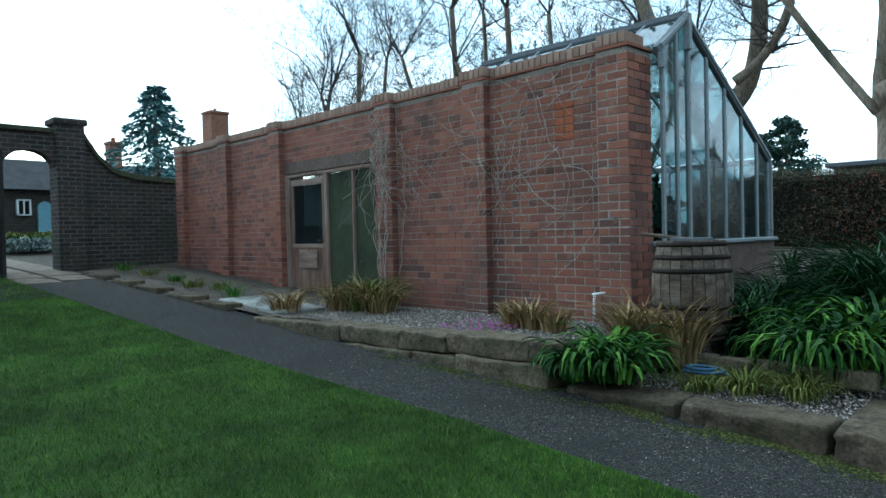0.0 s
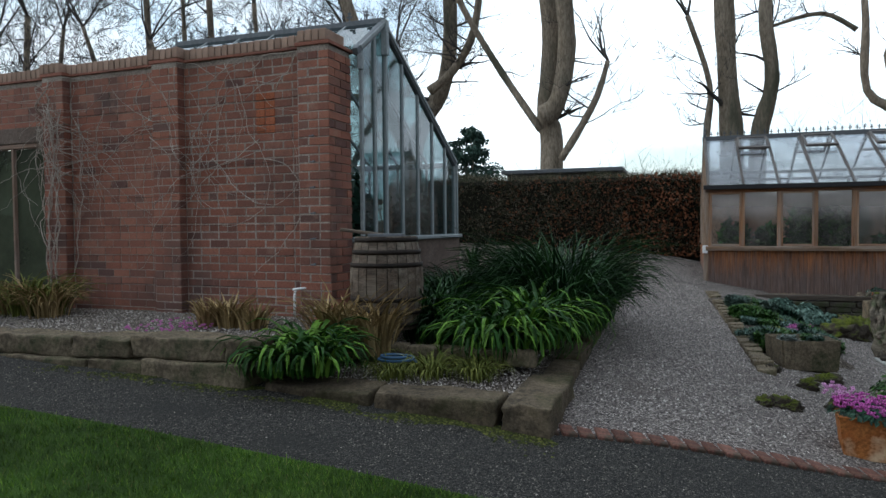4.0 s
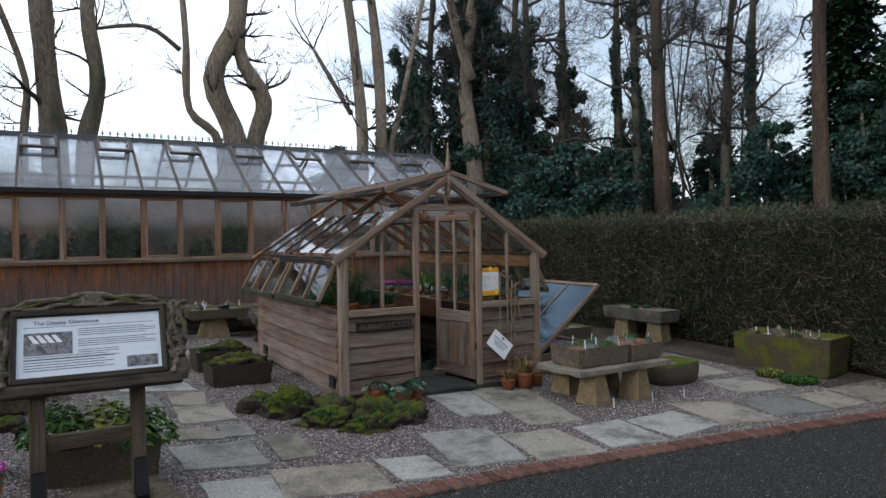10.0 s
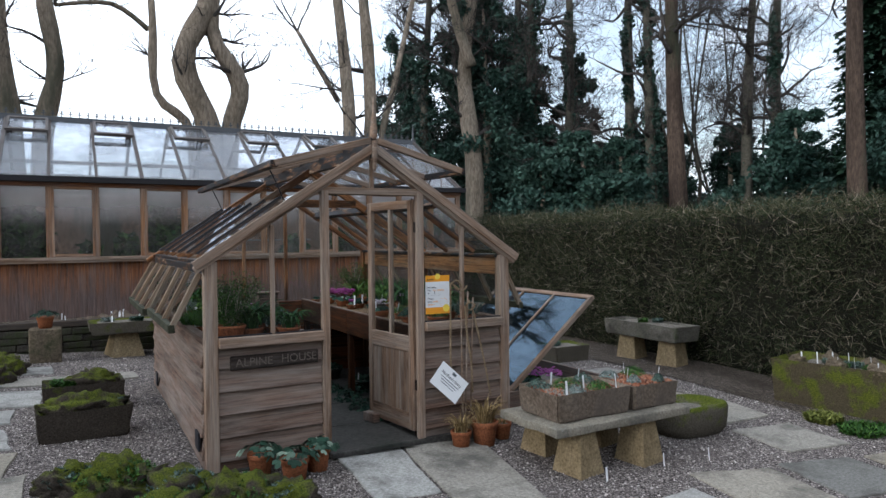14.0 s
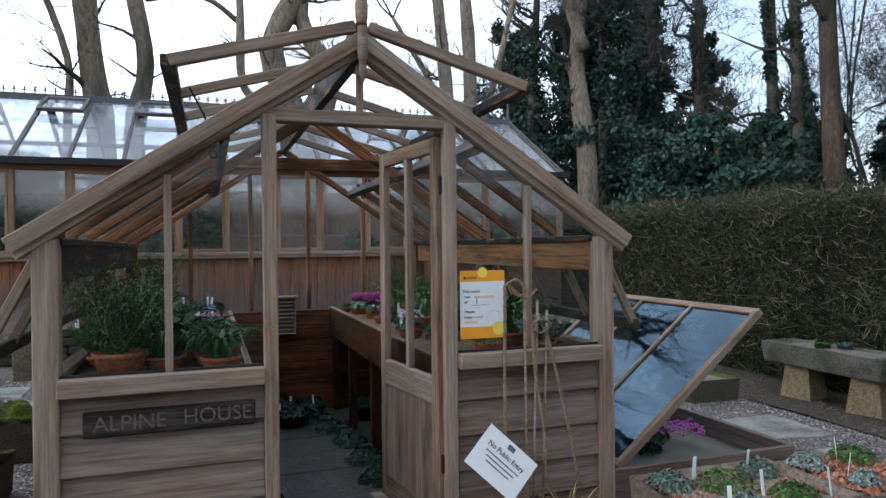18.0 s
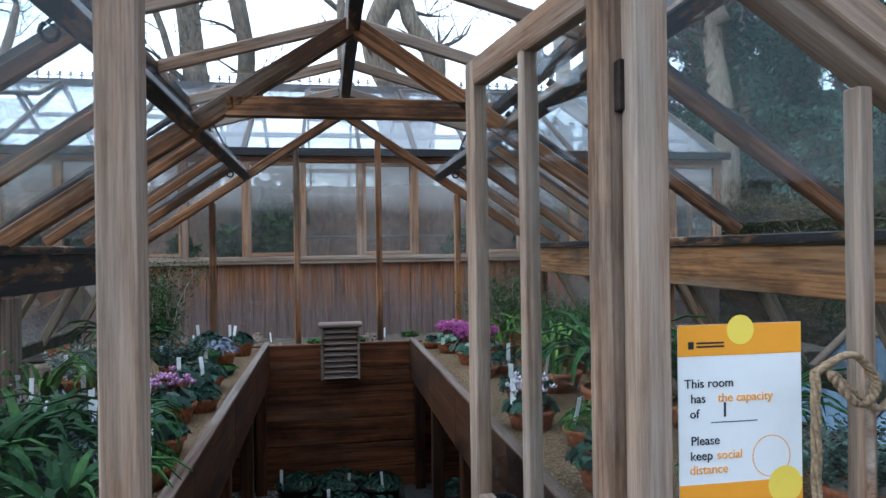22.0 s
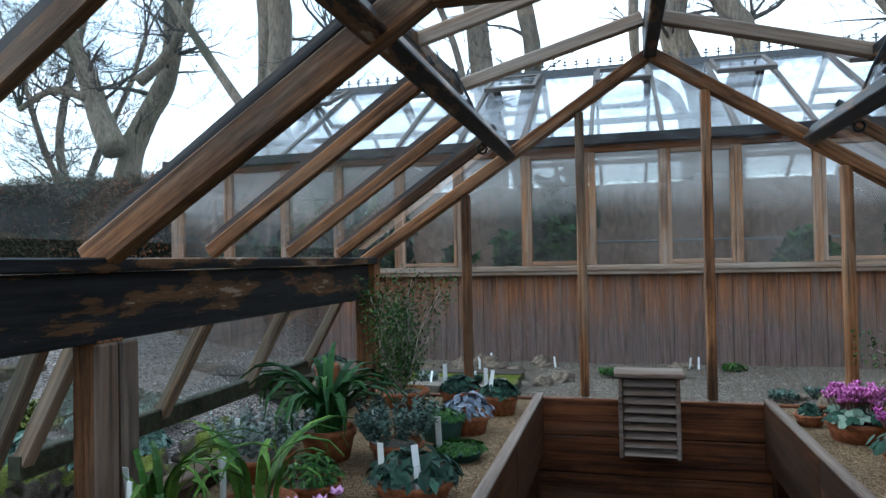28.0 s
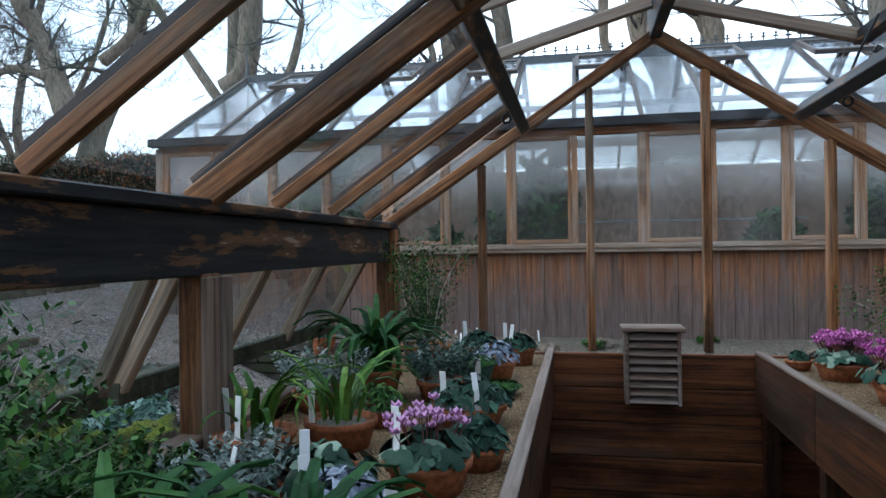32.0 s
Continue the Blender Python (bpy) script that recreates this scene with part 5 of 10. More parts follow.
def block(name, x0, y0, z0, x1, y1, z1, material, label, category, group, seed, chip=0.015):
    """A rough stone block: a box cut finely and worn at its edges."""
    bm = bmesh.new()
    bmesh.ops.create_cube(bm, size=1)
    sx, sy, sz = x1 - x0, y1 - y0, z1 - z0
    for v in bm.verts:
        v.co = Vector((v.co.x * sx, v.co.y * sy, v.co.z * sz))
    bmesh.ops.bevel(bm, geom=bm.edges[:], offset=min(0.016, sz * 0.15), segments=2, affect="EDGES", profile=0.6)
    bmesh.ops.subdivide_edges(bm, edges=[e for e in bm.edges if e.calc_length() > 0.1], cuts=5, use_grid_fill=True)
    for v in bm.verts:
        q = v.co * 5 + Vector((seed * 3.1, seed, 0))
        v.co += chip * Vector((noise.noise(q), noise.noise(q + Vector((9, 0, 0))), noise.noise(q + Vector((0, 9, 0)))))
        q = q * 4.3
        v.co += chip * 0.6 * Vector((noise.noise(q), noise.noise(q + Vector((9, 0, 0))), noise.noise(q + Vector((0, 9, 0)))))
    me = bpy.data.meshes.new(name)
    bm.to_mesh(me)
    bm.free()
    me.polygons.foreach_set("use_smooth", [True] * len(me.polygons))
    me.materials.append(material)
    ob = new(name, me)
    ob.matrix_basis = pose((x0 + x1) / 2, (y0 + y1) / 2, (z0 + z1) / 2)
    AT[ob] = ob.matrix_basis.copy()
    return tagged(ob, label, category, group)


def bed_stones():
    g = "stones edging the bed"
    lab = "rough sandstone edging block of the raised bed"
    for i, (a, b, t) in enumerate(((-11.75, -10.92, 0.785), (-10.9, -10.08, 0.8), (-10.06, -9.18, 0.815), (-9.15, -8.59, 0.83), (-8.56, -7.68, 0.85), (-7.65, -7.44, 0.855))):
        block("edging_stone", a, -3.66 - 0.02 * (i % 2), t - 0.165, b, -3.34, t, STONE, lab, "stone", g, i, 0.02)
    for i, (a, b, t, d) in enumerate(((-10.6, -9.86, 0.645, 0.12), (-9.84, -9.0, 0.65, 0.14), (-8.97, -8.44, 0.66, 0.16), (-8.41, -7.46, 0.685, 0.2))):
        block("edging_stone", a, -3.7 - 0.02 * (i % 2), t - d, b, -3.36, t, STONE, lab, "stone", g, i + 10, 0.022)
    for i, (a, b) in enumerate(((-7.34, -6.49), (-6.45, -5.57))):
        block("edging_stone", a, -3.66, 0.34, b, -3.3, 0.545, BEDSTONE, lab, "stone", g, i + 20, 0.024)
    block("edging_stone", -5.53, -3.68, 0.28, -5.2, -2.72, 0.545, BEDSTONE, "large corner sandstone block of the raised bed", "stone", g, 31, 0.028)
    for i, y in enumerate((-3.32, -2.98)):
        block("edging_stone", -7.5, y, 0.42, -7.26, y + 0.33, 0.83, STONE, "return stone where the bed steps down", "stone", g, i + 80, 0.02)
    for i, y in enumerate((-2.7, -1.9, -1.0, -0.2, 0.7, 1.6, 2.5, 3.4, 4.3, 5.2, 6.1, 7.0)):
        block("edging_stone", -5.5, y, gz(-5.4, y) - 0.1, -5.25, y + 0.76, gz(-5.4, y) + 0.12, BEDSTONE, "low sandstone edging along the gravel path", "stone", g, i + 40)
    for i, x in enumerate((-17.4, -16.4, -15.4, -14.3, -13.4)):
        block("edging_stone", x, -3.6, gz(x, -3.5) - 0.15, x + 0.9, -3.35, gz(x, -3.5) + 0.025, BEDSTONE, "low edging stone beside the path", "stone", g, i + 60)
    for i in range(6):
        block("edging_stone", -7.1 + i * 0.27, -2.75 + 0.05 * (i % 2), 0.58, -6.85 + i * 0.27, -2.6, 0.72, STONE, "small low stone within the iris bed", "stone", g, i + 70)


BEDSTONE = rough_mat("mossy_edging", (0.06, 0.048, 0.034), (0.22, 0.17, 0.115), None, 5, 34, 0.95, 1.0, 0.014, True, None, 0.4, (0.048, 0.045, 0.022))
bed_stones()


def barrel():
    b = thing("water_barrel", -6.98, -2.2, 0.78, "old grey oak water barrel with iron hoops", "barrel")
    prof = [(0.27, 0.0), (0.31, 0.15), (0.335, 0.32), (0.34, 0.43), (0.335, 0.54), (0.31, 0.7), (0.28, 0.84)]
    n = 22
    for k in range(n):
        a0, a1 = 2 * math.pi * (k + 0.04) / n, 2 * math.pi * (k + 0.96) / n
        mb = Mb()
        for r, z in prof:
            for a, d in ((a0, 0), (a1, 0), (a1, -0.025), (a0, -0.025)):
                mb.v.append(((r + d) * math.cos(a), (r + d) * math.sin(a), z))
        mb.f = [(4 * i + q, 4 * i + (q + 1) % 4, 4 * i + 4 + (q + 1) % 4, 4 * i + 4 + q) for i in range(len(prof) - 1) for q in range(4)] + [(0, 1, 2, 3), tuple(4 * len(prof) - 4 + q for q in range(4))]
        part("stave", mb, BARRELW, b, m=pose(-6.98, -2.2, 0.78))
    for z, r in ((0.05, 0.285), (0.16, 0.315), (0.28, 0.331), (0.585, 0.33), (0.70, 0.312), (0.81, 0.288)):
        mb = Mb()
        for rr, zz in ((r, -0.02), (r + 0.006, -0.02), (r + 0.003, 0.02), (r - 0.003, 0.02)):
            mb.v += [(rr * math.cos(2 * math.pi * k / 32), rr * math.sin(2 * math.pi * k / 32), z + zz) for k in range(32)]
        mb.f = [(32 * q + k, 32 * q + (k + 1) % 32, 32 * ((q + 1) % 4) + (k + 1) % 32, 32 * ((q + 1) % 4) + k) for q in range(4) for k in range(32)]
        part("hoop", mb, RUSTY, b, "rusty iron hoop", smooth=True, m=pose(-6.98, -2.2, 0.78))
    part("lid", Mb().lathe([(0.26, 0.79), (0.27, 0.81), (0.0, 0.815)], 24), BARRELW, b, m=pose(-6.98, -2.2, 0.78))
    part("lid_plank", Mb().box(-0.36, -0.06, 0, 0.1, 0.06, 0.03, 0.005), BARRELW, b, m=pose(-7.05, -2.2, 1.62, 0, 8, 20))
    part("lid_plank", Mb().box(-0.15, -0.05, 0, 0.18, 0.05, 0.04, 0.005), LEADD, b, m=pose(-6.95, -2.3, 1.605, 0, 0, 5))


BARRELW = wood_mat("barrel_oak", (0.16, 0.115, 0.085), (0.035, 0.027, 0.022), (0.3, 0.25, 0.2), 0.45)
RUSTY = rough_mat("rusty_iron", (0.015, 0.012, 0.011), (0.04, 0.028, 0.022), None, 6, 50, 0.7, 0.2, 0.002)
barrel()

for k in range(6):
    e = WALLM @ Vector((-0.17, -0.1, 1.35 + 0.25 * k))
    solid("vine_eye", Mb().tube([(e.x, e.y + 0.01, e.z), (e.x, e.y - 0.035, e.z), (e.x + 0.02, e.y - 0.045, e.z - 0.01), (e.x - 0.03, e.y - 0.045, e.z - 0.005)], 0.008, 6), LEADD, "small grey iron vine eye in the pier", "hook", "", "vine eyes")

# ---- hedges and trees ----
def hedge_twigs(name_parent, x0, x1, y0, y1, z0, z1, n, faces, mat, seed, long=0.28, wide=0.004):
    """Forked, curving twigs standing out of the hedge's faces."""
    rng, mb = random.Random(seed), Mb()
    for _ in range(n):
        f = rng.choice(faces)
        x, y, z = rng.uniform(x0, x1), rng.uniform(y0, y1), rng.uniform(z0, z1)
        if f == "x0":
            x, o = x0, Vector((-1, 0, 0.2))
        elif f == "x1":
            x, o = x1, Vector((1, 0, 0.2))
        elif f == "y0":
            y, o = y0, Vector((0, -1, 0.2))
        else:
            z, o = z1, Vector((0, 0, 1))
        p = Vector((x, y, z)) + o * rng.uniform(-0.1, 0.1)
        p += o * 0.16 * noise.noise((x * 1.1, y * 1.1, z * 1.1))
        d = (o * rng.uniform(-0.2, 0.7) + Vector((rng.uniform(-1, 1), rng.uniform(-1, 1), rng.uniform(-0.5, 1)))).normalized()
        l = long * rng.uniform(0.35, 1)
        for fork in range(2):
            q, e = p, (d + Vector((rng.uniform(-0.5, 0.5), rng.uniform(-0.5, 0.5), rng.uniform(-0.5, 0.5)))).normalized()
            s = e.cross(Vector((rng.uniform(-1, 1), rng.uniform(-1, 1), rng.uniform(-1, 1)))).normalized() * wide
            bend = Vector((rng.uniform(-1, 1), rng.uniform(-1, 1), rng.uniform(-0.6, 1))) * 0.45
            ring = []
            for k in range(3):
                ring += [tuple(q - s * (1 - 0.3 * k)), tuple(q + s * (1 - 0.3 * k))]
                q = q + e * l / 3
                e = (e + bend).normalized()
            mb.add(ring + [tuple(q)], [(0, 1, 3, 2), (2, 3, 5, 4), (4, 5, 6)])
            l *= 0.7
    return part("hedge_twig_mass", mb, mat, name_parent, "interlaced bare twigs", kind="stuff")


def leaf_quads(mb, rng, centre, radius, n, size, shell=0.5, flat=1.0):
    cx, cy, cz = centre
    rx, ry, rz = radius
    for _ in range(n):
        d = Vector((rng.gauss(0, 1), rng.gauss(0, 1), rng.gauss(0, 1))).normalized()
        r = rng.uniform(shell, 1) * (0.8 + 0.45 * noise.noise(d * 2.3 + Vector((cx, cy, cz))))
        p = Vector((cx + d.x * r * rx, cy + d.y * r * ry, cz + d.z * r * rz))
        a = Vector((rng.uniform(-1, 1), rng.uniform(-1, 1), rng.uniform(-1, 1) * flat)).normalized()
        b = a.cross(Vector((rng.uniform(-1, 1), rng.uniform(-1, 1), rng.uniform(-1, 1)))).normalized()
        s = size * rng.uniform(0.6, 1.3)
        mb.add([tuple(p - a * s), tuple(p + b * s * 0.5), tuple(p + a * s), tuple(p - b * s * 0.5)], [(0, 1, 2, 3)])


def grow(mb, rng, p, d, length, r, level, lift=0.15, wiggle=0.28):
    """One branch and, from it, finer ones."""
    n = 5 if level > 1 else 3
    pts, rad = [Vector(p)], [r]
    d = Vector(d).normalized()
    r = max(r, 0.008)
    rad[0] = r
    for i in range(n):
        d = (d + Vector((rng.uniform(-wiggle, wiggle), rng.uniform(-wiggle, wiggle), rng.uniform(-wiggle, wiggle) + lift * 0.3))).normalized()
        pts.append(pts[-1] + d * length / n)
        rad.append(max(r * (1 - 0.75 * (i + 1) / n), 0.0035))
    mb.tube(pts, rad, 6 if r > 0.06 else (4 if r > 0.02 else 3), cap=False)
    if level > 0:
        for k in range(rng.randint(4, 6) if level > 1 else rng.randint(5, 7)):
            i = rng.randint(1, n)
            a = Vector((rng.uniform(-1, 1), rng.uniform(-1, 1), rng.uniform(-0.4, 0.9)))
            grow(mb, rng, pts[i], (d * 0.6 + a * 0.8), length * rng.uniform(0.45, 0.7), rad[i] * rng.uniform(0.45, 0.65), level - 1, lift, wiggle)


def smooth_line(pts, k=4):
    out = []
    for i in range(len(pts) - 1):
        p0, p1, p2, p3 = pts[max(i - 1, 0)], pts[i], pts[i + 1], pts[min(i + 2, len(pts) - 1)]
        for j in range(k):
            t = j / k
            out.append(0.5 * ((2 * p1) + (-p0 + p2) * t + (2 * p0 - 5 * p1 + 4 * p2 - p3) * t * t + (-p0 + 3 * p1 - 3 * p2 + p3) * t ** 3))
    out.append(pts[-1])
    return out


def bare_tree(x, y, stems, seed, label, twigs=9, level=2, reach=2.2, top_only=0.35, thick=1.08, bark=None):
    """A winter tree: stems are lists of (dx, z) from its foot with a radius."""
    rng = random.Random(seed)
    t = thing("bare_tree", x, y, gz(x, y), label, "tree", "bare trees of the avenue")
    trunk, crown = Mb(), Mb()
    for r, line in stems:
        pts = smooth_line([Vector((x + a, y + 0.6 * math.sin(b * 0.4 + seed) - 0.6 * math.sin(line[0][1] * 0.4 + seed), b)) for a, b in line])
        n = len(pts)
        rad = [thick * r * (1 - 0.45 * i / n) * (1 + 0.16 * noise.noise(q * 1.1) + 0.1 * noise.noise(q * 3.0)) for i, q in enumerate(pts)]
        trunk.tube(pts, rad, 12)
        for k in range(twigs):
            i = rng.randint(int(n * top_only), n - 1)
            side = rng.choice((-1, 1))
            grow(crown, rng, pts[i], (side * rng.uniform(0.5, 1), rng.uniform(-0.8, 0.8), rng.uniform(-0.1, 0.7)), reach * rng.uniform(0.6, 1.3), rad[i] * rng.uniform(0.16, 0.3), level)
        for k in range(3):
            grow(crown, rng, pts[-1], (rng.uniform(-0.7, 0.7), rng.uniform(-0.7, 0.7), 1), reach * 1.5, rad[-1] * 0.6, level)
    part("trunk", trunk, bark or BARK, t, "smooth grey-brown trunk" if bark is None else "dark ivy-grown trunk", smooth=True)
    part("crown", crown, BARKT, t, "bare winter twigs")
    return t


IVYBARK = rough_mat("ivy_bark", (0.06, 0.06, 0.048), (0.15, 0.135, 0.105), None, 3, 20, 0.95, 0.6, 0.03, False)
BARKT = rough_mat("twig_bark", (0.055, 0.05, 0.046), (0.125, 0.11, 0.1), None, 1, 12, 0.9, 0.2, 0.01, False)
EVERGREEN = rough_mat("evergreen_leaf", (0.022, 0.052, 0.04), (0.07, 0.13, 0.098), None, 0.5, 8, 0.45, 0.1, 0.01, False)
CONIFER = rough_mat("conifer_needle", (0.02, 0.05, 0.034), (0.06, 0.12, 0.075), None, 0.5, 8, 0.7, 0.1, 0.01, False)
BLUECON = rough_mat("blue_needle", (0.15, 0.26, 0.26), (0.28, 0.44, 0.44), None, 0.5, 8, 0.7, 0.1, 0.01, False)
BEECH = rough_mat("dry_beech_leaf", (0.12, 0.048, 0.024), (0.26, 0.1, 0.045), None, 0.6, 20, 0.8, 0.1, 0.01, False)


def island_mat(name, *stops, rough=0.85):
    m, n, l, p = shader(name, rough)
    l.new(ramp(n, l, n.new("ShaderNodeNewGeometry").outputs["Random Per Island"], *stops), p.inputs["Base Color"])
    return m


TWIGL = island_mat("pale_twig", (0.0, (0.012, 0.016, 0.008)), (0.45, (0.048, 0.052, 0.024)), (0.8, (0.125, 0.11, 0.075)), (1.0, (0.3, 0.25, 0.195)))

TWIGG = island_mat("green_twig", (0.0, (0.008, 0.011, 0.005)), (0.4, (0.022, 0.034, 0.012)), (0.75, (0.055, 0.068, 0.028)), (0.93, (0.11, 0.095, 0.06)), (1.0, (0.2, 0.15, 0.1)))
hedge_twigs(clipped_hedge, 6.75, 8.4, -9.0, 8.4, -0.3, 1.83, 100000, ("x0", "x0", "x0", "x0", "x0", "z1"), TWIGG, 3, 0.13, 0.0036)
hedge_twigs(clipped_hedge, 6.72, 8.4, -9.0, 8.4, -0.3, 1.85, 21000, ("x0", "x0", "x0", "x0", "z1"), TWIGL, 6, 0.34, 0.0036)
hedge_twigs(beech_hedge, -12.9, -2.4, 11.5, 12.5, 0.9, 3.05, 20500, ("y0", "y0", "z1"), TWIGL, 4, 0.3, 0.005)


def beech_leaves():
    mb, rng = Mb(), random.Random(8)
    for _ in range(10000):
        x, z = rng.uniform(-12.8, -2.35), rng.uniform(0.85, 3.1)
        if rng.random() > (0.06 + 0.94 * max(0, (x + 10.0) / 6)):
            continue
        p = Vector((x, 11.5 - rng.uniform(-0.05, 0.25), z))
        a = Vector((rng.uniform(-1, 1), rng.uniform(-1, 1), rng.uniform(-1, 1))).normalized()
        b = a.cross(Vector((rng.uniform(-1, 1), rng.uniform(-1, 1), rng.uniform(-1, 1)))).normalized()
        s = rng.uniform(0.025, 0.045) * (1.35 if x > -6 else 1)
        mb.add([tuple(p - a * s), tuple(p + b * s * 0.6), tuple(p + a * s), tuple(p - b * s * 0.6)], [(0, 1, 2, 3)])
    part("hedge_leaves", mb, BEECH, beech_hedge, "dry brown beech leaves", kind="stuff")


beech_leaves()
LB = "bare grey-brown avenue tree with sinuous stems"
bare_tree(-15.5, 19.9, [(0.46, [(0, 0.8), (-0.2, 4.0), (-0.1, 5.6), (0.3, 6.6), (1.2, 8.2), (1.6, 10.5), (1.7, 14)]), (0.4, [(-0.1, 5.3), (-0.9, 6.6), (-1.6, 8.4), (-2.6, 10.6), (-3.4, 14)]), (0.2, [(0.9, 7.6), (2.0, 8.4), (3.0, 10), (3.6, 13)]), (0.16, [(-1.2, 7.2), (-2.7, 7.6), (-4.1, 7.0)])], 11, LB, 12)
bare_tree(-9.2, 18.6, [(0.47, [(0, 0.6), (0, 5.0), (-0.2, 6.2), (0.1, 8.9), (-0.1, 11.8), (-0.3, 15)]), (0.38, [(-0.2, 6.0), (0.4, 6.6), (0.8, 8.6), (0.7, 11.3), (1.0, 14)]), (0.15, [(-0.3, 5.5), (-1.8, 7.8), (-3.2, 10.3), (-3.9, 12.2)]), (0.15, [(0.5, 4.3), (1.3, 5.6), (1.9, 6.7), (2.3, 7.9)])], 12, LB, 6, 2, 1.7)
bare_tree(-2.5, 19.7, [(0.42, [(0, 0.5), (0, 4.7), (-0.2, 7.1), (-0.4, 10.6), (-0.5, 14)]), (0.3, [(0.9, 0.5), (0.9, 4.7), (1.3, 6.9), (1.0, 9.3), (1.3, 12)]), (0.14, [(-0.9, 0.5), (-0.9, 4.9), (-0.8, 6.9), (-1.6, 9.4)])], 13, LB, 6, 2, 1.7)
bare_tree(3.3, 19.5, [(0.42, [(0, 0.4), (0, 4.9), (-0.9, 7.3), (0, 9.7), (-0.2, 13)]), (0.34, [(0.6, 0.4), (0.6, 4.9), (0.9, 6.7), (0, 8.5), (0.5, 12)]), (0.16, [(-0.6, 0.4), (-0.6, 4.9), (-1.7, 6.2), (-1.8, 8.5), (-1.9, 11)]), (0.09, [(-1.8, 8.5), (-2.9, 9.2), (-4.5, 8.9)])], 14, LB, 6, 2, 1.7)
bare_tree(8.2, 19.5, [(0.26, [(0, 0.3), (0, 4.9), (-0.1, 8.8), (-0.3, 13)]), (0.28, [(0.8, 0.3), (0.8, 4.9), (0.9, 8.8), (0.8, 13)]), (0.14, [(1.2, 0.3), (1.2, 4.9), (1.9, 7.5), (3.4, 12)]), (0.1, [(-0.1, 6.7), (-1.5, 9.3)])], 15, LB, 7, 2, 1.9)
bare_tree(14.2, 19.8, [(0.4, [(0, 0.2), (-0.1, 4.1), (-0.1, 7.0), (0.05, 9.1), (0.6, 13.5)]), (0.22, [(0, 8.8), (-0.8, 11.4), (-1.4, 14)])], 16, LB, 7, 2, 1.9)
for i, (tx, ty, h) in enumerate(((-25.5, 19, 13), (-29.5, 20, 14), (-37, 20, 13), (-43, 22, 12), (-21, 24, 12))):
    bare_tree(tx, ty, [(0.42, [(0, 1), (0.2, 4), (-0.3, 7), (0.1, h)]), (0.3, [(0.1, 3.5), (1.2, 6), (2.4, 9), (2.8, h - 1)]), (0.3, [(0.1, 3.2), (-1.3, 6), (-2.6, 8.5), (-3.4, h - 2)])], 30 + i, "bare spreading winter tree beyond the wall", 16, 3, 3.2, 0.2, 0.55)


def evergreen(x, y, h, w, seed, label, n=22000, size=0.11):
    rng, base = random.Random(seed), gz(x, y)
    t = thing("evergreen_tree", x, y, base, label, "tree", "evergreen trees of the wood")
    part("trunk", Mb().tube([(x, y, base), (x + 0.2, y, base + h * 0.4), (x, y, base + h * 0.85)], [0.3, 0.2, 0.05], 8), BARK, t, smooth=True)
    mb = Mb()
    for k in range(60):
        f = (k % 20) / 19
        cz = base + h * (0.06 + 0.86 * f)
        ww = w * (0.5 + 0.5 * math.sin(math.pi * min(1, 0.3 + f * 0.75)))
        a = rng.uniform(0, 6.28)
        o = rng.uniform(0.15, 0.75)
        c = (x + math.cos(a) * ww * o, y + math.sin(a) * ww * o, cz + rng.uniform(-0.03, 0.03) * h)
        q = rng.uniform(0.3, 0.5) * ww
        leaf_quads(mb, rng, c, (q, q, max(q * 0.7, h * 0.04)), n // 60, size, 0.25)
    part("crown", mb, EVERGREEN, t, "dense dark leaves")
    return t


def conifer(x, y, h, w, seed, label, mat=None, n=4200):
    rng, base = random.Random(seed), gz(x, y)
    t = thing("conifer_tree", x, y, base, label, "tree", "conifers")
    part("trunk", Mb().tube([(x, y, base), (x, y, base + h)], [0.22, 0.02], 8), BARK, t, smooth=True)
    mb = Mb()
    bough = max(60, n // 70)
    for k in range(bough):
        f = 0.04 + 0.95 * (k + rng.random()) / bough
        a = k * 2.4 + rng.uniform(-0.4, 0.4)
        r = (w * (1 - f) ** 0.8 + 0.15) * rng.uniform(0.65, 1.1)
        o = Vector((math.cos(a), math.sin(a), 0))
        for j in range(n // bough):
            q = rng.random() ** 0.7
            p = Vector((x, y, base + h * f)) + o * (r * q) + Vector((0, 0, -0.35 * r * q * q)) + Vector((-o.y, o.x, 0)) * rng.uniform(-0.28, 0.28) * r * (1.1 - q)
            d = (o + Vector((rng.uniform(-0.8, 0.8), rng.uniform(-0.8, 0.8), rng.uniform(-0.9, 0.2)))).normalized()
            s = d.cross(Vector((rng.uniform(-0.5, 0.5), rng.uniform(-0.5, 0.5), 1))).normalized()
            l = rng.uniform(0.12, 0.34)
            mb.add([tuple(p), tuple(p + d * l * 0.5 + s * 0.07), tuple(p + d * l), tuple(p + d * l * 0.5 - s * 0.07)], [(0, 1, 2, 3)])
    part("crown", mb, mat or CONIFER, t, "dark drooping needles")


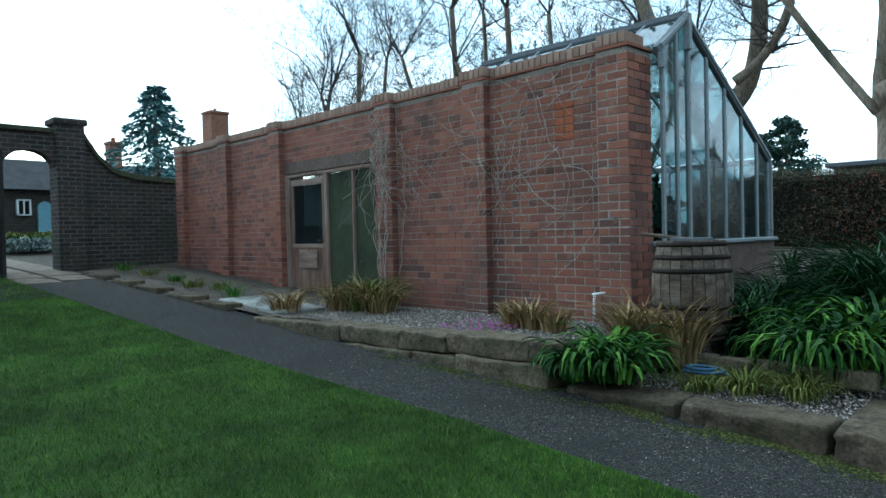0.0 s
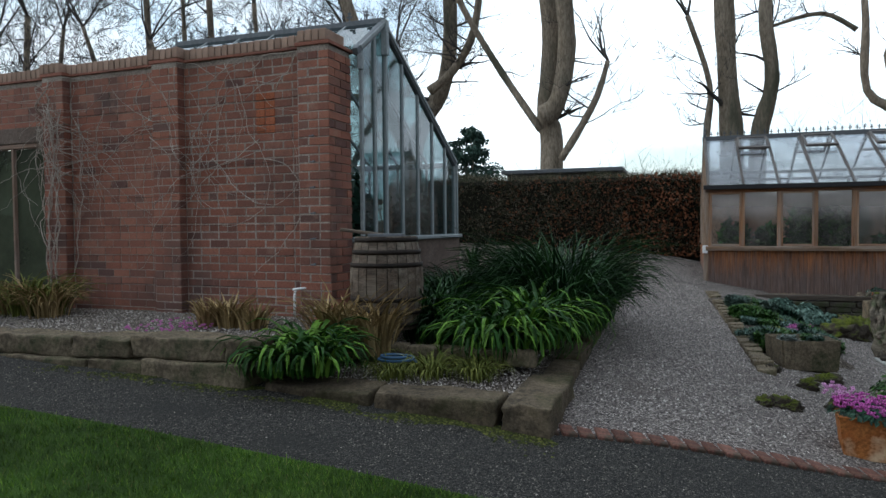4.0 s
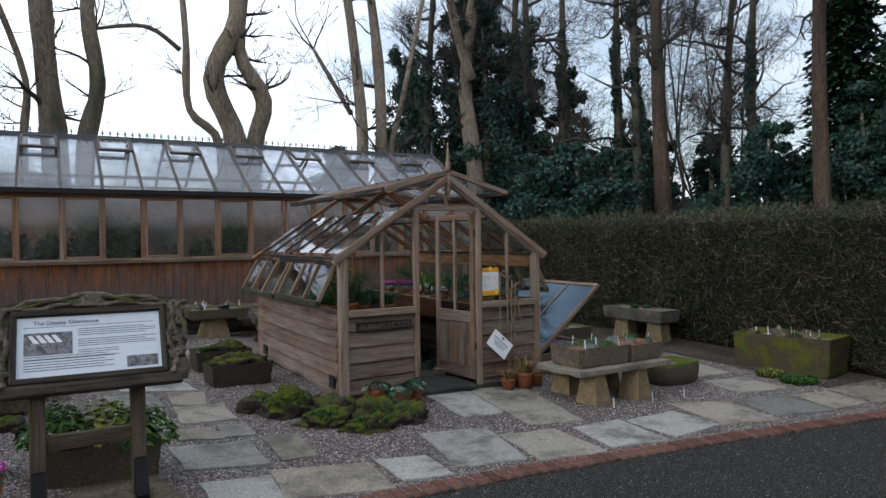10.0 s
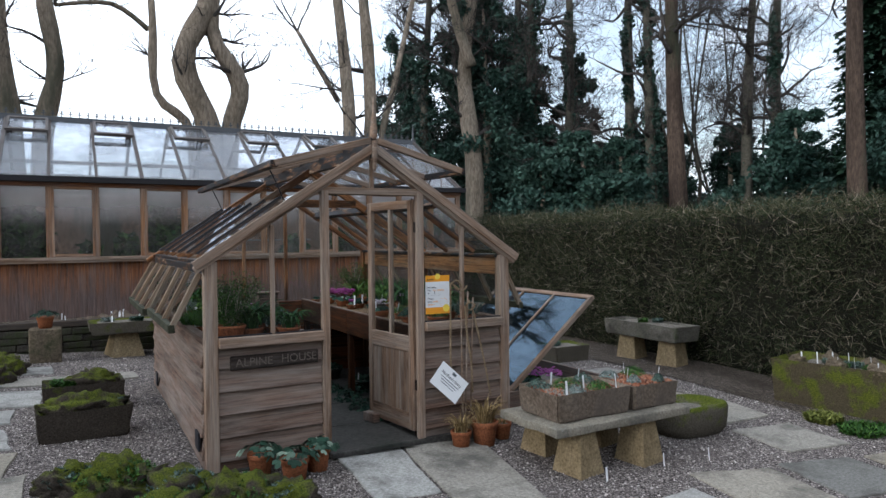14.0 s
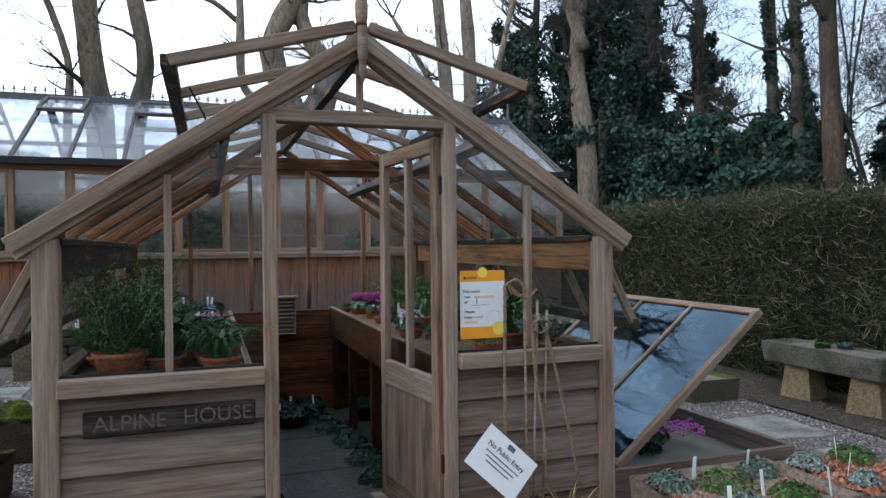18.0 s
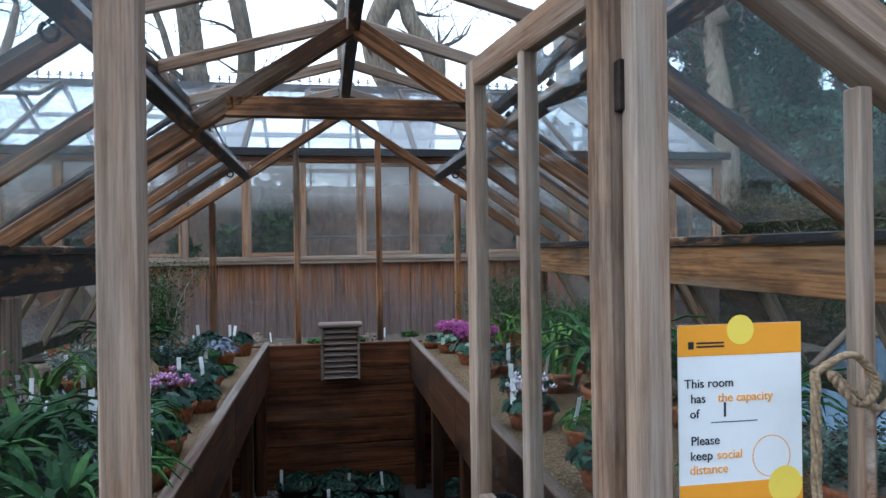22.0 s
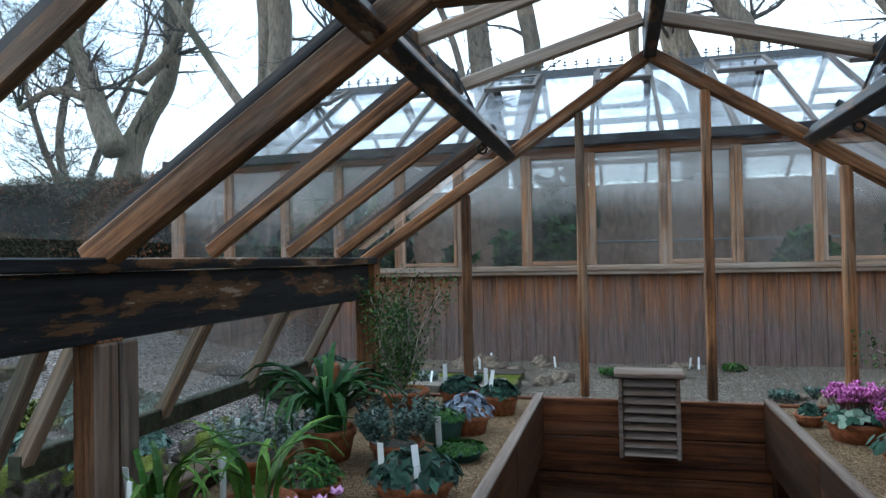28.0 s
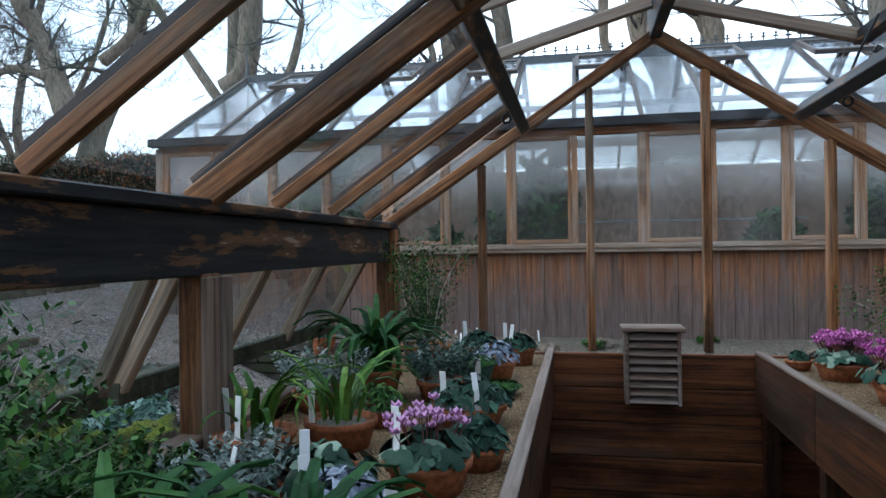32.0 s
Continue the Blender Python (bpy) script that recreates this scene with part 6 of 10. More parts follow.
def ivy_tree(x, y, h, r, lean, seed, label, sleeve=0.75, thick=0.28, bark=None):
    """A bare-crowned tree whose stem is sleeved in ivy."""
    rng, base = random.Random(seed), gz(x, y)
    t = thing("ivy_clad_tree", x, y, base, label, "tree", "ivy-clad trees of the wood")
    ln = smooth_line([Vector((x + lean * f + 0.35 * math.sin(3 * f + seed), y + 0.3 * math.sin(4 * f + seed), base + h * f)) for f in (0, 0.2, 0.4, 0.6, 0.8, 1.0)], 4)
    n = len(ln)
    part("trunk", Mb().tube(ln, [thick * (1 - 0.65 * i / n) for i in range(n)], 8), bark or IVYBARK, t, "brown furrowed trunk" if bark else "dark trunk", smooth=True)
    crown, ivy = Mb(), Mb()
    for k in range(9 if bark else 16):
        i = rng.randint(int(n * (0.5 if bark else 0.3)), n - 1)
        a = rng.uniform(0, 6.28)
        grow(crown, rng, ln[i], (math.cos(a), math.sin(a), rng.uniform(0.1, 0.9)), rng.uniform(1.6, 3.0), thick * 0.3, 3, 0.15, 0.5)
    part("crown", crown, BARKT, t, "bare winter twigs")
    if r > 0:
        for i, q in enumerate(ln[:int(n * sleeve)]):
            rr = r * rng.uniform(0.55, 1.25) * (1 - 0.4 * i / n)
            leaf_quads(ivy, rng, (q.x + rng.uniform(-0.25, 0.25), q.y, q.z), (rr, rr, h / n * 0.95), 320, 0.105, 0.35)
        part("ivy", ivy, EVERGREEN, t, "dark green ivy leaves")


BROWNBARK = rough_mat("furrowed_bark", (0.06, 0.043, 0.034), (0.14, 0.1, 0.075), None, 1.5, 16, 0.95, 1.0, 0.05, False, (1, 1, 0.25), 0.0, (0.06, 0.07, 0.045))
IV = "ivy-clad winter tree of the wood behind the hedge"
for i, (ex, ey, eh, er, el) in enumerate(((13.4, 22.6, 15, 1.3, 0.3), (15.2, 21.6, 17, 1.3, -0.4), (15.9, 19.6, 16, 1.0, 0.5), (17.1, 19.4, 17, 0.9, -0.3), (18.2, 18.6, 16, 0.45, 0.6), (20.6, 17.2, 16, 0.35, 0.4), (20.9, 16.0, 17, 0.6, -0.2), (23.6, 13.6, 15, 0.22, 0.8), (24.6, 12.6, 15, 0.45, -0.6))):
    ivy_tree(ex, ey, eh, er, el, 130 + i, IV)
ivy_tree(20.3, 13.9, 18, 0.0, -0.9, 150, "stout brown-barked tree of the wood behind the hedge", 0.0, 0.42, BROWNBARK)
ivy_tree(20.4, 7.0, 18, 0.0, -0.8, 151, "tall brown-barked tree before the conifer", 0.0, 0.32, BROWNBARK)
EL = "dark evergreen tree of the wood behind the hedge"
for i, (ex, ey, eh, ew) in enumerate(((10.5, 27, 7, 2.4), (13.5, 24, 11, 2.4), (15.5, 22.5, 15, 2.6), (17.5, 24, 17, 2.8), (14.5, 27, 13, 2.6), (18.5, 20.5, 5.5, 2.4), (21.5, 19.5, 6.5, 2.4), (24.5, 18.5, 7.0, 2.6), (27, 17, 7.5, 2.6), (25.5, 21.5, 7.5, 2.6), (29.5, 14.5, 5.5, 2.4), (31.5, 11.5, 6.0, 2.6), (33, 16, 6.5, 3), (24, 14.5, 4.0, 2.2), (27, 12.5, 4.2, 2.2), (17.0, 20.2, 11, 2.5), (15.2, 20.4, 14, 2.4), (13.5, 14.1, 5.3, 1.8), (14.6, 13.2, 5.6, 1.8), (15.5, 12.3, 5.4, 1.7), (17.4, 9.9, 3.3, 1.5), (21.4, 9.9, 6.6, 2.0), (22.9, 7.2, 7.5, 2.2))):
    evergreen(ex, ey, eh, ew, 50 + i, EL)
for i, (ex, ey, eh, ew) in enumerate(((19.4, 23.3, 12.5, 2.1), (21.6, 21.8, 11.5, 2.1), (24.0, 19.2, 8.5, 2.1))):
    evergreen(ex, ey, eh, ew, 180 + i, EL, 12000, 0.13)
for i, (ex, ey, eh, ew) in enumerate(((24.4, 8.6, 15, 2.6), (24.5, 5.9, 14, 3.2))):
    conifer(ex, ey, eh, ew, 70 + i, "tall dark conifer at the edge of the wood", None, 42000)
conifer(-32, 4.2, 6.1, 3.9, 80, "blue-green conifer beyond the arched wall", BLUECON, 8000)
evergreen(-19.9, 44, 8.0, 3.0, 81, "round dark evergreen far behind the hedge", 9000, 0.16)
for i, (tx, ty, h) in enumerate(((18.5, 23, 15), (24.5, 17.5, 14), (29.5, 17, 15), (31, 21, 17))):
    bare_tree(tx, ty, [(0.13, [(0, 0), (0.3, 4), (-0.4, 8), (0.5, h)]), (0.09, [(0.1, 4), (1.0, 7), (1.3, h - 2)]), (0.09, [(0, 3), (-1.2, 6.5), (-1.8, h - 3)])], 90 + i, "slender bare tree of the wood with ivy", 8, 3, 3.0, 0.15, 0.7, IVYBARK)


def far_bushes():
    rng = random.Random(21)
    for i, (x, y, h) in enumerate(((-14, 40, 3.4), (-10.5, 42, 4.0), (-6, 44, 4.2), (-2, 40, 4.4), (5, 44, 7), (9, 46, 8), (-26, 36, 4), (-33, 38, 5))):
        t = thing("far_shrub", x, y, gz(x, y), "grey leafless shrub in the distance", "shrub", "far shrubs")
        mb = Mb()
        for k in range(26):
            grow(mb, rng, (x + rng.uniform(-1.5, 1.5), y + rng.uniform(-1, 1), gz(x, y)), (rng.uniform(-0.6, 0.6), rng.uniform(-0.6, 0.6), 1), h * rng.uniform(0.6, 1), 0.04, 2)
        part("twigs", mb, BARKT, t)


far_bushes()
low = thing("far_outbuilding", -7.6, 16, 0.9, "low dark flat-roofed building behind the beech hedge", "building")
part("wall", Mb().box(-10.0, 15.2, 0.8, -6.3, 17.2, 3.5), ARCHBRICK, low)
part("roof", Mb().box(-10.2, 15.0, 3.5, -6.1, 17.4, 3.64, 0.02), LEAD, low, "grey flat roof")


# ---- garden and house beyond the arch ----
def house_beyond():
    h = thing("cottage", -34, -3, 1.5, "low brick cottage with slate roof and pale blue door", "house")
    part("wall", Mb().box(-38, -16, 1.0, -33.6, 11, 3.9), ARCHBRICK, h)
    part("roof", Mb().prism([(-33.2, 3.8), (-36, 5.2), (-38.4, 3.8)], -16.4, 11.4), DARKROOF, h, "dark slate roof")
    w = part("window", Mb().box(-33.62, -0.42, 2.87, -33.52, -0.02, 3.4), DARKGLASS, h)
    for a, b, c, d in ((-0.46, 2.83, -0.4, 3.44), (-0.04, 2.83, 0.02, 3.44), (-0.24, 2.83, -0.2, 3.44), (-0.46, 2.83, 0.02, 2.88), (-0.46, 3.39, 0.02, 3.44)):
        part("window_frame", Mb().box(-33.6, a, b, -33.46, c, d), WHITE, w)
    part("door", Mb().prism([(0.25, 1.0), (0.75, 1.0), (0.75, 3.2), (0.63, 3.34), (0.5, 3.38), (0.37, 3.34), (0.25, 3.2)], -33.62, -33.5, "x"), BLUEDOOR, h, "pale blue arched door")
    for x, y, z, s in ((-36, 9.0, 8.0, 0.46), (-36, 4.05, 6.1, 0.26)):
        c = part("chimney", Mb().box(x - s, y - s, 4.6, x + s, y + s, z), CHIMBRICK, h, "square orange brick chimney stack")
        part("cap", Mb().box(x - s - 0.05, y - s - 0.05, z, x + s + 0.05, y + s + 0.05, z + 0.12, 0.01), CHIMBRICK, c)
        part("pot", Mb().lathe([(0.09, 0), (0.08, 0.2)], 10, pose(x, y, z + 0.12)), TERRA, c)


CHIMBRICK = rough_mat("pale_chimney_brick", (0.3, 0.14, 0.09), (0.38, 0.2, 0.14), None, 5, 40, 0.85, 0.3, 0.003, True)
DARKROOF = rough_mat("slate", (0.03, 0.03, 0.032), (0.06, 0.058, 0.06), None, 2, 20, 0.7, 0.3, 0.01)
BLUEDOOR = plain("blue_paint", (0.25, 0.42, 0.5), 0.5)
house_beyond()

# ---- inside the alpine house: benches and plants ----
def bench(name, x0, x1, inner, s):
    b = thing(name, (x0 + x1) / 2, 1.6, 0.0, "sand-topped cedar staging bench with a tall front board", "bench", "staging benches")
    part("sand_bed", Mb().box(x0, 0.08, 0.66, x1, 3.17, 0.745), SAND, b, "damp golden grit")
    ys = (0.06, 0.85, 1.65, 2.42, 3.18)
    for a, c in zip(ys, ys[1:]):
        bar("front_board", (inner, a, 0.645), (inner, c, 0.645), 0.028, 0.24, BENCHW, b, bevel=0.004)
    for y in (0.1, 0.85, 1.65, 2.42, 3.12):
        bar("leg", (inner - s * 0.035, y, -0.145), (inner - s * 0.035, y, 0.62), 0.06, 0.06, BENCHW, b, up=(0, 1, 0))
    bar("top_strip", (inner, 0.06, 0.77), (inner, 3.18, 0.77), 0.034, 0.012, BOARD, b, bevel=0.003)
    return b


bench("staging_bench", -0.06, 0.655, 0.67, 1)
bench("staging_bench", 1.565, 2.35, 1.55, -1)


def louvre():
    v = thing("louvre_vent", 1.107, 3.12, 0.5, "grey weathered slatted vent box on the back wall", "vent")
    part("box_top", Mb().box(0.975, 3.05, 0.865, 1.24, 3.2, 0.885, 0.004), BOARD, v)
    for x in (0.99, 1.206):
        part("side_panel", Mb().box(x, 3.07, 0.55, x + 0.016, 3.19, 0.865, 0.003), BOARD, v)
    for i in range(9):
        part("slat", Mb().box(-0.1, -0.022, -0.003, 0.1, 0.022, 0.003, 0.001), BOARD, v, m=pose(1.108, 3.09, 0.57 + 0.034 * i, 35))
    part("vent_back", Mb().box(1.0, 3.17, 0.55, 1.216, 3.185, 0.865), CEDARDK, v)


louvre()



def leaf_mat(name, a, b, rough=0.45, trans=0.25):
    """Leaves, each its own shade, with fine mottling."""
    m, n, l, p = shader(name, rough)
    geo = n.new("ShaderNodeNewGeometry")
    col = ramp(n, l, geo.outputs["Random Per Island"], (0.0, tuple(v * 0.55 for v in a)), (0.5, a), (0.85, b), (1.0, tuple(v * 1.35 for v in b)))
    fine = noise_tex(n, l, geo.outputs["Position"], 60, 4, 0.7)
    l.new(blend(n, l, 0.5, col, ramp(n, l, fine, (0.35, (0.5, 0.5, 0.5)), (0.65, (1.1, 1.1, 1.1))), "MULTIPLY"), p.inputs["Base Color"])
    p.inputs["Specular IOR Level"].default_value = 0.12
    return m


STRAPG = leaf_mat("strap_leaf", (0.06, 0.14, 0.022), (0.16, 0.27, 0.05))
DARKG = leaf_mat("dark_leaf", (0.018, 0.045, 0.03), (0.04, 0.085, 0.055))
SILVERG = leaf_mat("silver_leaf", (0.17, 0.21, 0.19), (0.3, 0.34, 0.32), 0.8)
GREYG = leaf_mat("grey_green_leaf", (0.07, 0.11, 0.09), (0.14, 0.19, 0.16), 0.7)
MIDG = leaf_mat("fresh_leaf", (0.028, 0.08, 0.014), (0.085, 0.17, 0.035))
BLUEG = leaf_mat("blue_grey_leaf", (0.2, 0.23, 0.3), (0.34, 0.37, 0.45), 0.8)
DRYG = leaf_mat("dry_leaf", (0.26, 0.18, 0.08), (0.46, 0.34, 0.17), 0.85)
PALEG = leaf_mat("yellow_green_leaf", (0.12, 0.14, 0.03), (0.22, 0.23, 0.06), 0.7)
PINK = plain("pink_petal", (0.62, 0.2, 0.5), 0.6, s=60)
MAGENTA = plain("magenta_petal", (0.54, 0.13, 0.44), 0.6, s=60)
LILAC = plain("lilac_petal", (0.66, 0.36, 0.6), 0.6, s=60)
PALEW = plain("white_petal", (0.75, 0.68, 0.75), 0.6, s=60)
CYCLEAF = leaf_mat("cyclamen_leaf", (0.03, 0.07, 0.045), (0.2, 0.26, 0.2), 0.5)


def strap(mb, rng, base, a, length, width, droop, up=1.0):
    """One arching strap leaf, folded along its middle."""
    n = 6
    d = Vector((math.cos(a), math.sin(a), 0))
    s = Vector((-math.sin(a), math.cos(a), 0))
    p, ang = Vector(base), math.radians(65 + 22 * up * rng.uniform(0.3, 1))
    vs = []
    for i in range(n + 1):
        f = i / n
        w = width * (1 - f ** 2.2) * (0.55 + 0.45 * min(1, f * 4)) + 0.0008
        k = Vector((0, 0, width * 0.25))
        vs += [tuple(p - s * w + k), tuple(p - k * 0.4), tuple(p + s * w + k)]
        p = p + (d * math.cos(ang) + Vector((0, 0, 1)) * math.sin(ang)) * length / n
        ang -= math.radians(droop / n * (0.5 + f))
    fs = []
    for i in range(n):
        for q in (0, 1):
            fs.append((3 * i + q, 3 * i + q + 1, 3 * i + q + 4, 3 * i + q + 3))
    mb.add(vs, fs)


def strap_plant(rng, n, length, width, droop, r=0.04):
    mb = Mb()
    for k in range(n):
        a = rng.uniform(0, 2 * math.pi)
        strap(mb, rng, (r * rng.uniform(0, 1) * math.cos(a), r * rng.uniform(0, 1) * math.sin(a), 0), a + rng.uniform(-0.4, 0.4), length * rng.uniform(0.6, 1.1), width * rng.uniform(0.7, 1.1), droop * rng.uniform(0.6, 1.3))
    return mb


def heart_leaf(mb, p, nrm, size, turn):
    nrm = Vector(nrm).normalized()
    a = nrm.cross(Vector((math.cos(turn), math.sin(turn), 0.3))).normalized()
    b = nrm.cross(a)
    out = [(0, -0.15), (0.38, -0.52), (0.85, -0.3), (0.9, 0.25), (0.5, 0.75), (0, 1.0), (-0.5, 0.75), (-0.9, 0.25), (-0.85, -0.3), (-0.38, -0.52)]
    vs = [tuple(Vector(p) + nrm * size * 0.12)] + [tuple(Vector(p) + a * u * size + b * v * size) for u, v in out]
    mb.add(vs, [(0, i + 1, (i + 1) % 10 + 1) for i in range(10)])


def mound_leaves(rng, r, h, n, size, heart=False):
    mb = Mb()
    for k in range(n):
        a, q = rng.uniform(0, 2 * math.pi), math.sqrt(rng.random())
        x, y = r * q * math.cos(a), r * q * math.sin(a)
        z = h * (1 - 0.75 * q * q) * rng.uniform(0.55, 1.0)
        nr = Vector((x / r * 0.9 + rng.uniform(-0.4, 0.4), y / r * 0.9 + rng.uniform(-0.4, 0.4), 0.8))
        if heart:
            heart_leaf(mb, (x, y, z), nr, size * rng.uniform(0.6, 1.15), a)
        else:
            nr.normalize()
            t = nr.cross(Vector((rng.uniform(-1, 1), rng.uniform(-1, 1), 0.2))).normalized()
            u = nr.cross(t)
            s = size * rng.uniform(0.6, 1.2)
            mb.add([tuple(Vector((x, y, z)) - t * s), tuple(Vector((x, y, z)) + u * s * 0.5 + nr * s * 0.2), tuple(Vector((x, y, z)) + t * s), tuple(Vector((x, y, z)) - u * s * 0.5 + nr * s * 0.2)], [(0, 1, 2, 3)])
    return mb


def flowers(rng, r, z0, z1, n, size):
    """Nodding cyclamen flowers with swept-back petals on thin stalks."""
    mb, st = Mb(), Mb()
    for k in range(n):
        a, q = rng.uniform(0, 2 * math.pi), math.sqrt(rng.random())
        x, y, z = r * q * math.cos(a), r * q * math.sin(a), rng.uniform(z0, z1)
        st.tube([(x * 0.5, y * 0.5, 0.0), (x * 0.9, y * 0.9, z * 0.8), (x, y, z)], 0.0015, 3, cap=False)
        for j in range(5):
            b = 2 * math.pi * j / 5 + a
            o = Vector((math.cos(b), math.sin(b), 0))
            w = Vector((-math.sin(b), math.cos(b), 0)) * size * 0.5
            p = Vector((x, y, z))
            mb.add([tuple(p), tuple(p + o * size * 0.5 + w + Vector((0, 0, size * 0.3))), tuple(p + o * size * 0.75 + Vector((0, 0, size * 0.85))), tuple(p + o * size * 0.5 - w + Vector((0, 0, size * 0.3)))], [(0, 1, 2, 3)])
    return mb, st


def spiky_stems(rng, r, h, n, leaf, per=9):
    mb = Mb()
    for k in range(n):
        a, q = rng.uniform(0, 2 * math.pi), math.sqrt(rng.random())
        p = Vector((r * q * math.cos(a) * 0.6, r * q * math.sin(a) * 0.6, 0))
        d = Vector((math.cos(a) * q * 0.7, math.sin(a) * q * 0.7, 1)).normalized()
        l = h * rng.uniform(0.6, 1.1)
        for i in range(per):
            c = p + d * l * (0.25 + 0.75 * i / per)
            b = rng.uniform(0, 6.28)
            o = (Vector((math.cos(b), math.sin(b), 0.6))).normalized()
            s = o.cross(d).normalized() * leaf * 0.3
            mb.add([tuple(c - s), tuple(c + s), tuple(c + o * leaf)], [(0, 1, 2)])
            mb.add([tuple(c), tuple(c - o * leaf * 0.6 + s), tuple(c - o * leaf * 0.8 + d * leaf * 0.5)], [(0, 1, 2)])
    return mb


def airy_shrub(rng, r, h, n):
    wood, lv = Mb(), Mb()
    for k in range(n):
        a = rng.uniform(0, 6.28)
        pts = [Vector((0, 0, 0))]
        d = Vector((math.cos(a) * 0.5, math.sin(a) * 0.5, 1)).normalized()
        for i in range(6):
            d = (d + Vector((rng.uniform(-0.35, 0.35), rng.uniform(-0.35, 0.35), rng.uniform(-0.15, 0.2)))).normalized()
            pts.append(pts[-1] + d * h / 6 * rng.uniform(0.7, 1.1))
            for j in range(64):
                c = pts[-1] + Vector((rng.uniform(-1, 1), rng.uniform(-1, 1), rng.uniform(-1, 1))) * r * 0.3
                o = Vector((rng.uniform(-1, 1), rng.uniform(-1, 1), rng.uniform(-1, 1))).normalized() * 0.008
                u = o.cross(Vector((0.3, 0.2, 0.9))).normalized() * 0.0045
                lv.add([tuple(c - o), tuple(c + u), tuple(c + o), tuple(c - u)], [(0, 1, 2, 3)])
        wood.tube(pts, [0.004 * (1 - 0.8 * i / 6) for i in range(7)], 4, cap=False)
    return wood, lv


COMPOST = rough_mat("gritty_compost", (0.09, 0.075, 0.06), (0.17, 0.15, 0.12), (0.25, 0.23, 0.2), 8, 160, 0.95, 0.8, 0.004, False)
TAGS = []


def pot_parts(t, x, y, z, r, h, mat=None):
    m = pose(x, y, z)
    part("pot", Mb().lathe([(r * 0.76, 0), (r * 0.93, h * 0.72), (r * 0.94, h * 0.74), (r, h * 0.75), (r * 1.02, h * 0.98), (r * 0.98, h), (r * 0.9, h * 0.99), (r * 0.88, h * 0.86)], 24, m), mat or TERRA, t, smooth=True)
    part("compost", Mb().lathe([(r * 0.9, h * 0.84), (r * 0.5, h * 0.88), (0.0, h * 0.9)], 20, m), COMPOST, t, "gritty compost", smooth=True)


def plant_tag(x, y, z, tilt, turn):
    m = pose(x, y, z, 0, tilt, turn)
    if not TAGS:
        TAGS.append(solid("plant_label", Mb().box(-0.0011, -0.009, -0.02, 0.0011, 0.009, 0.105, 0.0008), WHITE, "white plastic plant label stuck in the compost", "label", "", "plant labels", m=m))
    else:
        copy_thing(TAGS[0], m)


def potted(kind, x, y, r, h, seed, label, size=1.0, z=0.745, tags=1, pot=None):
    rng = random.Random(seed)
    if z == 0.745:
        r, h = r * 0.9, h * 0.8
    t = thing("potted_plant", x, y, z, label, "plant", "pot plants")
    pot_parts(t, x, y, z, r, h, pot)
    top = pose(x, y, z + h * 0.88)
    if kind == "strap":
        part("foliage", strap_plant(rng, int(19 * size) + 2, 0.31 * size, 0.0105 * size, 200, r * 0.6), STRAPG, t, "arching strap leaves", m=top)
    elif kind == "bigstrap":
        part("foliage", strap_plant(rng, 52, 0.36 * size, 0.018 * size, 200, r * 0.7), STRAPD, t, "broad dark strap leaves", m=top)
    elif kind in ("cyc_pink", "cyc_magenta", "cyc_white", "cyc_lilac", "cyc_leaf"):
        part("foliage", mound_leaves(rng, r * 1.15 * size, 0.06 * size, 46 if kind in ("cyc_lilac", "cyc_leaf") else 70, 0.036 if kind in ("cyc_lilac", "cyc_leaf") else 0.027, True), CYCLEAF if kind != "cyc_white" else DARKG, t, "marbled heart-shaped leaves", m=top)
        if kind != "cyc_leaf":
            col = {"cyc_pink": PINK, "cyc_magenta": MAGENTA, "cyc_white": PALEW, "cyc_lilac": LILAC}[kind]
            few = kind in ("cyc_lilac", "cyc_white")
            f, st = flowers(rng, r * 0.95 * size, 0.06 * size, (0.115 if few else 0.105) * size, int((30 if few else 105) * size), 0.018 if few else 0.0165)
            part("flower_mass", f, col, t, "swept-back cyclamen petals", m=top, kind="stuff")
            part("stalk_tuft", st, STALK, t, m=top, kind="stuff")
    elif kind == "dark":
        part("foliage", mound_leaves(rng, r * 1.1 * size, 0.075 * size, 170, 0.026), DARKG, t, "dark glossy leaves", m=top)
    elif kind == "silver":
        part("foliage", spiky_stems(rng, r * 1.5, 0.13 * size, 110, 0.017, 10), SILVERG, t, "silvery upright shoots", m=top)
    elif kind == "grey":
        part("foliage", spiky_stems(rng, r * 1.5, 0.15 * size, 90, 0.018, 12), GREYG, t, "grey-green leafy shoots", m=top)
    elif kind == "blue":
        part("foliage", mound_leaves(rng, r * 1.2, 0.08 * size, 170, 0.022), BLUEG, t, "blue-grey felted leaves", m=top)
    elif kind == "green":
        part("foliage", mound_leaves(rng, r * 1.1, 0.09 * size, 420, 0.012), MIDG, t, "tight green mound", m=top)
    elif kind == "airy":
        w, lv = airy_shrub(rng, 0.2, 0.5 * size, 15)
        part("wiry_branch", w, VINE, t, "thin wiry stems", m=top)
        part("foliage", lv, MIDG, t, "tiny leaves", m=top)
    elif kind == "feather":
        part("foliage", spiky_stems(rng, r * 2.2, 0.2 * size, 200, 0.011, 44), MIDG, t, "feathery green shoots", m=top)
    elif kind == "dry":
        part("foliage", strap_plant(rng, 90 if size > 0.5 else 20, 0.24 * size, 0.005, 120, r * 0.8), DRYG, t, "dry straw-coloured leaves", m=top)
    for k in range(tags):
        a = rng.uniform(2.6, 5.2)
        plant_tag(x + r * 0.8 * math.cos(a), y + r * 0.8 * math.sin(a), z + h * 0.88, rng.uniform(-16, 16), rng.uniform(50, 130))
    return t


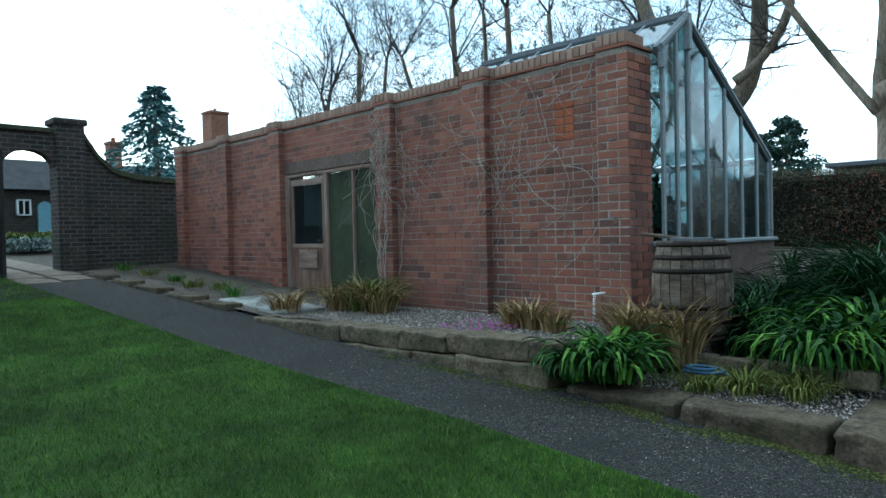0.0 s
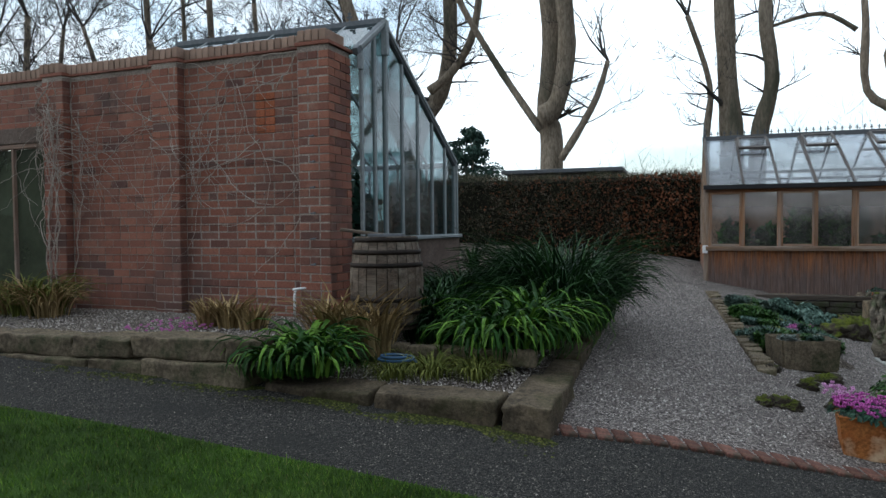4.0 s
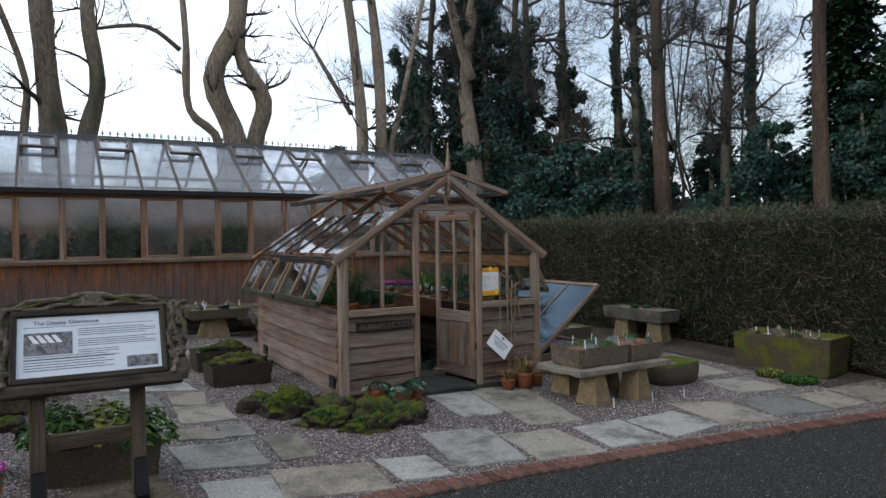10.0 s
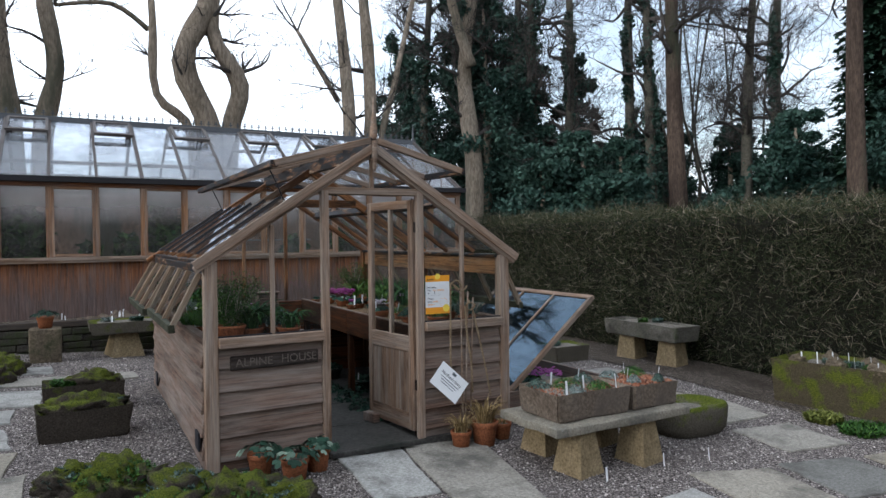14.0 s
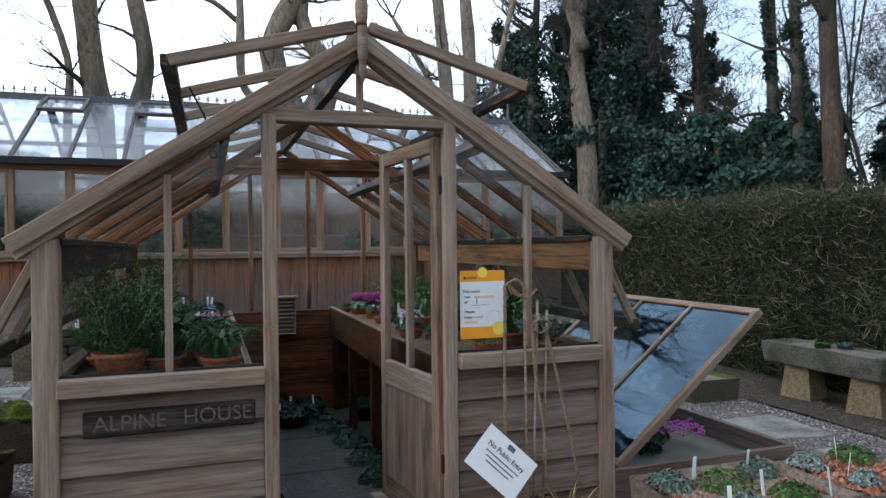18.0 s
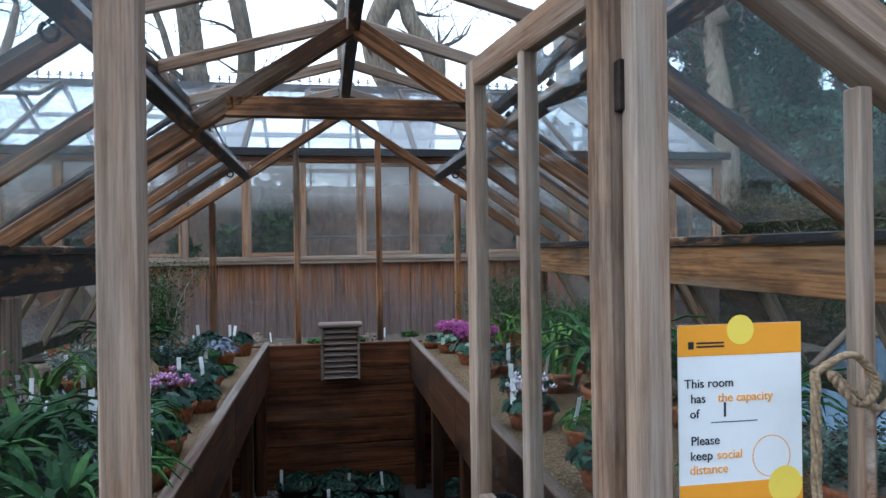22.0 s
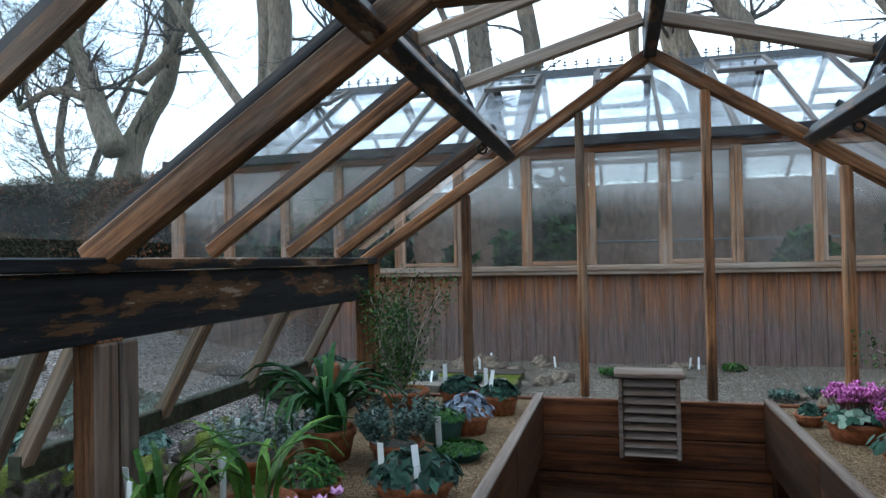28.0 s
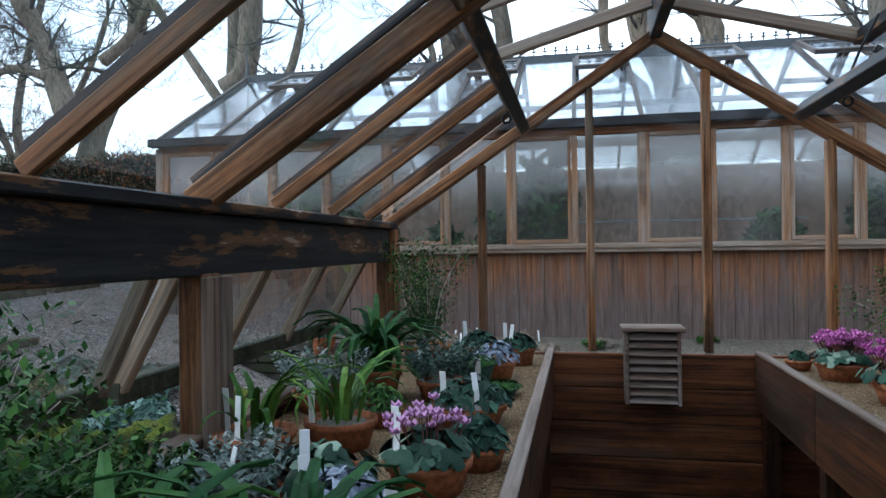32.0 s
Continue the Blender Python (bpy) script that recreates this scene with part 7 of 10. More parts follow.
STALK = plain("flower_stalk", (0.16, 0.06, 0.06), 0.6)
STRAPD = leaf_mat("dark_strap_leaf", (0.024, 0.078, 0.021), (0.072, 0.155, 0.04))
# Floor pots: the shade low between the benches is put into a near-black colour.
DARKPOT = plain("darkened_pot", (0.022, 0.019, 0.017), 0.6)
GREENPOT = plain("green_plastic", (0.05, 0.11, 0.09), 0.5)
for k, (kind, x, y, r, h, label, size, tags) in enumerate((
    ("strap", 0.04, 1.56, 0.11, 0.075, "strap-leaved bulb in a terracotta pan", 0.95, 2),
    ("strap", 0.22, 1.66, 0.1, 0.09, "strap-leaved bulb in a terracotta pot", 0.95, 2),
    ("cyc_lilac", 0.50, 1.40, 0.1, 0.085, "lilac-pink cyclamen in a terracotta pan", 0.95, 2),
    ("cyc_leaf", 0.33, 1.26, 0.1, 0.09, "cyclamen with marbled silver leaves in a pan", 1.0, 1),
    ("silver", 0.18, 1.2, 0.09, 0.06, "silver-leaved cushion plant in a pan", 0.85, 1),
    ("dark", 0.575, 1.56, 0.075, 0.065, "dark-leaved small plant in a terracotta pan", 0.9, 0),
    ("dark", 0.50, 1.93, 0.115, 0.07, "dark green cyclamen leaves in a terracotta pan", 1.05, 2),
    ("blue", 0.49, 2.60, 0.085, 0.08, "blue-grey felted plant in a terracotta pot", 1.0, 0),
    ("grey", 0.36, 2.22, 0.09, 0.08, "grey-green shrublet in a pot", 0.95, 1),
    ("bigstrap", 0.14, 2.22, 0.095, 0.12, "broad strap-leaved bulb in a tall terracotta pot", 1.0, 0),
    ("silver", 0.03, 2.02, 0.1, 0.08, "silver lavender-like cushion in a pan", 1.1, 1),
    ("dark", 0.37, 2.98, 0.085, 0.09, "dark-leaved hellebore in a terracotta pot", 0.9, 1),
    ("dark", 0.55, 2.9, 0.08, 0.095, "dark-leaved primula in a terracotta pot", 0.9, 2),
    ("airy", 0.14, 2.95, 0.12, 0.09, "airy wiry shrub in a wide terracotta pan", 1.0, 0),
    ("green", 0.25, 1.88, 0.08, 0.06, "low green cushion in a small pan", 0.8, 0),
    ("feather", -0.0, 1.05, 0.1, 0.05, "feathery green plant spilling over its pan", 0.65, 1),
    ("airy", 0.12, 0.42, 0.13, 0.13, "airy small-leaved shrub in a terracotta pot by the front pane", 0.85, 0),
    ("bigstrap", 0.55, 0.32, 0.1, 0.09, "strap-leaved bulb in a terracotta pot by the front pane", 0.72, 0),
    ("bigstrap", 0.36, 0.62, 0.09, 0.09, "broad green strap-leaved bulb in a pot", 0.85, 1),
    ("grey", 0.30, 0.88, 0.08, 0.06, "grey-green shrublet in a small pot", 0.8, 1),
    ("dark", 0.56, 1.02, 0.08, 0.07, "dark-leaved cyclamen in a terracotta pan", 0.9, 1),
    ("green", 0.58, 0.75, 0.085, 0.07, "tight green cushion in a terracotta pan", 0.7, 1),
    ("cyc_pink", 1.72, 2.72, 0.1, 0.08, "pale pink cyclamen in a terracotta pan", 1.05, 0),
    ("cyc_magenta", 1.77, 2.32, 0.115, 0.085, "magenta cyclamen in a wide terracotta pan", 1.2, 0),
    ("strap", 2.12, 2.40, 0.13, 0.1, "clump of green strap leaves in a wide terracotta pan", 1.15, 1),
    ("strap", 1.97, 2.50, 0.1, 0.1, "clump of green strap leaves in a terracotta pan", 1.1, 0),
    ("cyc_magenta", 1.72, 1.95, 0.075, 0.06, "small magenta cyclamen in a pan", 0.5, 1),
    ("dark", 1.83, 2.03, 0.075, 0.06, "dark-leaved seedling in a small pan", 0.8, 1),
    ("dark", 2.0, 1.98, 0.09, 0.08, "dark-leaved hellebore in a terracotta pot", 1.2, 2),
    ("cyc_white", 1.68, 1.08, 0.09, 0.08, "white cyclamen in a terracotta pot", 0.95, 1),
    ("bigstrap", 2.02, 1.22, 0.12, 0.11, "broad green strap-leaved clump in a large pan", 1.15, 0),
    ("green", 1.8, 0.85, 0.1, 0.07, "mottled green cushion in a terracotta pan", 0.9, 1),
    ("dark", 1.76, 1.4, 0.09, 0.08, "dark-leaved cyclamen in a terracotta pot", 1.1, 1),
    ("bigstrap", 2.1, 0.55, 0.11, 0.1, "broad-leaved bulb in a pot by the front pane", 0.9, 1),
    ("airy", 2.16, 2.95, 0.11, 0.09, "airy wiry shrub in a terracotta pan", 0.8, 0),
    ("grey", 2.2, 1.7, 0.09, 0.08, "bushy grey-green shrub in a pot", 1.3, 1),
    ("bigstrap", 0.3, 0.5, 0.11, 0.08, "lush broad-leaved clump in a wide pan", 0.95, 0),
    ("bigstrap", 0.48, 0.8, 0.1, 0.08, "lush broad-leaved clump in a pan", 0.8, 0),
    ("airy", 0.06, 0.62, 0.12, 0.08, "airy bushy shrub in a pan", 0.75, 0),
    ("grey", 0.5, 0.55, 0.085, 0.07, "grey-green shrublet in a pan on the bench", 1.0, 1),
    ("dark", 0.22, 0.75, 0.09, 0.08, "dark-leaved primula in a terracotta pot", 1.15, 1),
    ("blue", 0.42, 1.12, 0.085, 0.07, "blue-grey rosette plant in a pan", 1.0, 1),
    ("feather", 0.05, 0.78, 0.1, 0.07, "feathery green shrublet in a pan", 0.8, 0),
    ("bigstrap", 2.2, 0.95, 0.12, 0.1, "lush broad strap-leaved clump in a terracotta pot", 1.12, 1),
    ("feather", 2.18, 2.0, 0.12, 0.1, "feathery green shrub in a terracotta pan", 1.3, 0),
    ("strap", 1.95, 1.6, 0.11, 0.1, "strap-leaved clump in a terracotta pan", 1.2, 1),
    ("dark", 1.7, 0.5, 0.09, 0.08, "dark-leaved cyclamen in a terracotta pan", 1.1, 1),
    ("green", 1.9, 0.35, 0.1, 0.08, "tight green cushion in a terracotta pan", 0.9, 1),
    ("grey", 2.15, 0.25, 0.09, 0.08, "grey-green shrublet by the front pane", 1.0, 0),
    ("cyc_leaf", 1.63, 2.9, 0.055, 0.05, "tiny cyclamen in a small pan", 0.5, 0),
)):
    potted(kind, x, y, r, h, 200 + k, label, size, tags=tags)
potted("green", 0.53, 2.3, 0.085, 0.04, 260, "nearly bare green plastic bowl of seedlings", 0.15, tags=1, pot=GREENPOT)
potted("green", 0.42, 2.5, 0.09, 0.1, 261, "green plastic pot with a dry cushion", 0.3, tags=0, pot=GREENPOT)
for k, (x, y, s) in enumerate(((1.1, 2.95, 1.0), (0.85, 3.0, 0.8), (1.32, 2.9, 0.8), (1.12, 2.6, 0.9), (0.45, 2.6, 0.8), (0.4, 1.9, 0.8), (1.75, 2.7, 0.8), (1.8, 1.9, 0.8))):
    potted("dark", x, y, 0.12, 0.12, 270 + k, "dark-leaved plant in a darkened pot on the floor", s * 1.2, z=-0.142, tags=1, pot=DARKPOT)

for k in range(14):
    x, y = ((0.8, 0.5), (1.44, 0.7), (0.82, 0.95), (1.42, 1.1), (0.8, 1.4), (1.43, 1.5), (0.83, 1.85), (1.4, 1.95), (0.86, 2.3), (1.36, 2.35), (1.0, 2.75), (1.25, 2.7), (0.62, 2.0), (1.62, 1.8))[k]
    solid("shade_plant", mound_leaves(random.Random(840 + k), 0.14, 0.13, 110, 0.03), DARKG, "dark leafy plants on the floor beside the bench", "plant", "", "floor plants", m=pose(x - 0.06 if x < 1.1 else x + 0.06, y, -0.145))

# ---- vent stays, side vents ----
VENTRAIL = rough_mat("mossy_rail", (0.03, 0.032, 0.02), (0.085, 0.085, 0.055), None, 6, 50, 0.85, 0.4, 0.004, False, None, 0.0, (0.012, 0.012, 0.01))
VENTWOOD = wood_mat("vent_timber", (0.34, 0.22, 0.13), (0.05, 0.032, 0.022), (0.36, 0.3, 0.23), 0.5, 0.75, 50, 0.3, 0.5)


def side_vents():
    for s, xe in ((-1, AX0 + 0.01), (1, AX1 - 0.01)):
        for k, (ya, yb) in enumerate(((0.12, 1.5), (1.62, 3.12))):
            v = thing("side_vent", xe, (ya + yb) / 2, 1.14, "top-hung glazed side vent standing open outwards", "vent", "side vents")
            xo, zo = xe + s * (0.215 + 0.03 * k), 0.885 - 0.015 * k
            nb = 3
            for i in range(nb + 1):
                y = ya + (yb - ya) * i / nb
                bar("vent_bar", (xe + s * 0.02, y, 1.27), (xo, y, zo), 0.036, 0.04, VENTWOOD, v, up=(s * 0.87, 0, 0.5))
            bar("bottom_rail", (xo, ya - 0.02, zo), (xo, yb + 0.02, zo), 0.045, 0.06, VENTRAIL, v, "mossy wet bottom rail")
            for i in range(nb):
                a, b = ya + (yb - ya) * i / nb + 0.015, ya + (yb - ya) * (i + 1) / nb - 0.015
                part("vent_pane", Mb().add([(xe + s * 0.02, a, 1.27), (xe + s * 0.02, b, 1.27), (xo, b, zo), (xo, a, zo)], [(0, 1, 2, 3)]), VENTGLASS, v, "dirty glass")
    for s in (-1, 1):
        for y in (0.35, 2.75):
            a = thing("vent_stay", AMID + s * 0.6, y, 1.82, "black curled iron vent stay", "stay", "vent stays")
            x0, z0 = AMID + s * 0.6, 1.83
            pts = [(AMID + s * 0.72, y, 2.05), (x0 + s * 0.06, y, z0 + 0.1), (x0, y, z0 - 0.05)]
            for q in range(9):
                an = q * 0.75
                pts.append((x0 + s * 0.02 + 0.024 * math.sin(an) * (1 - q / 14) * -s, y, z0 - 0.07 - 0.024 * (1 - math.cos(an)) * (1 - q / 14)))
            part("rod", Mb().tube(pts, 0.005, 6), IRON, a, smooth=True)


side_vents()
part("finial", Mb().lathe([(0.022, 0), (0.028, 0.03), (0.03, 0.09), (0.016, 0.13), (0.024, 0.16), (0.012, 0.2), (0.004, 0.33)], 10, pose(AMID, -0.03, APEX + 0.08)), CEDAR, alpine, "turned pointed finial", smooth=True)
part("finial_drop", Mb().lathe([(0.006, -0.12), (0.02, -0.08), (0.016, -0.04), (0.024, 0.0), (0.024, 0.12)], 10, pose(AMID, -0.045, APEX - 0.05)), CEDAR, alpine, "turned drop", smooth=True)
for hz in (0.3, 1.6):
    part("hinge", Mb().box(-0.012, -0.022, -0.05, 0.012, 0.0, 0.035, 0.002), RUSTY, alpine, "rusty butt hinge", m=pose(1.53, 0.045, hz))

# ---- plaque and notices on the front ----
def words(name, text, size, m, material, parent, label, bold=0.0):
    """Raised lettering in the built-in font, turned into a mesh."""
    c = bpy.data.curves.new(name, "FONT")
    c.body, c.size, c.extrude, c.offset, c.align_x, c.align_y = text, size, 0.0008, bold, "CENTER", "CENTER"
    tmp = bpy.data.objects.new(name, c)
    scene.collection.objects.link(tmp)
    me = bpy.data.meshes.new_from_object(tmp.evaluated_get(bpy.context.evaluated_depsgraph_get()))
    bpy.data.objects.remove(tmp)
    me.materials.clear()
    return part(name, me, material, parent, label, m=m)


PLAQUEW = wood_mat("plaque_board", (0.085, 0.062, 0.05), (0.018, 0.014, 0.012), (0.16, 0.13, 0.11), 0.3, 0.8, 45, 0.0, 0.44)
PALELETTER = plain("weathered_letter", (0.19, 0.155, 0.13), 0.8, s=60, var=0.6)
plaque = thing("name_plaque", 0.355, -0.03, 0.62, "dark weathered wooden name plaque with carved letters", "sign")
part("board", Mb().box(-0.325, -0.009, -0.052, 0.325, 0.009, 0.052, 0.006), PLAQUEW, plaque, m=pose(0.355, 0.003, 0.622))
words("carved_word", "ALPINE", 0.084, pose(0.2, -0.0075, 0.62, 90), PALELETTER, plaque, "pale carved capitals")
words("carved_word", "HOUSE", 0.084, pose(0.53, -0.0075, 0.624, 90), PALELETTER, plaque, "pale carved capitals")
notice = thing("capacity_notice", 1.715, -0.02, 1.03, "white and orange printed notice taped to the pane", "notice")
NM = pose(1.72, 0.008, 1.032, 90, 0, 0)
part("sheet", Mb().box(-0.113, -0.16, -0.001, 0.113, 0.16, 0.001), WHITE, notice, m=NM)
part("top_band", Mb().box(-0.113, 0.108, 0.0012, 0.113, 0.16, 0.0016), ORANGE, notice, m=NM)
part("bottom_band", Mb().box(-0.113, -0.16, 0.0012, 0.113, -0.105, 0.0016), ORANGE, notice, m=NM)
part("yellow_spot", Mb().lathe([(0.0, 0.0018), (0.032, 0.0018), (0.032, 0.002)], 20, NM @ pose(0.08, -0.115, 0)), YELLOW, notice)
part("yellow_spot", Mb().lathe([(0.0, 0.0018), (0.025, 0.0018), (0.025, 0.002)], 20, NM @ pose(0.0, 0.15, 0)), YELLOW, notice)
part("badge", Mb().box(-0.095, 0.12, 0.0018, -0.085, 0.132, 0.0022).box(-0.08, 0.128, 0.0018, -0.03, 0.131, 0.0022).box(-0.08, 0.122, 0.0018, -0.03, 0.125, 0.0022), INK, notice, m=NM)
for i, (txt, mat, dx) in enumerate((("This room", INK, -0.058), ("has", INK, -0.078), ("of", INK, -0.085), ("Please", INK, -0.066), ("keep", INK, -0.073))):
    words("print", txt, 0.021, NM @ pose(dx, (0.062, 0.037, 0.012, -0.033, -0.058)[i], 0.0015), mat, notice, "black print")
for txt, dx, dy in (("the capacity", 0.008, 0.037), ("social", -0.022, -0.058), ("distance", -0.06, -0.081)):
    words("print", txt, 0.021, NM @ pose(dx, dy, 0.0015), ORANGE, notice, "orange print")
words("figure", "1", 0.035, NM @ pose(-0.03, 0.016, 0.0015), INK, notice, "handwritten figure")
part("underline", Mb().box(-0.055, -0.004, 0.0012, 0.03, -0.0025, 0.0016), INK, notice, m=NM)
ring = Mb()
for q in range(28):
    a, b = 2 * math.pi * q / 28, 2 * math.pi * (q + 1) / 28
    ring.add([(r * math.cos(t), r * math.sin(t), 0.0016) for r, t in ((0.034, a), (0.0355, a), (0.0355, b), (0.034, b))], [(0, 1, 2, 3)])
part("round_mark", ring, ORANGE, notice, m=NM @ pose(0.055, -0.065, 0))
card = thing("entry_card", 1.75, -0.1, 0.32, "white laminated card hung askew on the boards", "notice")
CM = Matrix.Translation((1.755, -0.115, 0.315)) @ pose(0, 0, 0, 80, 0, 0) @ pose(0, 0, 0, 0, 0, -44)
part("sheet", Mb().box(-0.15, -0.105, -0.001, 0.15, 0.105, 0.001), WHITE, card, m=CM)
words("print", "No Public Entry", 0.034, CM @ pose(0, 0.035, 0.002), INK, card, "black print")
part("text_bars", Mb().box(-0.1, 0.0, 0.0012, 0.1, 0.006, 0.002).box(-0.085, -0.02, 0.0012, 0.085, -0.014, 0.002).box(-0.07, -0.04, 0.0012, 0.07, -0.034, 0.002), LEADD, card, m=CM)
part("emblem", Mb().box(-0.02, 0.066, 0.0012, 0.02, 0.09, 0.002), LEADD, card, m=CM)


def ropes():
    t = thing("rope_and_canes", 1.9, -0.08, 0.1, "coarse hemp rope knotted to bamboo canes", "rope")

    def twisted(pts, r):
        for ph in (0, math.pi * 2 / 3, math.pi * 4 / 3):
            line = smooth_line([Vector(p) for p in pts], 14)
            out = []
            for i, p in enumerate(line):
                a = ph + i * 0.85
                out.append(p + Vector((math.cos(a), math.sin(a), 0)) * r * 0.55)
            part("strand", Mb().tube(out, r * 0.6, 5), ROPE, t, smooth=True)
    twisted([(1.8, -0.07, 1.12), (1.795, -0.075, 0.8), (1.79, -0.08, 0.5), (1.80, -0.07, 0.2)], 0.008)
    twisted([(1.935, -0.08, 0.93), (1.95, -0.08, 0.7), (1.99, -0.08, 0.45), (2.0, -0.08, 0.2)], 0.008)
    twisted([(2.0, -0.08, 0.92), (2.06, -0.08, 0.7), (2.13, -0.08, 0.4), (2.18, -0.08, 0.15)], 0.008)
    twisted([(1.8, -0.07, 1.12), (1.85, -0.09, 1.15), (1.9, -0.08, 1.1), (1.86, -0.09, 1.07), (1.82, -0.08, 1.12), (1.9, -0.08, 1.06), (1.96, -0.07, 1.1)], 0.008)
    twisted([(1.93, -0.09, 0.93), (1.96, -0.1, 0.96), (2.02, -0.09, 0.94), (1.99, -0.09, 0.9), (1.94, -0.1, 0.91), (1.97, -0.08, 0.98)], 0.008)
    for x0, x1, z1 in ((1.9, 1.91, 1.12), (1.97, 1.93, 1.05), (2.02, 1.98, 1.0)):
        part("cane", Mb().tube([(x1, -0.07, -0.12), (x0, -0.065, z1)], 0.007, 6), CEDAR, t, "thin bamboo cane", smooth=True)


ROPE = rough_mat("hemp_rope", (0.2, 0.14, 0.085), (0.34, 0.25, 0.16), None, 20, 120, 0.95, 0.4, 0.002)
ropes()

# ---- paving, edging and gravel ----
def flag(parent, cx, cy, w, d, rot, seed):
    rng, mb = random.Random(seed), Mb()
    m = pose(0, 0, 0, 0, 0, rot)
    w, d = w - 0.05, d - 0.04
    cor = [Vector((sx * w / 2 + rng.uniform(-0.045, 0.045), sy * d / 2 + rng.uniform(-0.045, 0.045), 0)) for sx, sy in ((-1, -1), (1, -1), (1, 1), (-1, 1))]
    out = []
    for i in range(4):
        a, b = cor[i], cor[(i + 1) % 4]
        for k in range(4):
            p = a.lerp(b, k / 4) + Vector((rng.uniform(-0.012, 0.012), rng.uniform(-0.012, 0.012), 0))
            p = m @ p
            out.append((p.x, p.y))
    n = len(out)
    for s, zz in ((1.0, -0.03), (1.0, 0.01), (0.985, 0.018)):
        for px, py in out:
            mb.v.append((px * s, py * s, gz(cx + px, cy + py) - gz(cx, cy) + zz))
    mb.f = [(r * n + i, r * n + (i + 1) % n, (r + 1) * n + (i + 1) % n, (r + 1) * n + i) for r in (0, 1) for i in range(n)] + [tuple(range(2 * n, 3 * n))]
    part("slab", mb, SLAB, parent, m=pose(cx, cy, gz(cx, cy)))


paving = thing("pavement", 0, -1.5, -0.2, "worn grey sandstone flags set in gravel", "paving", kind="structure")
SLABS_A = ((-1.61, -2.0, 0.54, 0.62, 2), (-0.98, -1.98, 0.8, 0.58, -6), (-0.33, -1.95, 0.48, 0.52, -5), (0.36, -1.72, 0.66, 0.96, -6), (1.03, -1.93, 0.64, 0.72, -5), (1.8, -1.95, 0.66, 0.68, -5), (2.56, -1.95, 0.78, 0.6, 4), (3.37, -1.86, 0.76, 0.82, -11), (4.22, -1.98, 0.82, 0.72, -8), (5.02, -2.05, 0.64, 0.6, -8), (5.75, -2.1, 0.66, 0.6, -5))
SLABS_B = ((1.03, -0.4, 0.56, 1.1, -4), (1.6, -0.72, 0.72, 1.5, -8), (4.7, -1.14, 0.8, 0.74, -6), (4.9, -0.3, 0.7, 0.64, -4), (4.75, 0.6, 0.62, 0.7, 6), (5.0, 1.5, 0.6, 0.7, 2))
SLABS_C = ((-1.6, -1.17, 0.68, 0.62, 3), (-1.04, -1.13, 0.36, 0.62, -2), (-1.66, -0.58, 0.36, 0.4, 6), (-1.33, -0.53, 0.32, 0.4, -2), (-1.5, 0.07, 0.52, 0.58, 3), (-2.02, 0.6, 0.5, 0.48, 5), (-1.53, 0.65, 0.44, 0.54, -2), (-1.78, 1.28, 0.76, 0.6, 3), (-1.68, 2.05, 0.6, 0.6, 6), (-1.52, 2.85, 0.58, 0.8, 2), (-1.0, 3.75, 1.5, 0.5, 7), (-2.1, -0.1, 0.4, 0.5, -3), (-1.4, 4.45, 0.6, 0.5, 3))
for k, row in enumerate(SLABS_A + SLABS_B + SLABS_C):
    flag(paving, *row, 300 + k)
EDGEBRICK = rough_mat("edging_brick", (0.15, 0.075, 0.06), (0.26, 0.125, 0.09), None, 8, 50, 0.9, 0.4, 0.004, True, None, 0.7, (0.07, 0.06, 0.045))
edging = thing("brick_edging", 0, -2.6, -0.2, "flush line of worn red edging bricks", "edging", kind="structure")
EDGE_ME = Mb().box(-0.05, -0.105, -0.03, 0.05, 0.105, 0.03, 0.008).mesh("edging_brick")
EDGE_ME.materials.append(EDGEBRICK)
ex = -5.25
rng_e = random.Random(3)
while ex < 8.0:
    slope = (edge_line(ex + 0.1) - edge_line(ex - 0.1)) / 0.2
    yy = edge_line(ex) + 0.03
    part("edging_brick", EDGE_ME, EDGEBRICK, edging, m=pose(ex, yy, gz(ex, yy) - 0.017 + rng_e.uniform(-0.004, 0.003), rng_e.uniform(-1, 1), math.degrees(math.atan((gz(ex - 0.2, yy) - gz(ex + 0.2, yy)) / 0.4)) + rng_e.uniform(-1, 1), math.degrees(math.atan(slope)) + rng_e.uniform(-3, 3)))
    ex += 0.112


def pebbles():
    mb, rng = Mb(), random.Random(17)
    for _ in range(46000):
        x, y = rng.uniform(-5.2, 6.5), rng.uniform(-2.9, 5.6)
        if y < edge_line(x) + 0.2 or (-0.15 < x < 2.45 and y > -0.05) or (x > -3.7 and y > 3 and x < -2.5):
            continue
        if any(abs(x - q[0]) < q[2] / 2 + 0.04 and abs(y - q[1]) < q[3] / 2 + 0.04 for q in SLABS_A + SLABS_B + SLABS_C):
            continue
        r = rng.uniform(0.006, 0.014)
        z = gz(x, y) + 0.004
        a = rng.uniform(0, 6.28)
        c, s = math.cos(a) * r, math.sin(a) * r
        mb.add([(x + c, y + s, z), (x - s * 0.7, y + c * 0.7, z), (x - c, y - s, z), (x + s * 0.7, y - c * 0.7, z), (x + rng.uniform(-r, r) * 0.3, y, z + r * 0.8)], [(0, 1, 4), (1, 2, 4), (2, 3, 4), (3, 0, 4)])
    solid("gravel_stones", mb, PEBBLE, "loose pinkish gravel stones", "gravel", "stuff")


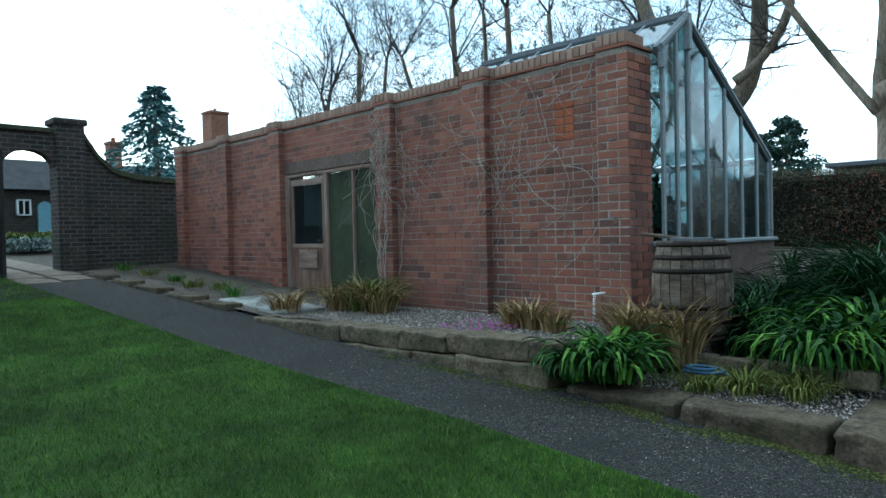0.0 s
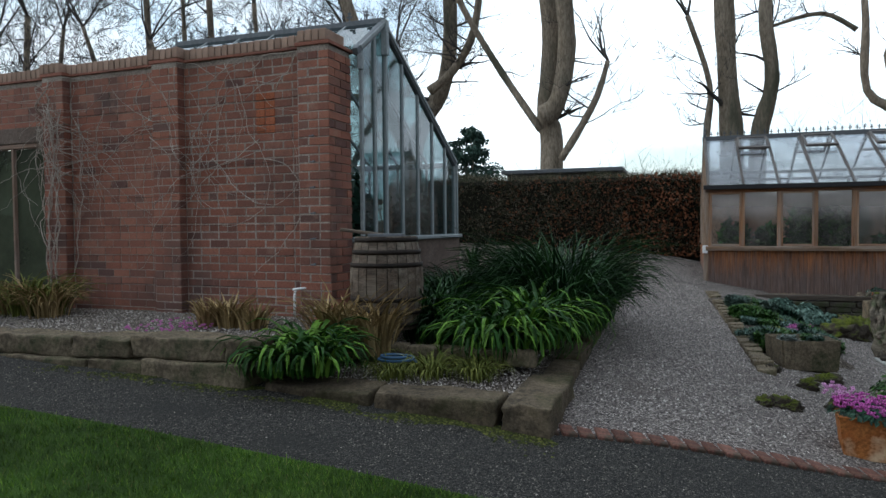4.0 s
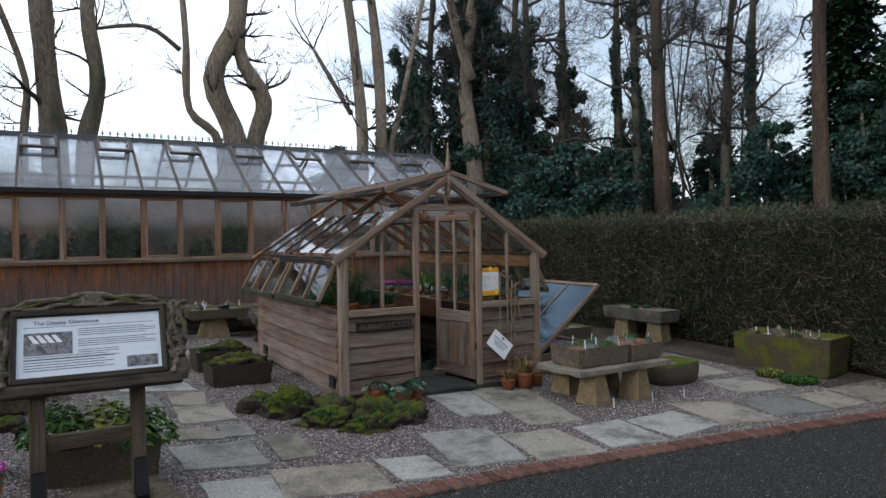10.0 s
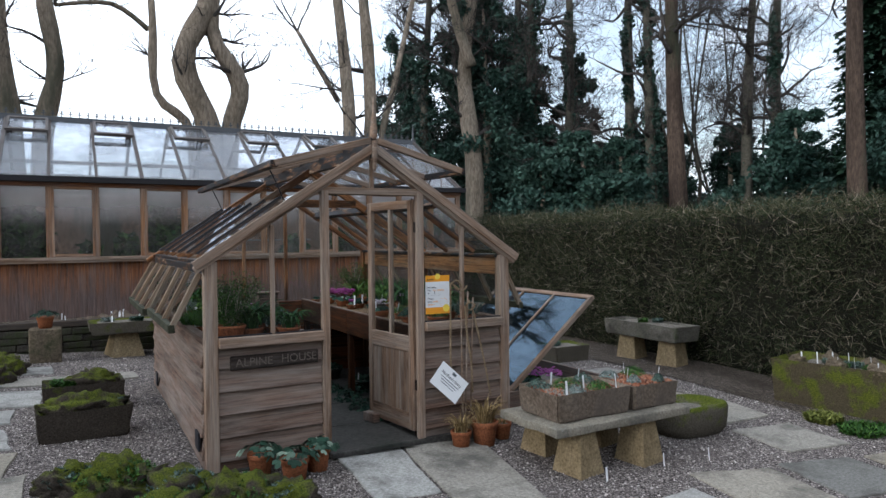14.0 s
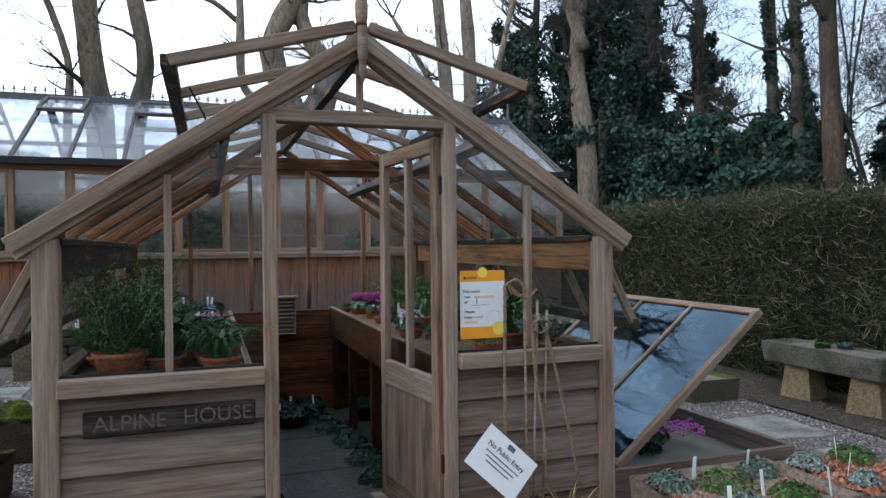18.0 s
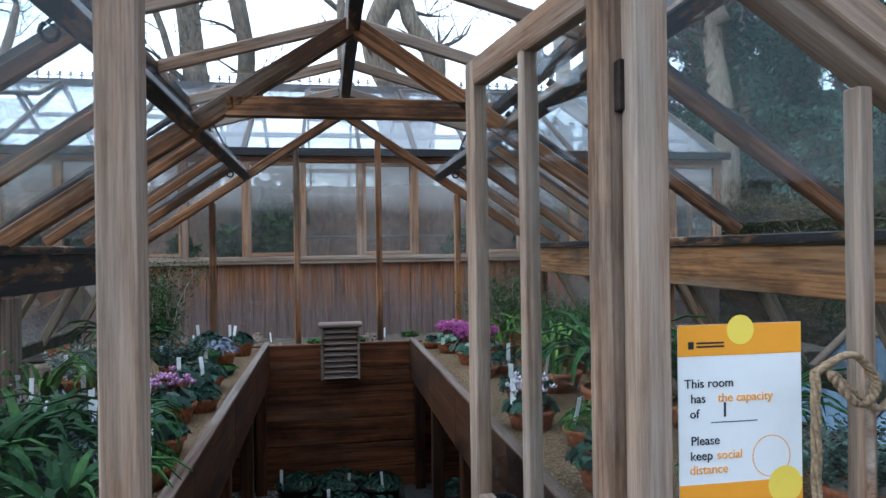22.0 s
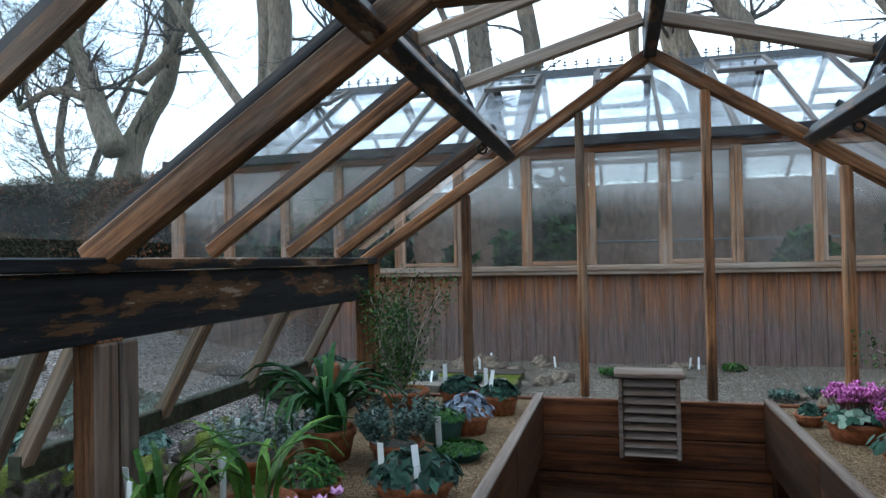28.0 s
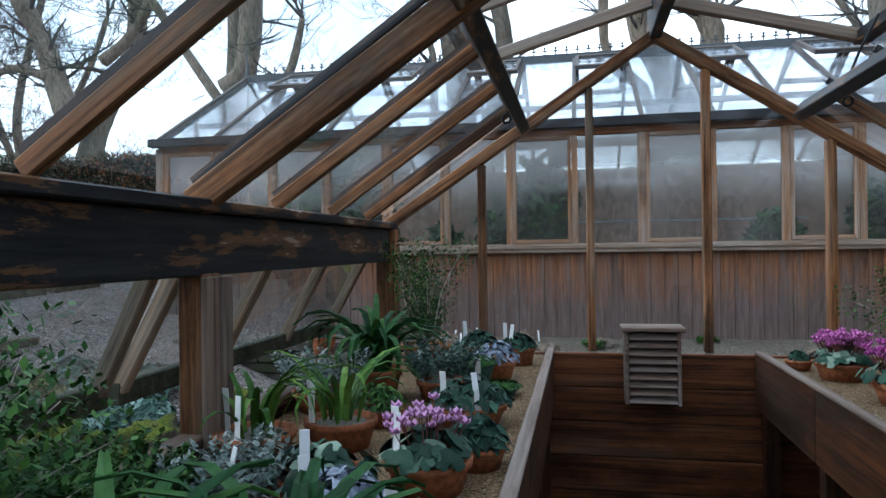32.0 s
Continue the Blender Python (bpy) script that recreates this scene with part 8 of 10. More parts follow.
def grit():
    mb, rng = Mb(), random.Random(18)
    for _ in range(20000):
        x, y = rng.uniform(-9.5, 6.0), rng.uniform(-6.6, -2.5)
        if y > bed_line(x) - 0.05 or (x < -5.2 and y < -4.7):
            continue
        r = rng.uniform(0.003, 0.008)
        z = gz(x, y) + 0.001
        a = rng.uniform(0, 6.28)
        c, s = math.cos(a) * r, math.sin(a) * r
        mb.add([(x + c, y + s, z), (x - s * 0.7, y + c * 0.7, z), (x - c, y - s, z), (x + s * 0.7, y - c * 0.7, z), (x, y, z + r * 0.7)], [(0, 1, 4), (1, 2, 4), (2, 3, 4), (3, 0, 4)])
    solid("path_grit", mb, PATHGRIT, "loose grit on the asphalt", "gravel", "stuff")


PEBBLE = island_mat("pebble", (0.0, (0.06, 0.05, 0.047)), (0.4, (0.18, 0.156, 0.142)), (0.75, (0.33, 0.29, 0.265)), (1.0, (0.6, 0.55, 0.5)))
PATHGRIT = island_mat("path_grit", (0.0, (0.03, 0.027, 0.025)), (0.6, (0.1, 0.088, 0.078)), (0.9, (0.2, 0.175, 0.15)), (1.0, (0.4, 0.36, 0.32)))
GRASS = island_mat("grass_blade", (0.0, (0.02, 0.048, 0.006)), (0.6, (0.068, 0.138, 0.013)), (0.93, (0.15, 0.23, 0.03)), (1.0, (0.17, 0.15, 0.06)), rough=0.7)


def patchy(m, scale, lo, hi, tint, at):
    """Broad patches of darker, lighter and yellower growth."""
    n, l = m.node_tree.nodes, m.node_tree.links
    p = n["Principled BSDF"]
    was = p.inputs["Base Color"].links[0].from_socket
    src = n.new("ShaderNodeNewGeometry").outputs["Position"]
    f = noise_tex(n, l, src, scale, 7, 0.7)
    g = noise_tex(n, l, src, scale * 3.1, 6, 0.75)
    col = blend(n, l, 1.0, was, ramp(n, l, f, (0.36, (lo, lo, lo)), (0.64, (hi, hi, hi))), "MULTIPLY")
    l.new(blend(n, l, ramp(n, l, g, (at, (0, 0, 0)), (at + 0.12, (0.5, 0.5, 0.5))), col, tint), p.inputs["Base Color"])


patchy(GRASS, 1.3, 0.55, 1.35, (0.09, 0.15, 0.025), 0.56)
patchy(LAWN, 1.3, 0.55, 1.35, (0.06, 0.1, 0.018), 0.56)
pebbles()
grit()


def bed_grit():
    mb, rng = Mb(), random.Random(27)
    for k in range(15000):
        if k % 2:
            x, y = rng.uniform(-11.2, -7.3), rng.uniform(-3.35, -2.0)
            z = 0.805
        else:
            x, y = rng.uniform(-7.2, -5.5), rng.uniform(-3.3, -1.0)
            z = 0.523 + 0.022 * (y + 3.4)
        r, a = rng.uniform(0.005, 0.012), rng.uniform(0, 6.28)
        c, s = math.cos(a) * r, math.sin(a) * r
        mb.add([(x + c, y + s, z), (x - s * 0.7, y + c * 0.7, z), (x - c, y - s, z), (x + s * 0.7, y - c * 0.7, z), (x, y, z + r)], [(0, 1, 4), (1, 2, 4), (2, 3, 4), (3, 0, 4)])
    solid("bed_grit", mb, PEBBLE, "pale grit mulch on the planting bed", "gravel", "stuff")


def path_moss():
    """Moss and litter along the foot of the bed stones."""
    mb, rng = Mb(), random.Random(28)
    for _ in range(9000):
        x = rng.uniform(-9.5, -5.1)
        y = -3.62 - abs(rng.gauss(0, 0.1))
        if noise.noise((x * 2.5, y * 5, 0)) < -0.05:
            continue
        z = gz(x, y) + 0.002
        r, a = rng.uniform(0.006, 0.016), rng.uniform(0, 6.28)
        c, s = math.cos(a) * r, math.sin(a) * r
        mb.add([(x + c, y + s, z), (x - s, y + c, z), (x - c, y - s, z), (x + s, y - c, z), (x, y, z + r * 0.6)], [(0, 1, 4), (1, 2, 4), (2, 3, 4), (3, 0, 4)])
    solid("path_moss", mb, MOSSBIT, "yellow-green moss at the foot of the bed stones", "moss", "stuff")


MOSSBIT = island_mat("moss_tuft", (0.0, (0.018, 0.022, 0.007)), (0.7, (0.055, 0.062, 0.015)), (1.0, (0.12, 0.12, 0.03)))
bed_grit()
path_moss()


def grass():
    mb, rng = Mb(), random.Random(23)
    for _ in range(230000):
        x = -5.25 - rng.random() ** 1.35 * 13
        y = -4.74 - rng.random() ** 1.1 * 5.5
        z = gz(x, y) + 0.028
        a, h, w = rng.uniform(0, 6.28), rng.uniform(0.015, 0.042), 0.0026
        dx, dy = math.cos(a), math.sin(a)
        lx, ly = rng.uniform(-0.02, 0.02), rng.uniform(-0.02, 0.02)
        mb.add([(x - dx * w, y - dy * w, z), (x + dx * w, y + dy * w, z), (x + lx, y + ly, z + h)], [(0, 1, 2)])
    solid("grass_blades", mb, GRASS, "short mown grass blades", "grass", "stuff")


grass()


# ---- sign stand and planter ----
def moss_rock_mat(name, stone_a, stone_b, at=0.5):
    m, n, l, p = shader(name, 0.95)
    g = n.new("ShaderNodeNewGeometry")
    sep = n.new("ShaderNodeSeparateXYZ")
    l.new(g.outputs["Normal"], sep.inputs["Vector"])
    big = noise_tex(n, l, g.outputs["Position"], 5, 6, 0.65)
    fine = noise_tex(n, l, g.outputs["Position"], 90, 5, 0.75)
    add = n.new("ShaderNodeMath")
    add.operation = "MULTIPLY_ADD"
    l.new(sep.outputs["Z"], add.inputs[0])
    add.inputs[1].default_value = 0.22
    l.new(big, add.inputs[2])
    rock = ramp(n, l, fine, (0.3, stone_a), (0.7, stone_b))
    mossc = ramp(n, l, fine, (0.36, (0.025, 0.035, 0.006)), (0.64, (0.14, 0.16, 0.02)))
    l.new(blend(n, l, ramp(n, l, add.outputs["Value"], (at, (0, 0, 0)), (at + 0.14, (1, 1, 1))), rock, mossc), p.inputs["Base Color"])
    bump(n, l, p, fine, 0.9, 0.012)
    return m


MOSSROCK = moss_rock_mat("mossy_tufa", (0.012, 0.011, 0.009), (0.1, 0.08, 0.062), 0.57)
MOSSSTONE = moss_rock_mat("mossy_trough", (0.035, 0.032, 0.025), (0.17, 0.145, 0.11), 0.53)
MOSSDARK = moss_rock_mat("moss_covered_trough", (0.018, 0.016, 0.01), (0.12, 0.095, 0.055), 0.47)
LICHEN = rough_mat("lichened_stone", (0.075, 0.068, 0.055), (0.19, 0.175, 0.145), None, 5, 55, 0.95, 0.8, 0.01, False, None, 0.0, (0.05, 0.055, 0.03))


def sign_stand():
    s = thing("interpretation_sign", -2.5, -1.95, gz(-2.5, -1.95) - 0.02, "carved oak information stand with a printed panel", "sign")
    zg = gz(-2.5, -1.95) - 0.05
    block_m = Mb().box(-0.45, -0.35, -0.03, 0.45, 0.35, 0.06, 0.02)
    part("base_stone", block_m, STONE, s, "flat mossy base stone", m=pose(-2.5, -1.98, zg + 0.02, 0, 0, 8))
    for x in (-2.78, -2.24):
        bar("post", (x, -1.93, zg), (x, -1.9, 0.76), 0.085, 0.085, SIGNWOOD, s, up=(0, 1, 0), bevel=0.008)
        part("foot", Mb().prism([(-0.02, 0), (-0.2, 0), (-0.2, 0.06), (-0.06, 0.24), (-0.02, 0.24)], -0.035, 0.035, "x"), IRON, s, "black iron post shoe", m=pose(x, -1.94, zg + 0.06))
    bar("cross_rail", (-2.74, -1.915, 0.36), (-2.28, -1.915, 0.36), 0.04, 0.09, SIGNWOOD, s)
    T = Matrix.Translation((-2.49, -1.92, 0.93)) @ pose(0, 0, 0, 62, 0, -2)
    part("panel_back", Mb().box(-0.45, -0.25, -0.03, 0.45, 0.25, 0.0, 0.008), CEDARDK, s, m=T)
    part("print_panel", Mb().box(-0.385, -0.19, 0.0, 0.385, 0.185, 0.008), PANELW, s, "pale printed panel under glass", m=T)
    words("heading_words", "The Display Glasshouse", 0.036, T @ pose(-0.13, 0.145, 0.0095), HEADING, s, "blue-grey heading print")
    part("heading_rule", Mb().box(-0.35, 0.118, 0.0085, 0.35, 0.121, 0.0092), LEADD, s, "thin printed rule", m=T)
    part("panel_photo", Mb().box(-0.35, -0.055, 0.0085, -0.1, 0.085, 0.0098), PHOTO, s, "small grey printed photograph", m=T)
    for k, (u, v) in enumerate(((-0.33, 0.07), (-0.29, 0.07), (-0.25, 0.07), (-0.21, 0.07))):
        part("photo_glazing", Mb().prism([(u, v), (u + 0.022, v), (u + 0.06, v - 0.05), (u + 0.03, v - 0.05)], 0.0098, 0.0104, "z"), WHITE, s, m=T)
    part("panel_photo", Mb().box(0.19, -0.17, 0.0085, 0.365, -0.1, 0.0098), PHOTO, s, "small grey printed photograph", m=T)
    for k in range(15):
        y0 = 0.095 - 0.0135 * k
        x0 = -0.07 if k < 12 else -0.35
        if k % 5 == 4:
            continue
        part("text_line", Mb().box(x0, y0, 0.0085, (0.36 if k < 10 else 0.15) - 0.06 * ((k * 7) % 3 == 0), y0 + 0.0038, 0.0092), LEADD, s, m=T)
    for k in range(5):
        part("text_line", Mb().box(-0.35, -0.085 - 0.016 * k, 0.0085, 0.12 - 0.05 * (k % 2), -0.0805 - 0.016 * k, 0.0092), LEADD, s, m=T)
    upv = T.to_3x3() @ Vector((0, 0, 1))
    for a, b, w in (((-0.42, 0.205, 0.012), (0.42, 0.205, 0.012), 0.04), ((-0.42, -0.21, 0.012), (0.42, -0.21, 0.012), 0.04), ((-0.405, -0.22, 0.012), (-0.405, 0.22, 0.012), 0.036), ((0.405, -0.22, 0.012), (0.405, 0.22, 0.012), 0.036)):
        bar("frame_moulding", T @ Vector(a), T @ Vector(b), w, 0.04, DARKOAK, s, "dark oak moulding", up=upv, bevel=0.01)
    bar("lower_rail", T @ Vector((-0.5, -0.262, 0.0)), T @ Vector((0.5, -0.262, 0.0)), 0.075, 0.05, DARKOAK, s, "dark lower rail", up=upv, bevel=0.01)
    for sx in (-1, 1):
        edge = [(0.43, -0.27), (0.53, -0.27), (0.555, -0.2), (0.525, -0.12), (0.545, -0.02), (0.515, 0.08), (0.53, 0.17), (0.49, 0.25), (0.43, 0.26)]
        part("side_board", Mb().prism([(sx * a, b) for a, b in edge][::sx], -0.02, 0.006, "z"), CARVED, s, "carved wavy side board", m=T)
    part("crest_board", Mb().prism([(0.5, 0.23), (0.49, 0.27), (0.32, 0.3), (0.12, 0.315), (0.0, 0.31), (-0.14, 0.315), (-0.33, 0.295), (-0.49, 0.265), (-0.5, 0.23)], -0.02, 0.008, "z"), DARKOAK, s, "dark arched crest board", m=T)
    rng = random.Random(71)
    for sx in (-1, 1):
        for strand in range(3):
            o = (0.45, 0.48, 0.515)[strand]
            pts = [Vector((sx * (o + 0.018 * math.sin(k * 1.1 + strand * 2)), 0.23 - 0.052 * k, 0.015 + 0.012 * math.cos(k * 1.4 + strand))) for k in range(10 - strand)]
            ln = smooth_line(pts, 3)
            part("carved_stem", Mb().tube([T @ p for p in ln], [0.017 + 0.004 * math.sin(i * 1.7) for i in range(len(ln))], 7), CARVED, s, "carved twining stem", smooth=True)
        for k in range(15):
            u, v = sx * rng.uniform(0.44, 0.55), rng.uniform(-0.25, 0.24)
            a = rng.uniform(0, 6.28)
            d, e = Vector((math.cos(a), math.sin(a), 0)), Vector((-math.sin(a), math.cos(a), 0))
            c, l = Vector((u, v, 0.03)), rng.uniform(0.025, 0.042)
            lf = [c - d * l, c - d * l * 0.3 + e * l * 0.45, c + d * l * 0.4 + e * l * 0.32, c + d * l, c + d * l * 0.4 - e * l * 0.32, c - d * l * 0.3 - e * l * 0.45]
            mb = Mb().add([tuple(T @ (p - Vector((0, 0, 0.02)))) for p in lf] + [tuple(T @ p) for p in lf] + [tuple(T @ (c + Vector((0, 0, 0.012))))], [(i, (i + 1) % 6, 6 + (i + 1) % 6, 6 + i) for i in range(6)] + [(6 + i, 6 + (i + 1) % 6, 12) for i in range(6)])
            part("carved_leaf", mb, CARVED, s)
    for strand in range(3):
        pts = [Vector((-0.5 + 1.0 * k / 12, 0.225 + 0.03 * strand * math.sin(math.pi * k / 12) + 0.03 * math.sin(math.pi * k / 12) + 0.012 * math.sin(k * 1.7 + strand * 2), 0.012)) for k in range(13)]
        ln = smooth_line(pts, 3)
        part("carved_crest", Mb().tube([T @ p for p in ln], [0.016 + 0.005 * math.sin(i * 1.3) for i in range(len(ln))], 7), (CARVED, MOSSROCK, CARVED)[strand], s, "carved mossy crest", smooth=True)
    part("crest_fan", Mb().prism([(-0.1, 0.24), (-0.05, 0.3), (0.0, 0.325), (0.05, 0.3), (0.1, 0.24)], 0.0, 0.03, "z"), CARVED, s, "carved fan at the crest", m=T)


DARKOAK = wood_mat("dark_oak", (0.07, 0.058, 0.045), (0.012, 0.011, 0.01), (0.16, 0.14, 0.115), 0.3)
SIGNWOOD = wood_mat("sign_timber", (0.16, 0.115, 0.075), (0.04, 0.03, 0.02), (0.24, 0.2, 0.15), 0.4)
HEADING = plain("heading_ink", (0.06, 0.1, 0.16), 0.5)
CARVED = rough_mat("carved_oak", (0.07, 0.06, 0.045), (0.23, 0.19, 0.145), None, 12, 60, 0.85, 0.5, 0.006, False, None, 0.0, (0.06, 0.07, 0.035))
PANELW = plain("panel_print", (0.7, 0.75, 0.8), 0.15, var=0.06)
PHOTO = rough_mat("panel_picture", (0.08, 0.08, 0.09), (0.35, 0.34, 0.36), None, 30, 90, 0.4, 0.0, 0.001)
sign_stand()


def flower_box():
    x, y = -3.15, -2.4
    z = gz(x, y)
    t = thing("terracotta_planter", x, y, z, "square rust-stained terracotta planter of magenta winter flowers", "planter")
    m = pose(x, y, z, 0, 0, -6)
    mb = Mb()
    for (a, za), (b, zb) in zip(((0.17, 0), (0.2, 0.26), (0.21, 0.3)), ((0.2, 0.26), (0.21, 0.3), (0.185, 0.3))):
        mb.add([(sx * r, sy * r, zz) for r, zz in ((a, za), (b, zb)) for sx, sy in ((-1, -1), (1, -1), (1, 1), (-1, 1))], [(i, (i + 1) % 4, 4 + (i + 1) % 4, 4 + i) for i in range(4)])
    part("box", mb, RUSTPOT, t, m=m)
    part("compost", Mb().box(-0.183, -0.183, 0.24, 0.183, 0.183, 0.275), COMPOST, t, m=m)
    rng = random.Random(77)
    part("foliage", mound_leaves(rng, 0.27, 0.1, 420, 0.028), DARKG, t, "dark leaves", m=pose(x, y, z + 0.27))
    f, st = flowers(rng, 0.24, 0.05, 0.12, 170, 0.024)
    part("flower_mass", f, MAGENTA, t, "magenta flowers", m=pose(x, y - 0.03, z + 0.27), kind="stuff")
    f, st = flowers(rng, 0.12, 0.12, 0.2, 40, 0.022)
    part("flower_mass", f, LILAC, t, "lilac flowers", m=pose(x - 0.16, y + 0.2, z + 0.25), kind="stuff")


RUSTPOT = rough_mat("stained_terracotta", (0.42, 0.17, 0.05), (0.3, 0.085, 0.02), None, 5, 40, 0.7, 0.2, 0.003, True, None, 0, (0.58, 0.42, 0.27))
flower_box()


# ---- troughs, rocks and pots on the gravel ----
def mossy_lump(name, x, y, rx, ry, h, seed, label, mat, category="rock", group="rocks", z=None):
    bm = bmesh.new()
    bmesh.ops.create_icosphere(bm, subdivisions=4, radius=1)
    for v in bm.verts:
        q = v.co * 2.1 + Vector((seed, seed * 2, 0))
        k = 1 + 0.35 * noise.noise(q) + 0.3 * noise.noise(q * 3.1) + 0.2 * noise.noise(q * 8) + 0.08 * noise.noise(q * 17)
        v.co = Vector((v.co.x * rx * k, v.co.y * ry * k, max(v.co.z, -0.25) * h * k))
    me = bpy.data.meshes.new(name)
    bm.to_mesh(me)
    bm.free()
    me.polygons.foreach_set("use_smooth", [True] * len(me.polygons))
    me.materials.append(mat)
    ob = new(name, me)
    ob.matrix_basis = pose(x, y, gz(x, y) if z is None else z)
    AT[ob] = ob.matrix_basis.copy()
    return tagged(ob, label, category, group)




def sprigs(parent_name, x, y, rx, ry, z, n, seed, mat, size=0.02, hgt=0.05):
    rng, mb = random.Random(seed), Mb()
    for _ in range(n):
        a, q = rng.uniform(0, 6.28), math.sqrt(rng.random())
        px, py = x + rx * q * math.cos(a), y + ry * q * math.sin(a)
        pz = z(px, py) if callable(z) else z
        for k in range(4):
            b = rng.uniform(0, 6.28)
            d = Vector((math.cos(b), math.sin(b), rng.uniform(0.3, 1.2))).normalized()
            s = d.cross(Vector((0, 0, 1))).normalized() * size * 0.25
            p = Vector((px, py, pz + rng.uniform(0, hgt)))
            mb.add([tuple(p - s), tuple(p + s), tuple(p + d * size)], [(0, 1, 2)])
    return mb


def cushion(x, y, rx, ry, z, n, seed, mat, label, size=0.03, hgt=0.05):
    return solid("rock_plant", sprigs("", x, y, rx, ry, z, n, seed, mat, size, hgt), mat, label, "plant", "", "rock plants")


for k, (x, y, rx, ry, h) in enumerate(((-0.72, -0.12, 0.3, 0.26, 0.22), (-0.35, -0.35, 0.26, 0.22, 0.17), (-0.05, -0.62, 0.3, 0.25, 0.2), (0.2, -0.75, 0.22, 0.2, 0.16), (-0.5, -0.6, 0.28, 0.2, 0.14), (-0.98, 0.05, 0.2, 0.16, 0.15), (-0.2, -0.9, 0.26, 0.16, 0.12))):
    mossy_lump("mossy_rock", x, y, rx, ry, h, k + 1.3, "lumpy tufa rock covered with moss and small plants", MOSSROCK)
    cushion(x, y, rx * 0.9, ry * 0.9, (lambda a, b, x=x, y=y, rx=rx, ry=ry, h=h: gz(x, y) + h * 0.85 * math.sqrt(max(0.02, 1 - ((a - x) / rx) ** 2 - ((b - y) / ry) ** 2))), 220, 400 + k, GREYG if k % 2 else MIDG, "low tufted alpine plant on the rock", 0.028, 0.02)


PALESTONE = rough_mat("trough_stone", (0.14, 0.105, 0.078), (0.27, 0.215, 0.165), None, 3, 40, 0.9, 0.5, 0.005, True, None, 0.2, (0.11, 0.09, 0.075))


def round_trough(x, y, r, h, label, seed):
    """A low hollowed boulder, rounded and mossy at the rim."""
    z = gz(x, y) - 0.02
    t = thing("stone_trough", x, y, z, label, "trough", "stone troughs")
    mb = Mb()
    prof = [(0.8, 0.0), (0.96, 0.18), (1.0, 0.5), (0.98, 0.85), (0.93, 1.0), (0.8, 1.0), (0.74, 0.88), (0.0, 0.8)]
    for u, v in prof:
        for k in range(36):
            a = 2 * math.pi * k / 36
            q = 1 + 0.07 * noise.noise((math.cos(a) * 2, math.sin(a) * 2, v * 2 + seed)) + 0.03 * noise.noise((math.cos(a) * 7, math.sin(a) * 7, v * 6 + seed))
            c, d = math.cos(a), math.sin(a)
            e = (abs(c) ** 3 + abs(d) ** 3) ** (-1 / 3)
            mb.v.append((x + r * 1.25 * u * q * c * e, y + r * 0.85 * u * q * d * e, z + h * v * (1 + 0.06 * noise.noise((c * 2, d * 2, seed)))))
    mb.f = [(i * 36 + k, i * 36 + (k + 1) % 36, (i + 1) * 36 + (k + 1) % 36, (i + 1) * 36 + k) for i in range(len(prof) - 1) for k in range(36)] + [tuple(range(36))]
    part("basin", mb, MOSSSTONE, t, smooth=True)
    part("dark_soil", Mb().lathe([(r * 0.72, h * 0.8), (r * 0.4, h * 0.86), (0.0, h * 0.88)], 20, pose(x, y, z)), COMPOST, t, "dark gritty soil", smooth=True)


REDGRIT = island_mat("red_chip", (0.0, (0.09, 0.035, 0.022)), (0.6, (0.25, 0.095, 0.052)), (1.0, (0.42, 0.22, 0.14)))


def red_chips():
    mb, rng = Mb(), random.Random(19)
    for _ in range(900):
        x, y = rng.choice((rng.uniform(2.21, 2.83), rng.uniform(2.95, 3.37))), rng.uniform(-0.98, -0.56)
        a, r, z = rng.uniform(0, 6.28), rng.uniform(0.01, 0.022), 0.305
        c, s = math.cos(a) * r, math.sin(a) * r
        mb.add([(x + c, y + s, z), (x - s * 0.6, y + c * 0.6, z), (x - c, y - s, z), (x + s * 0.6, y - c * 0.6, z), (x, y, z + r * 0.9)], [(0, 1, 4), (1, 2, 4), (2, 3, 4), (3, 0, 4)])
    solid("red_grit", mb, REDGRIT, "crushed red tile chips in the troughs", "grit", "stuff")


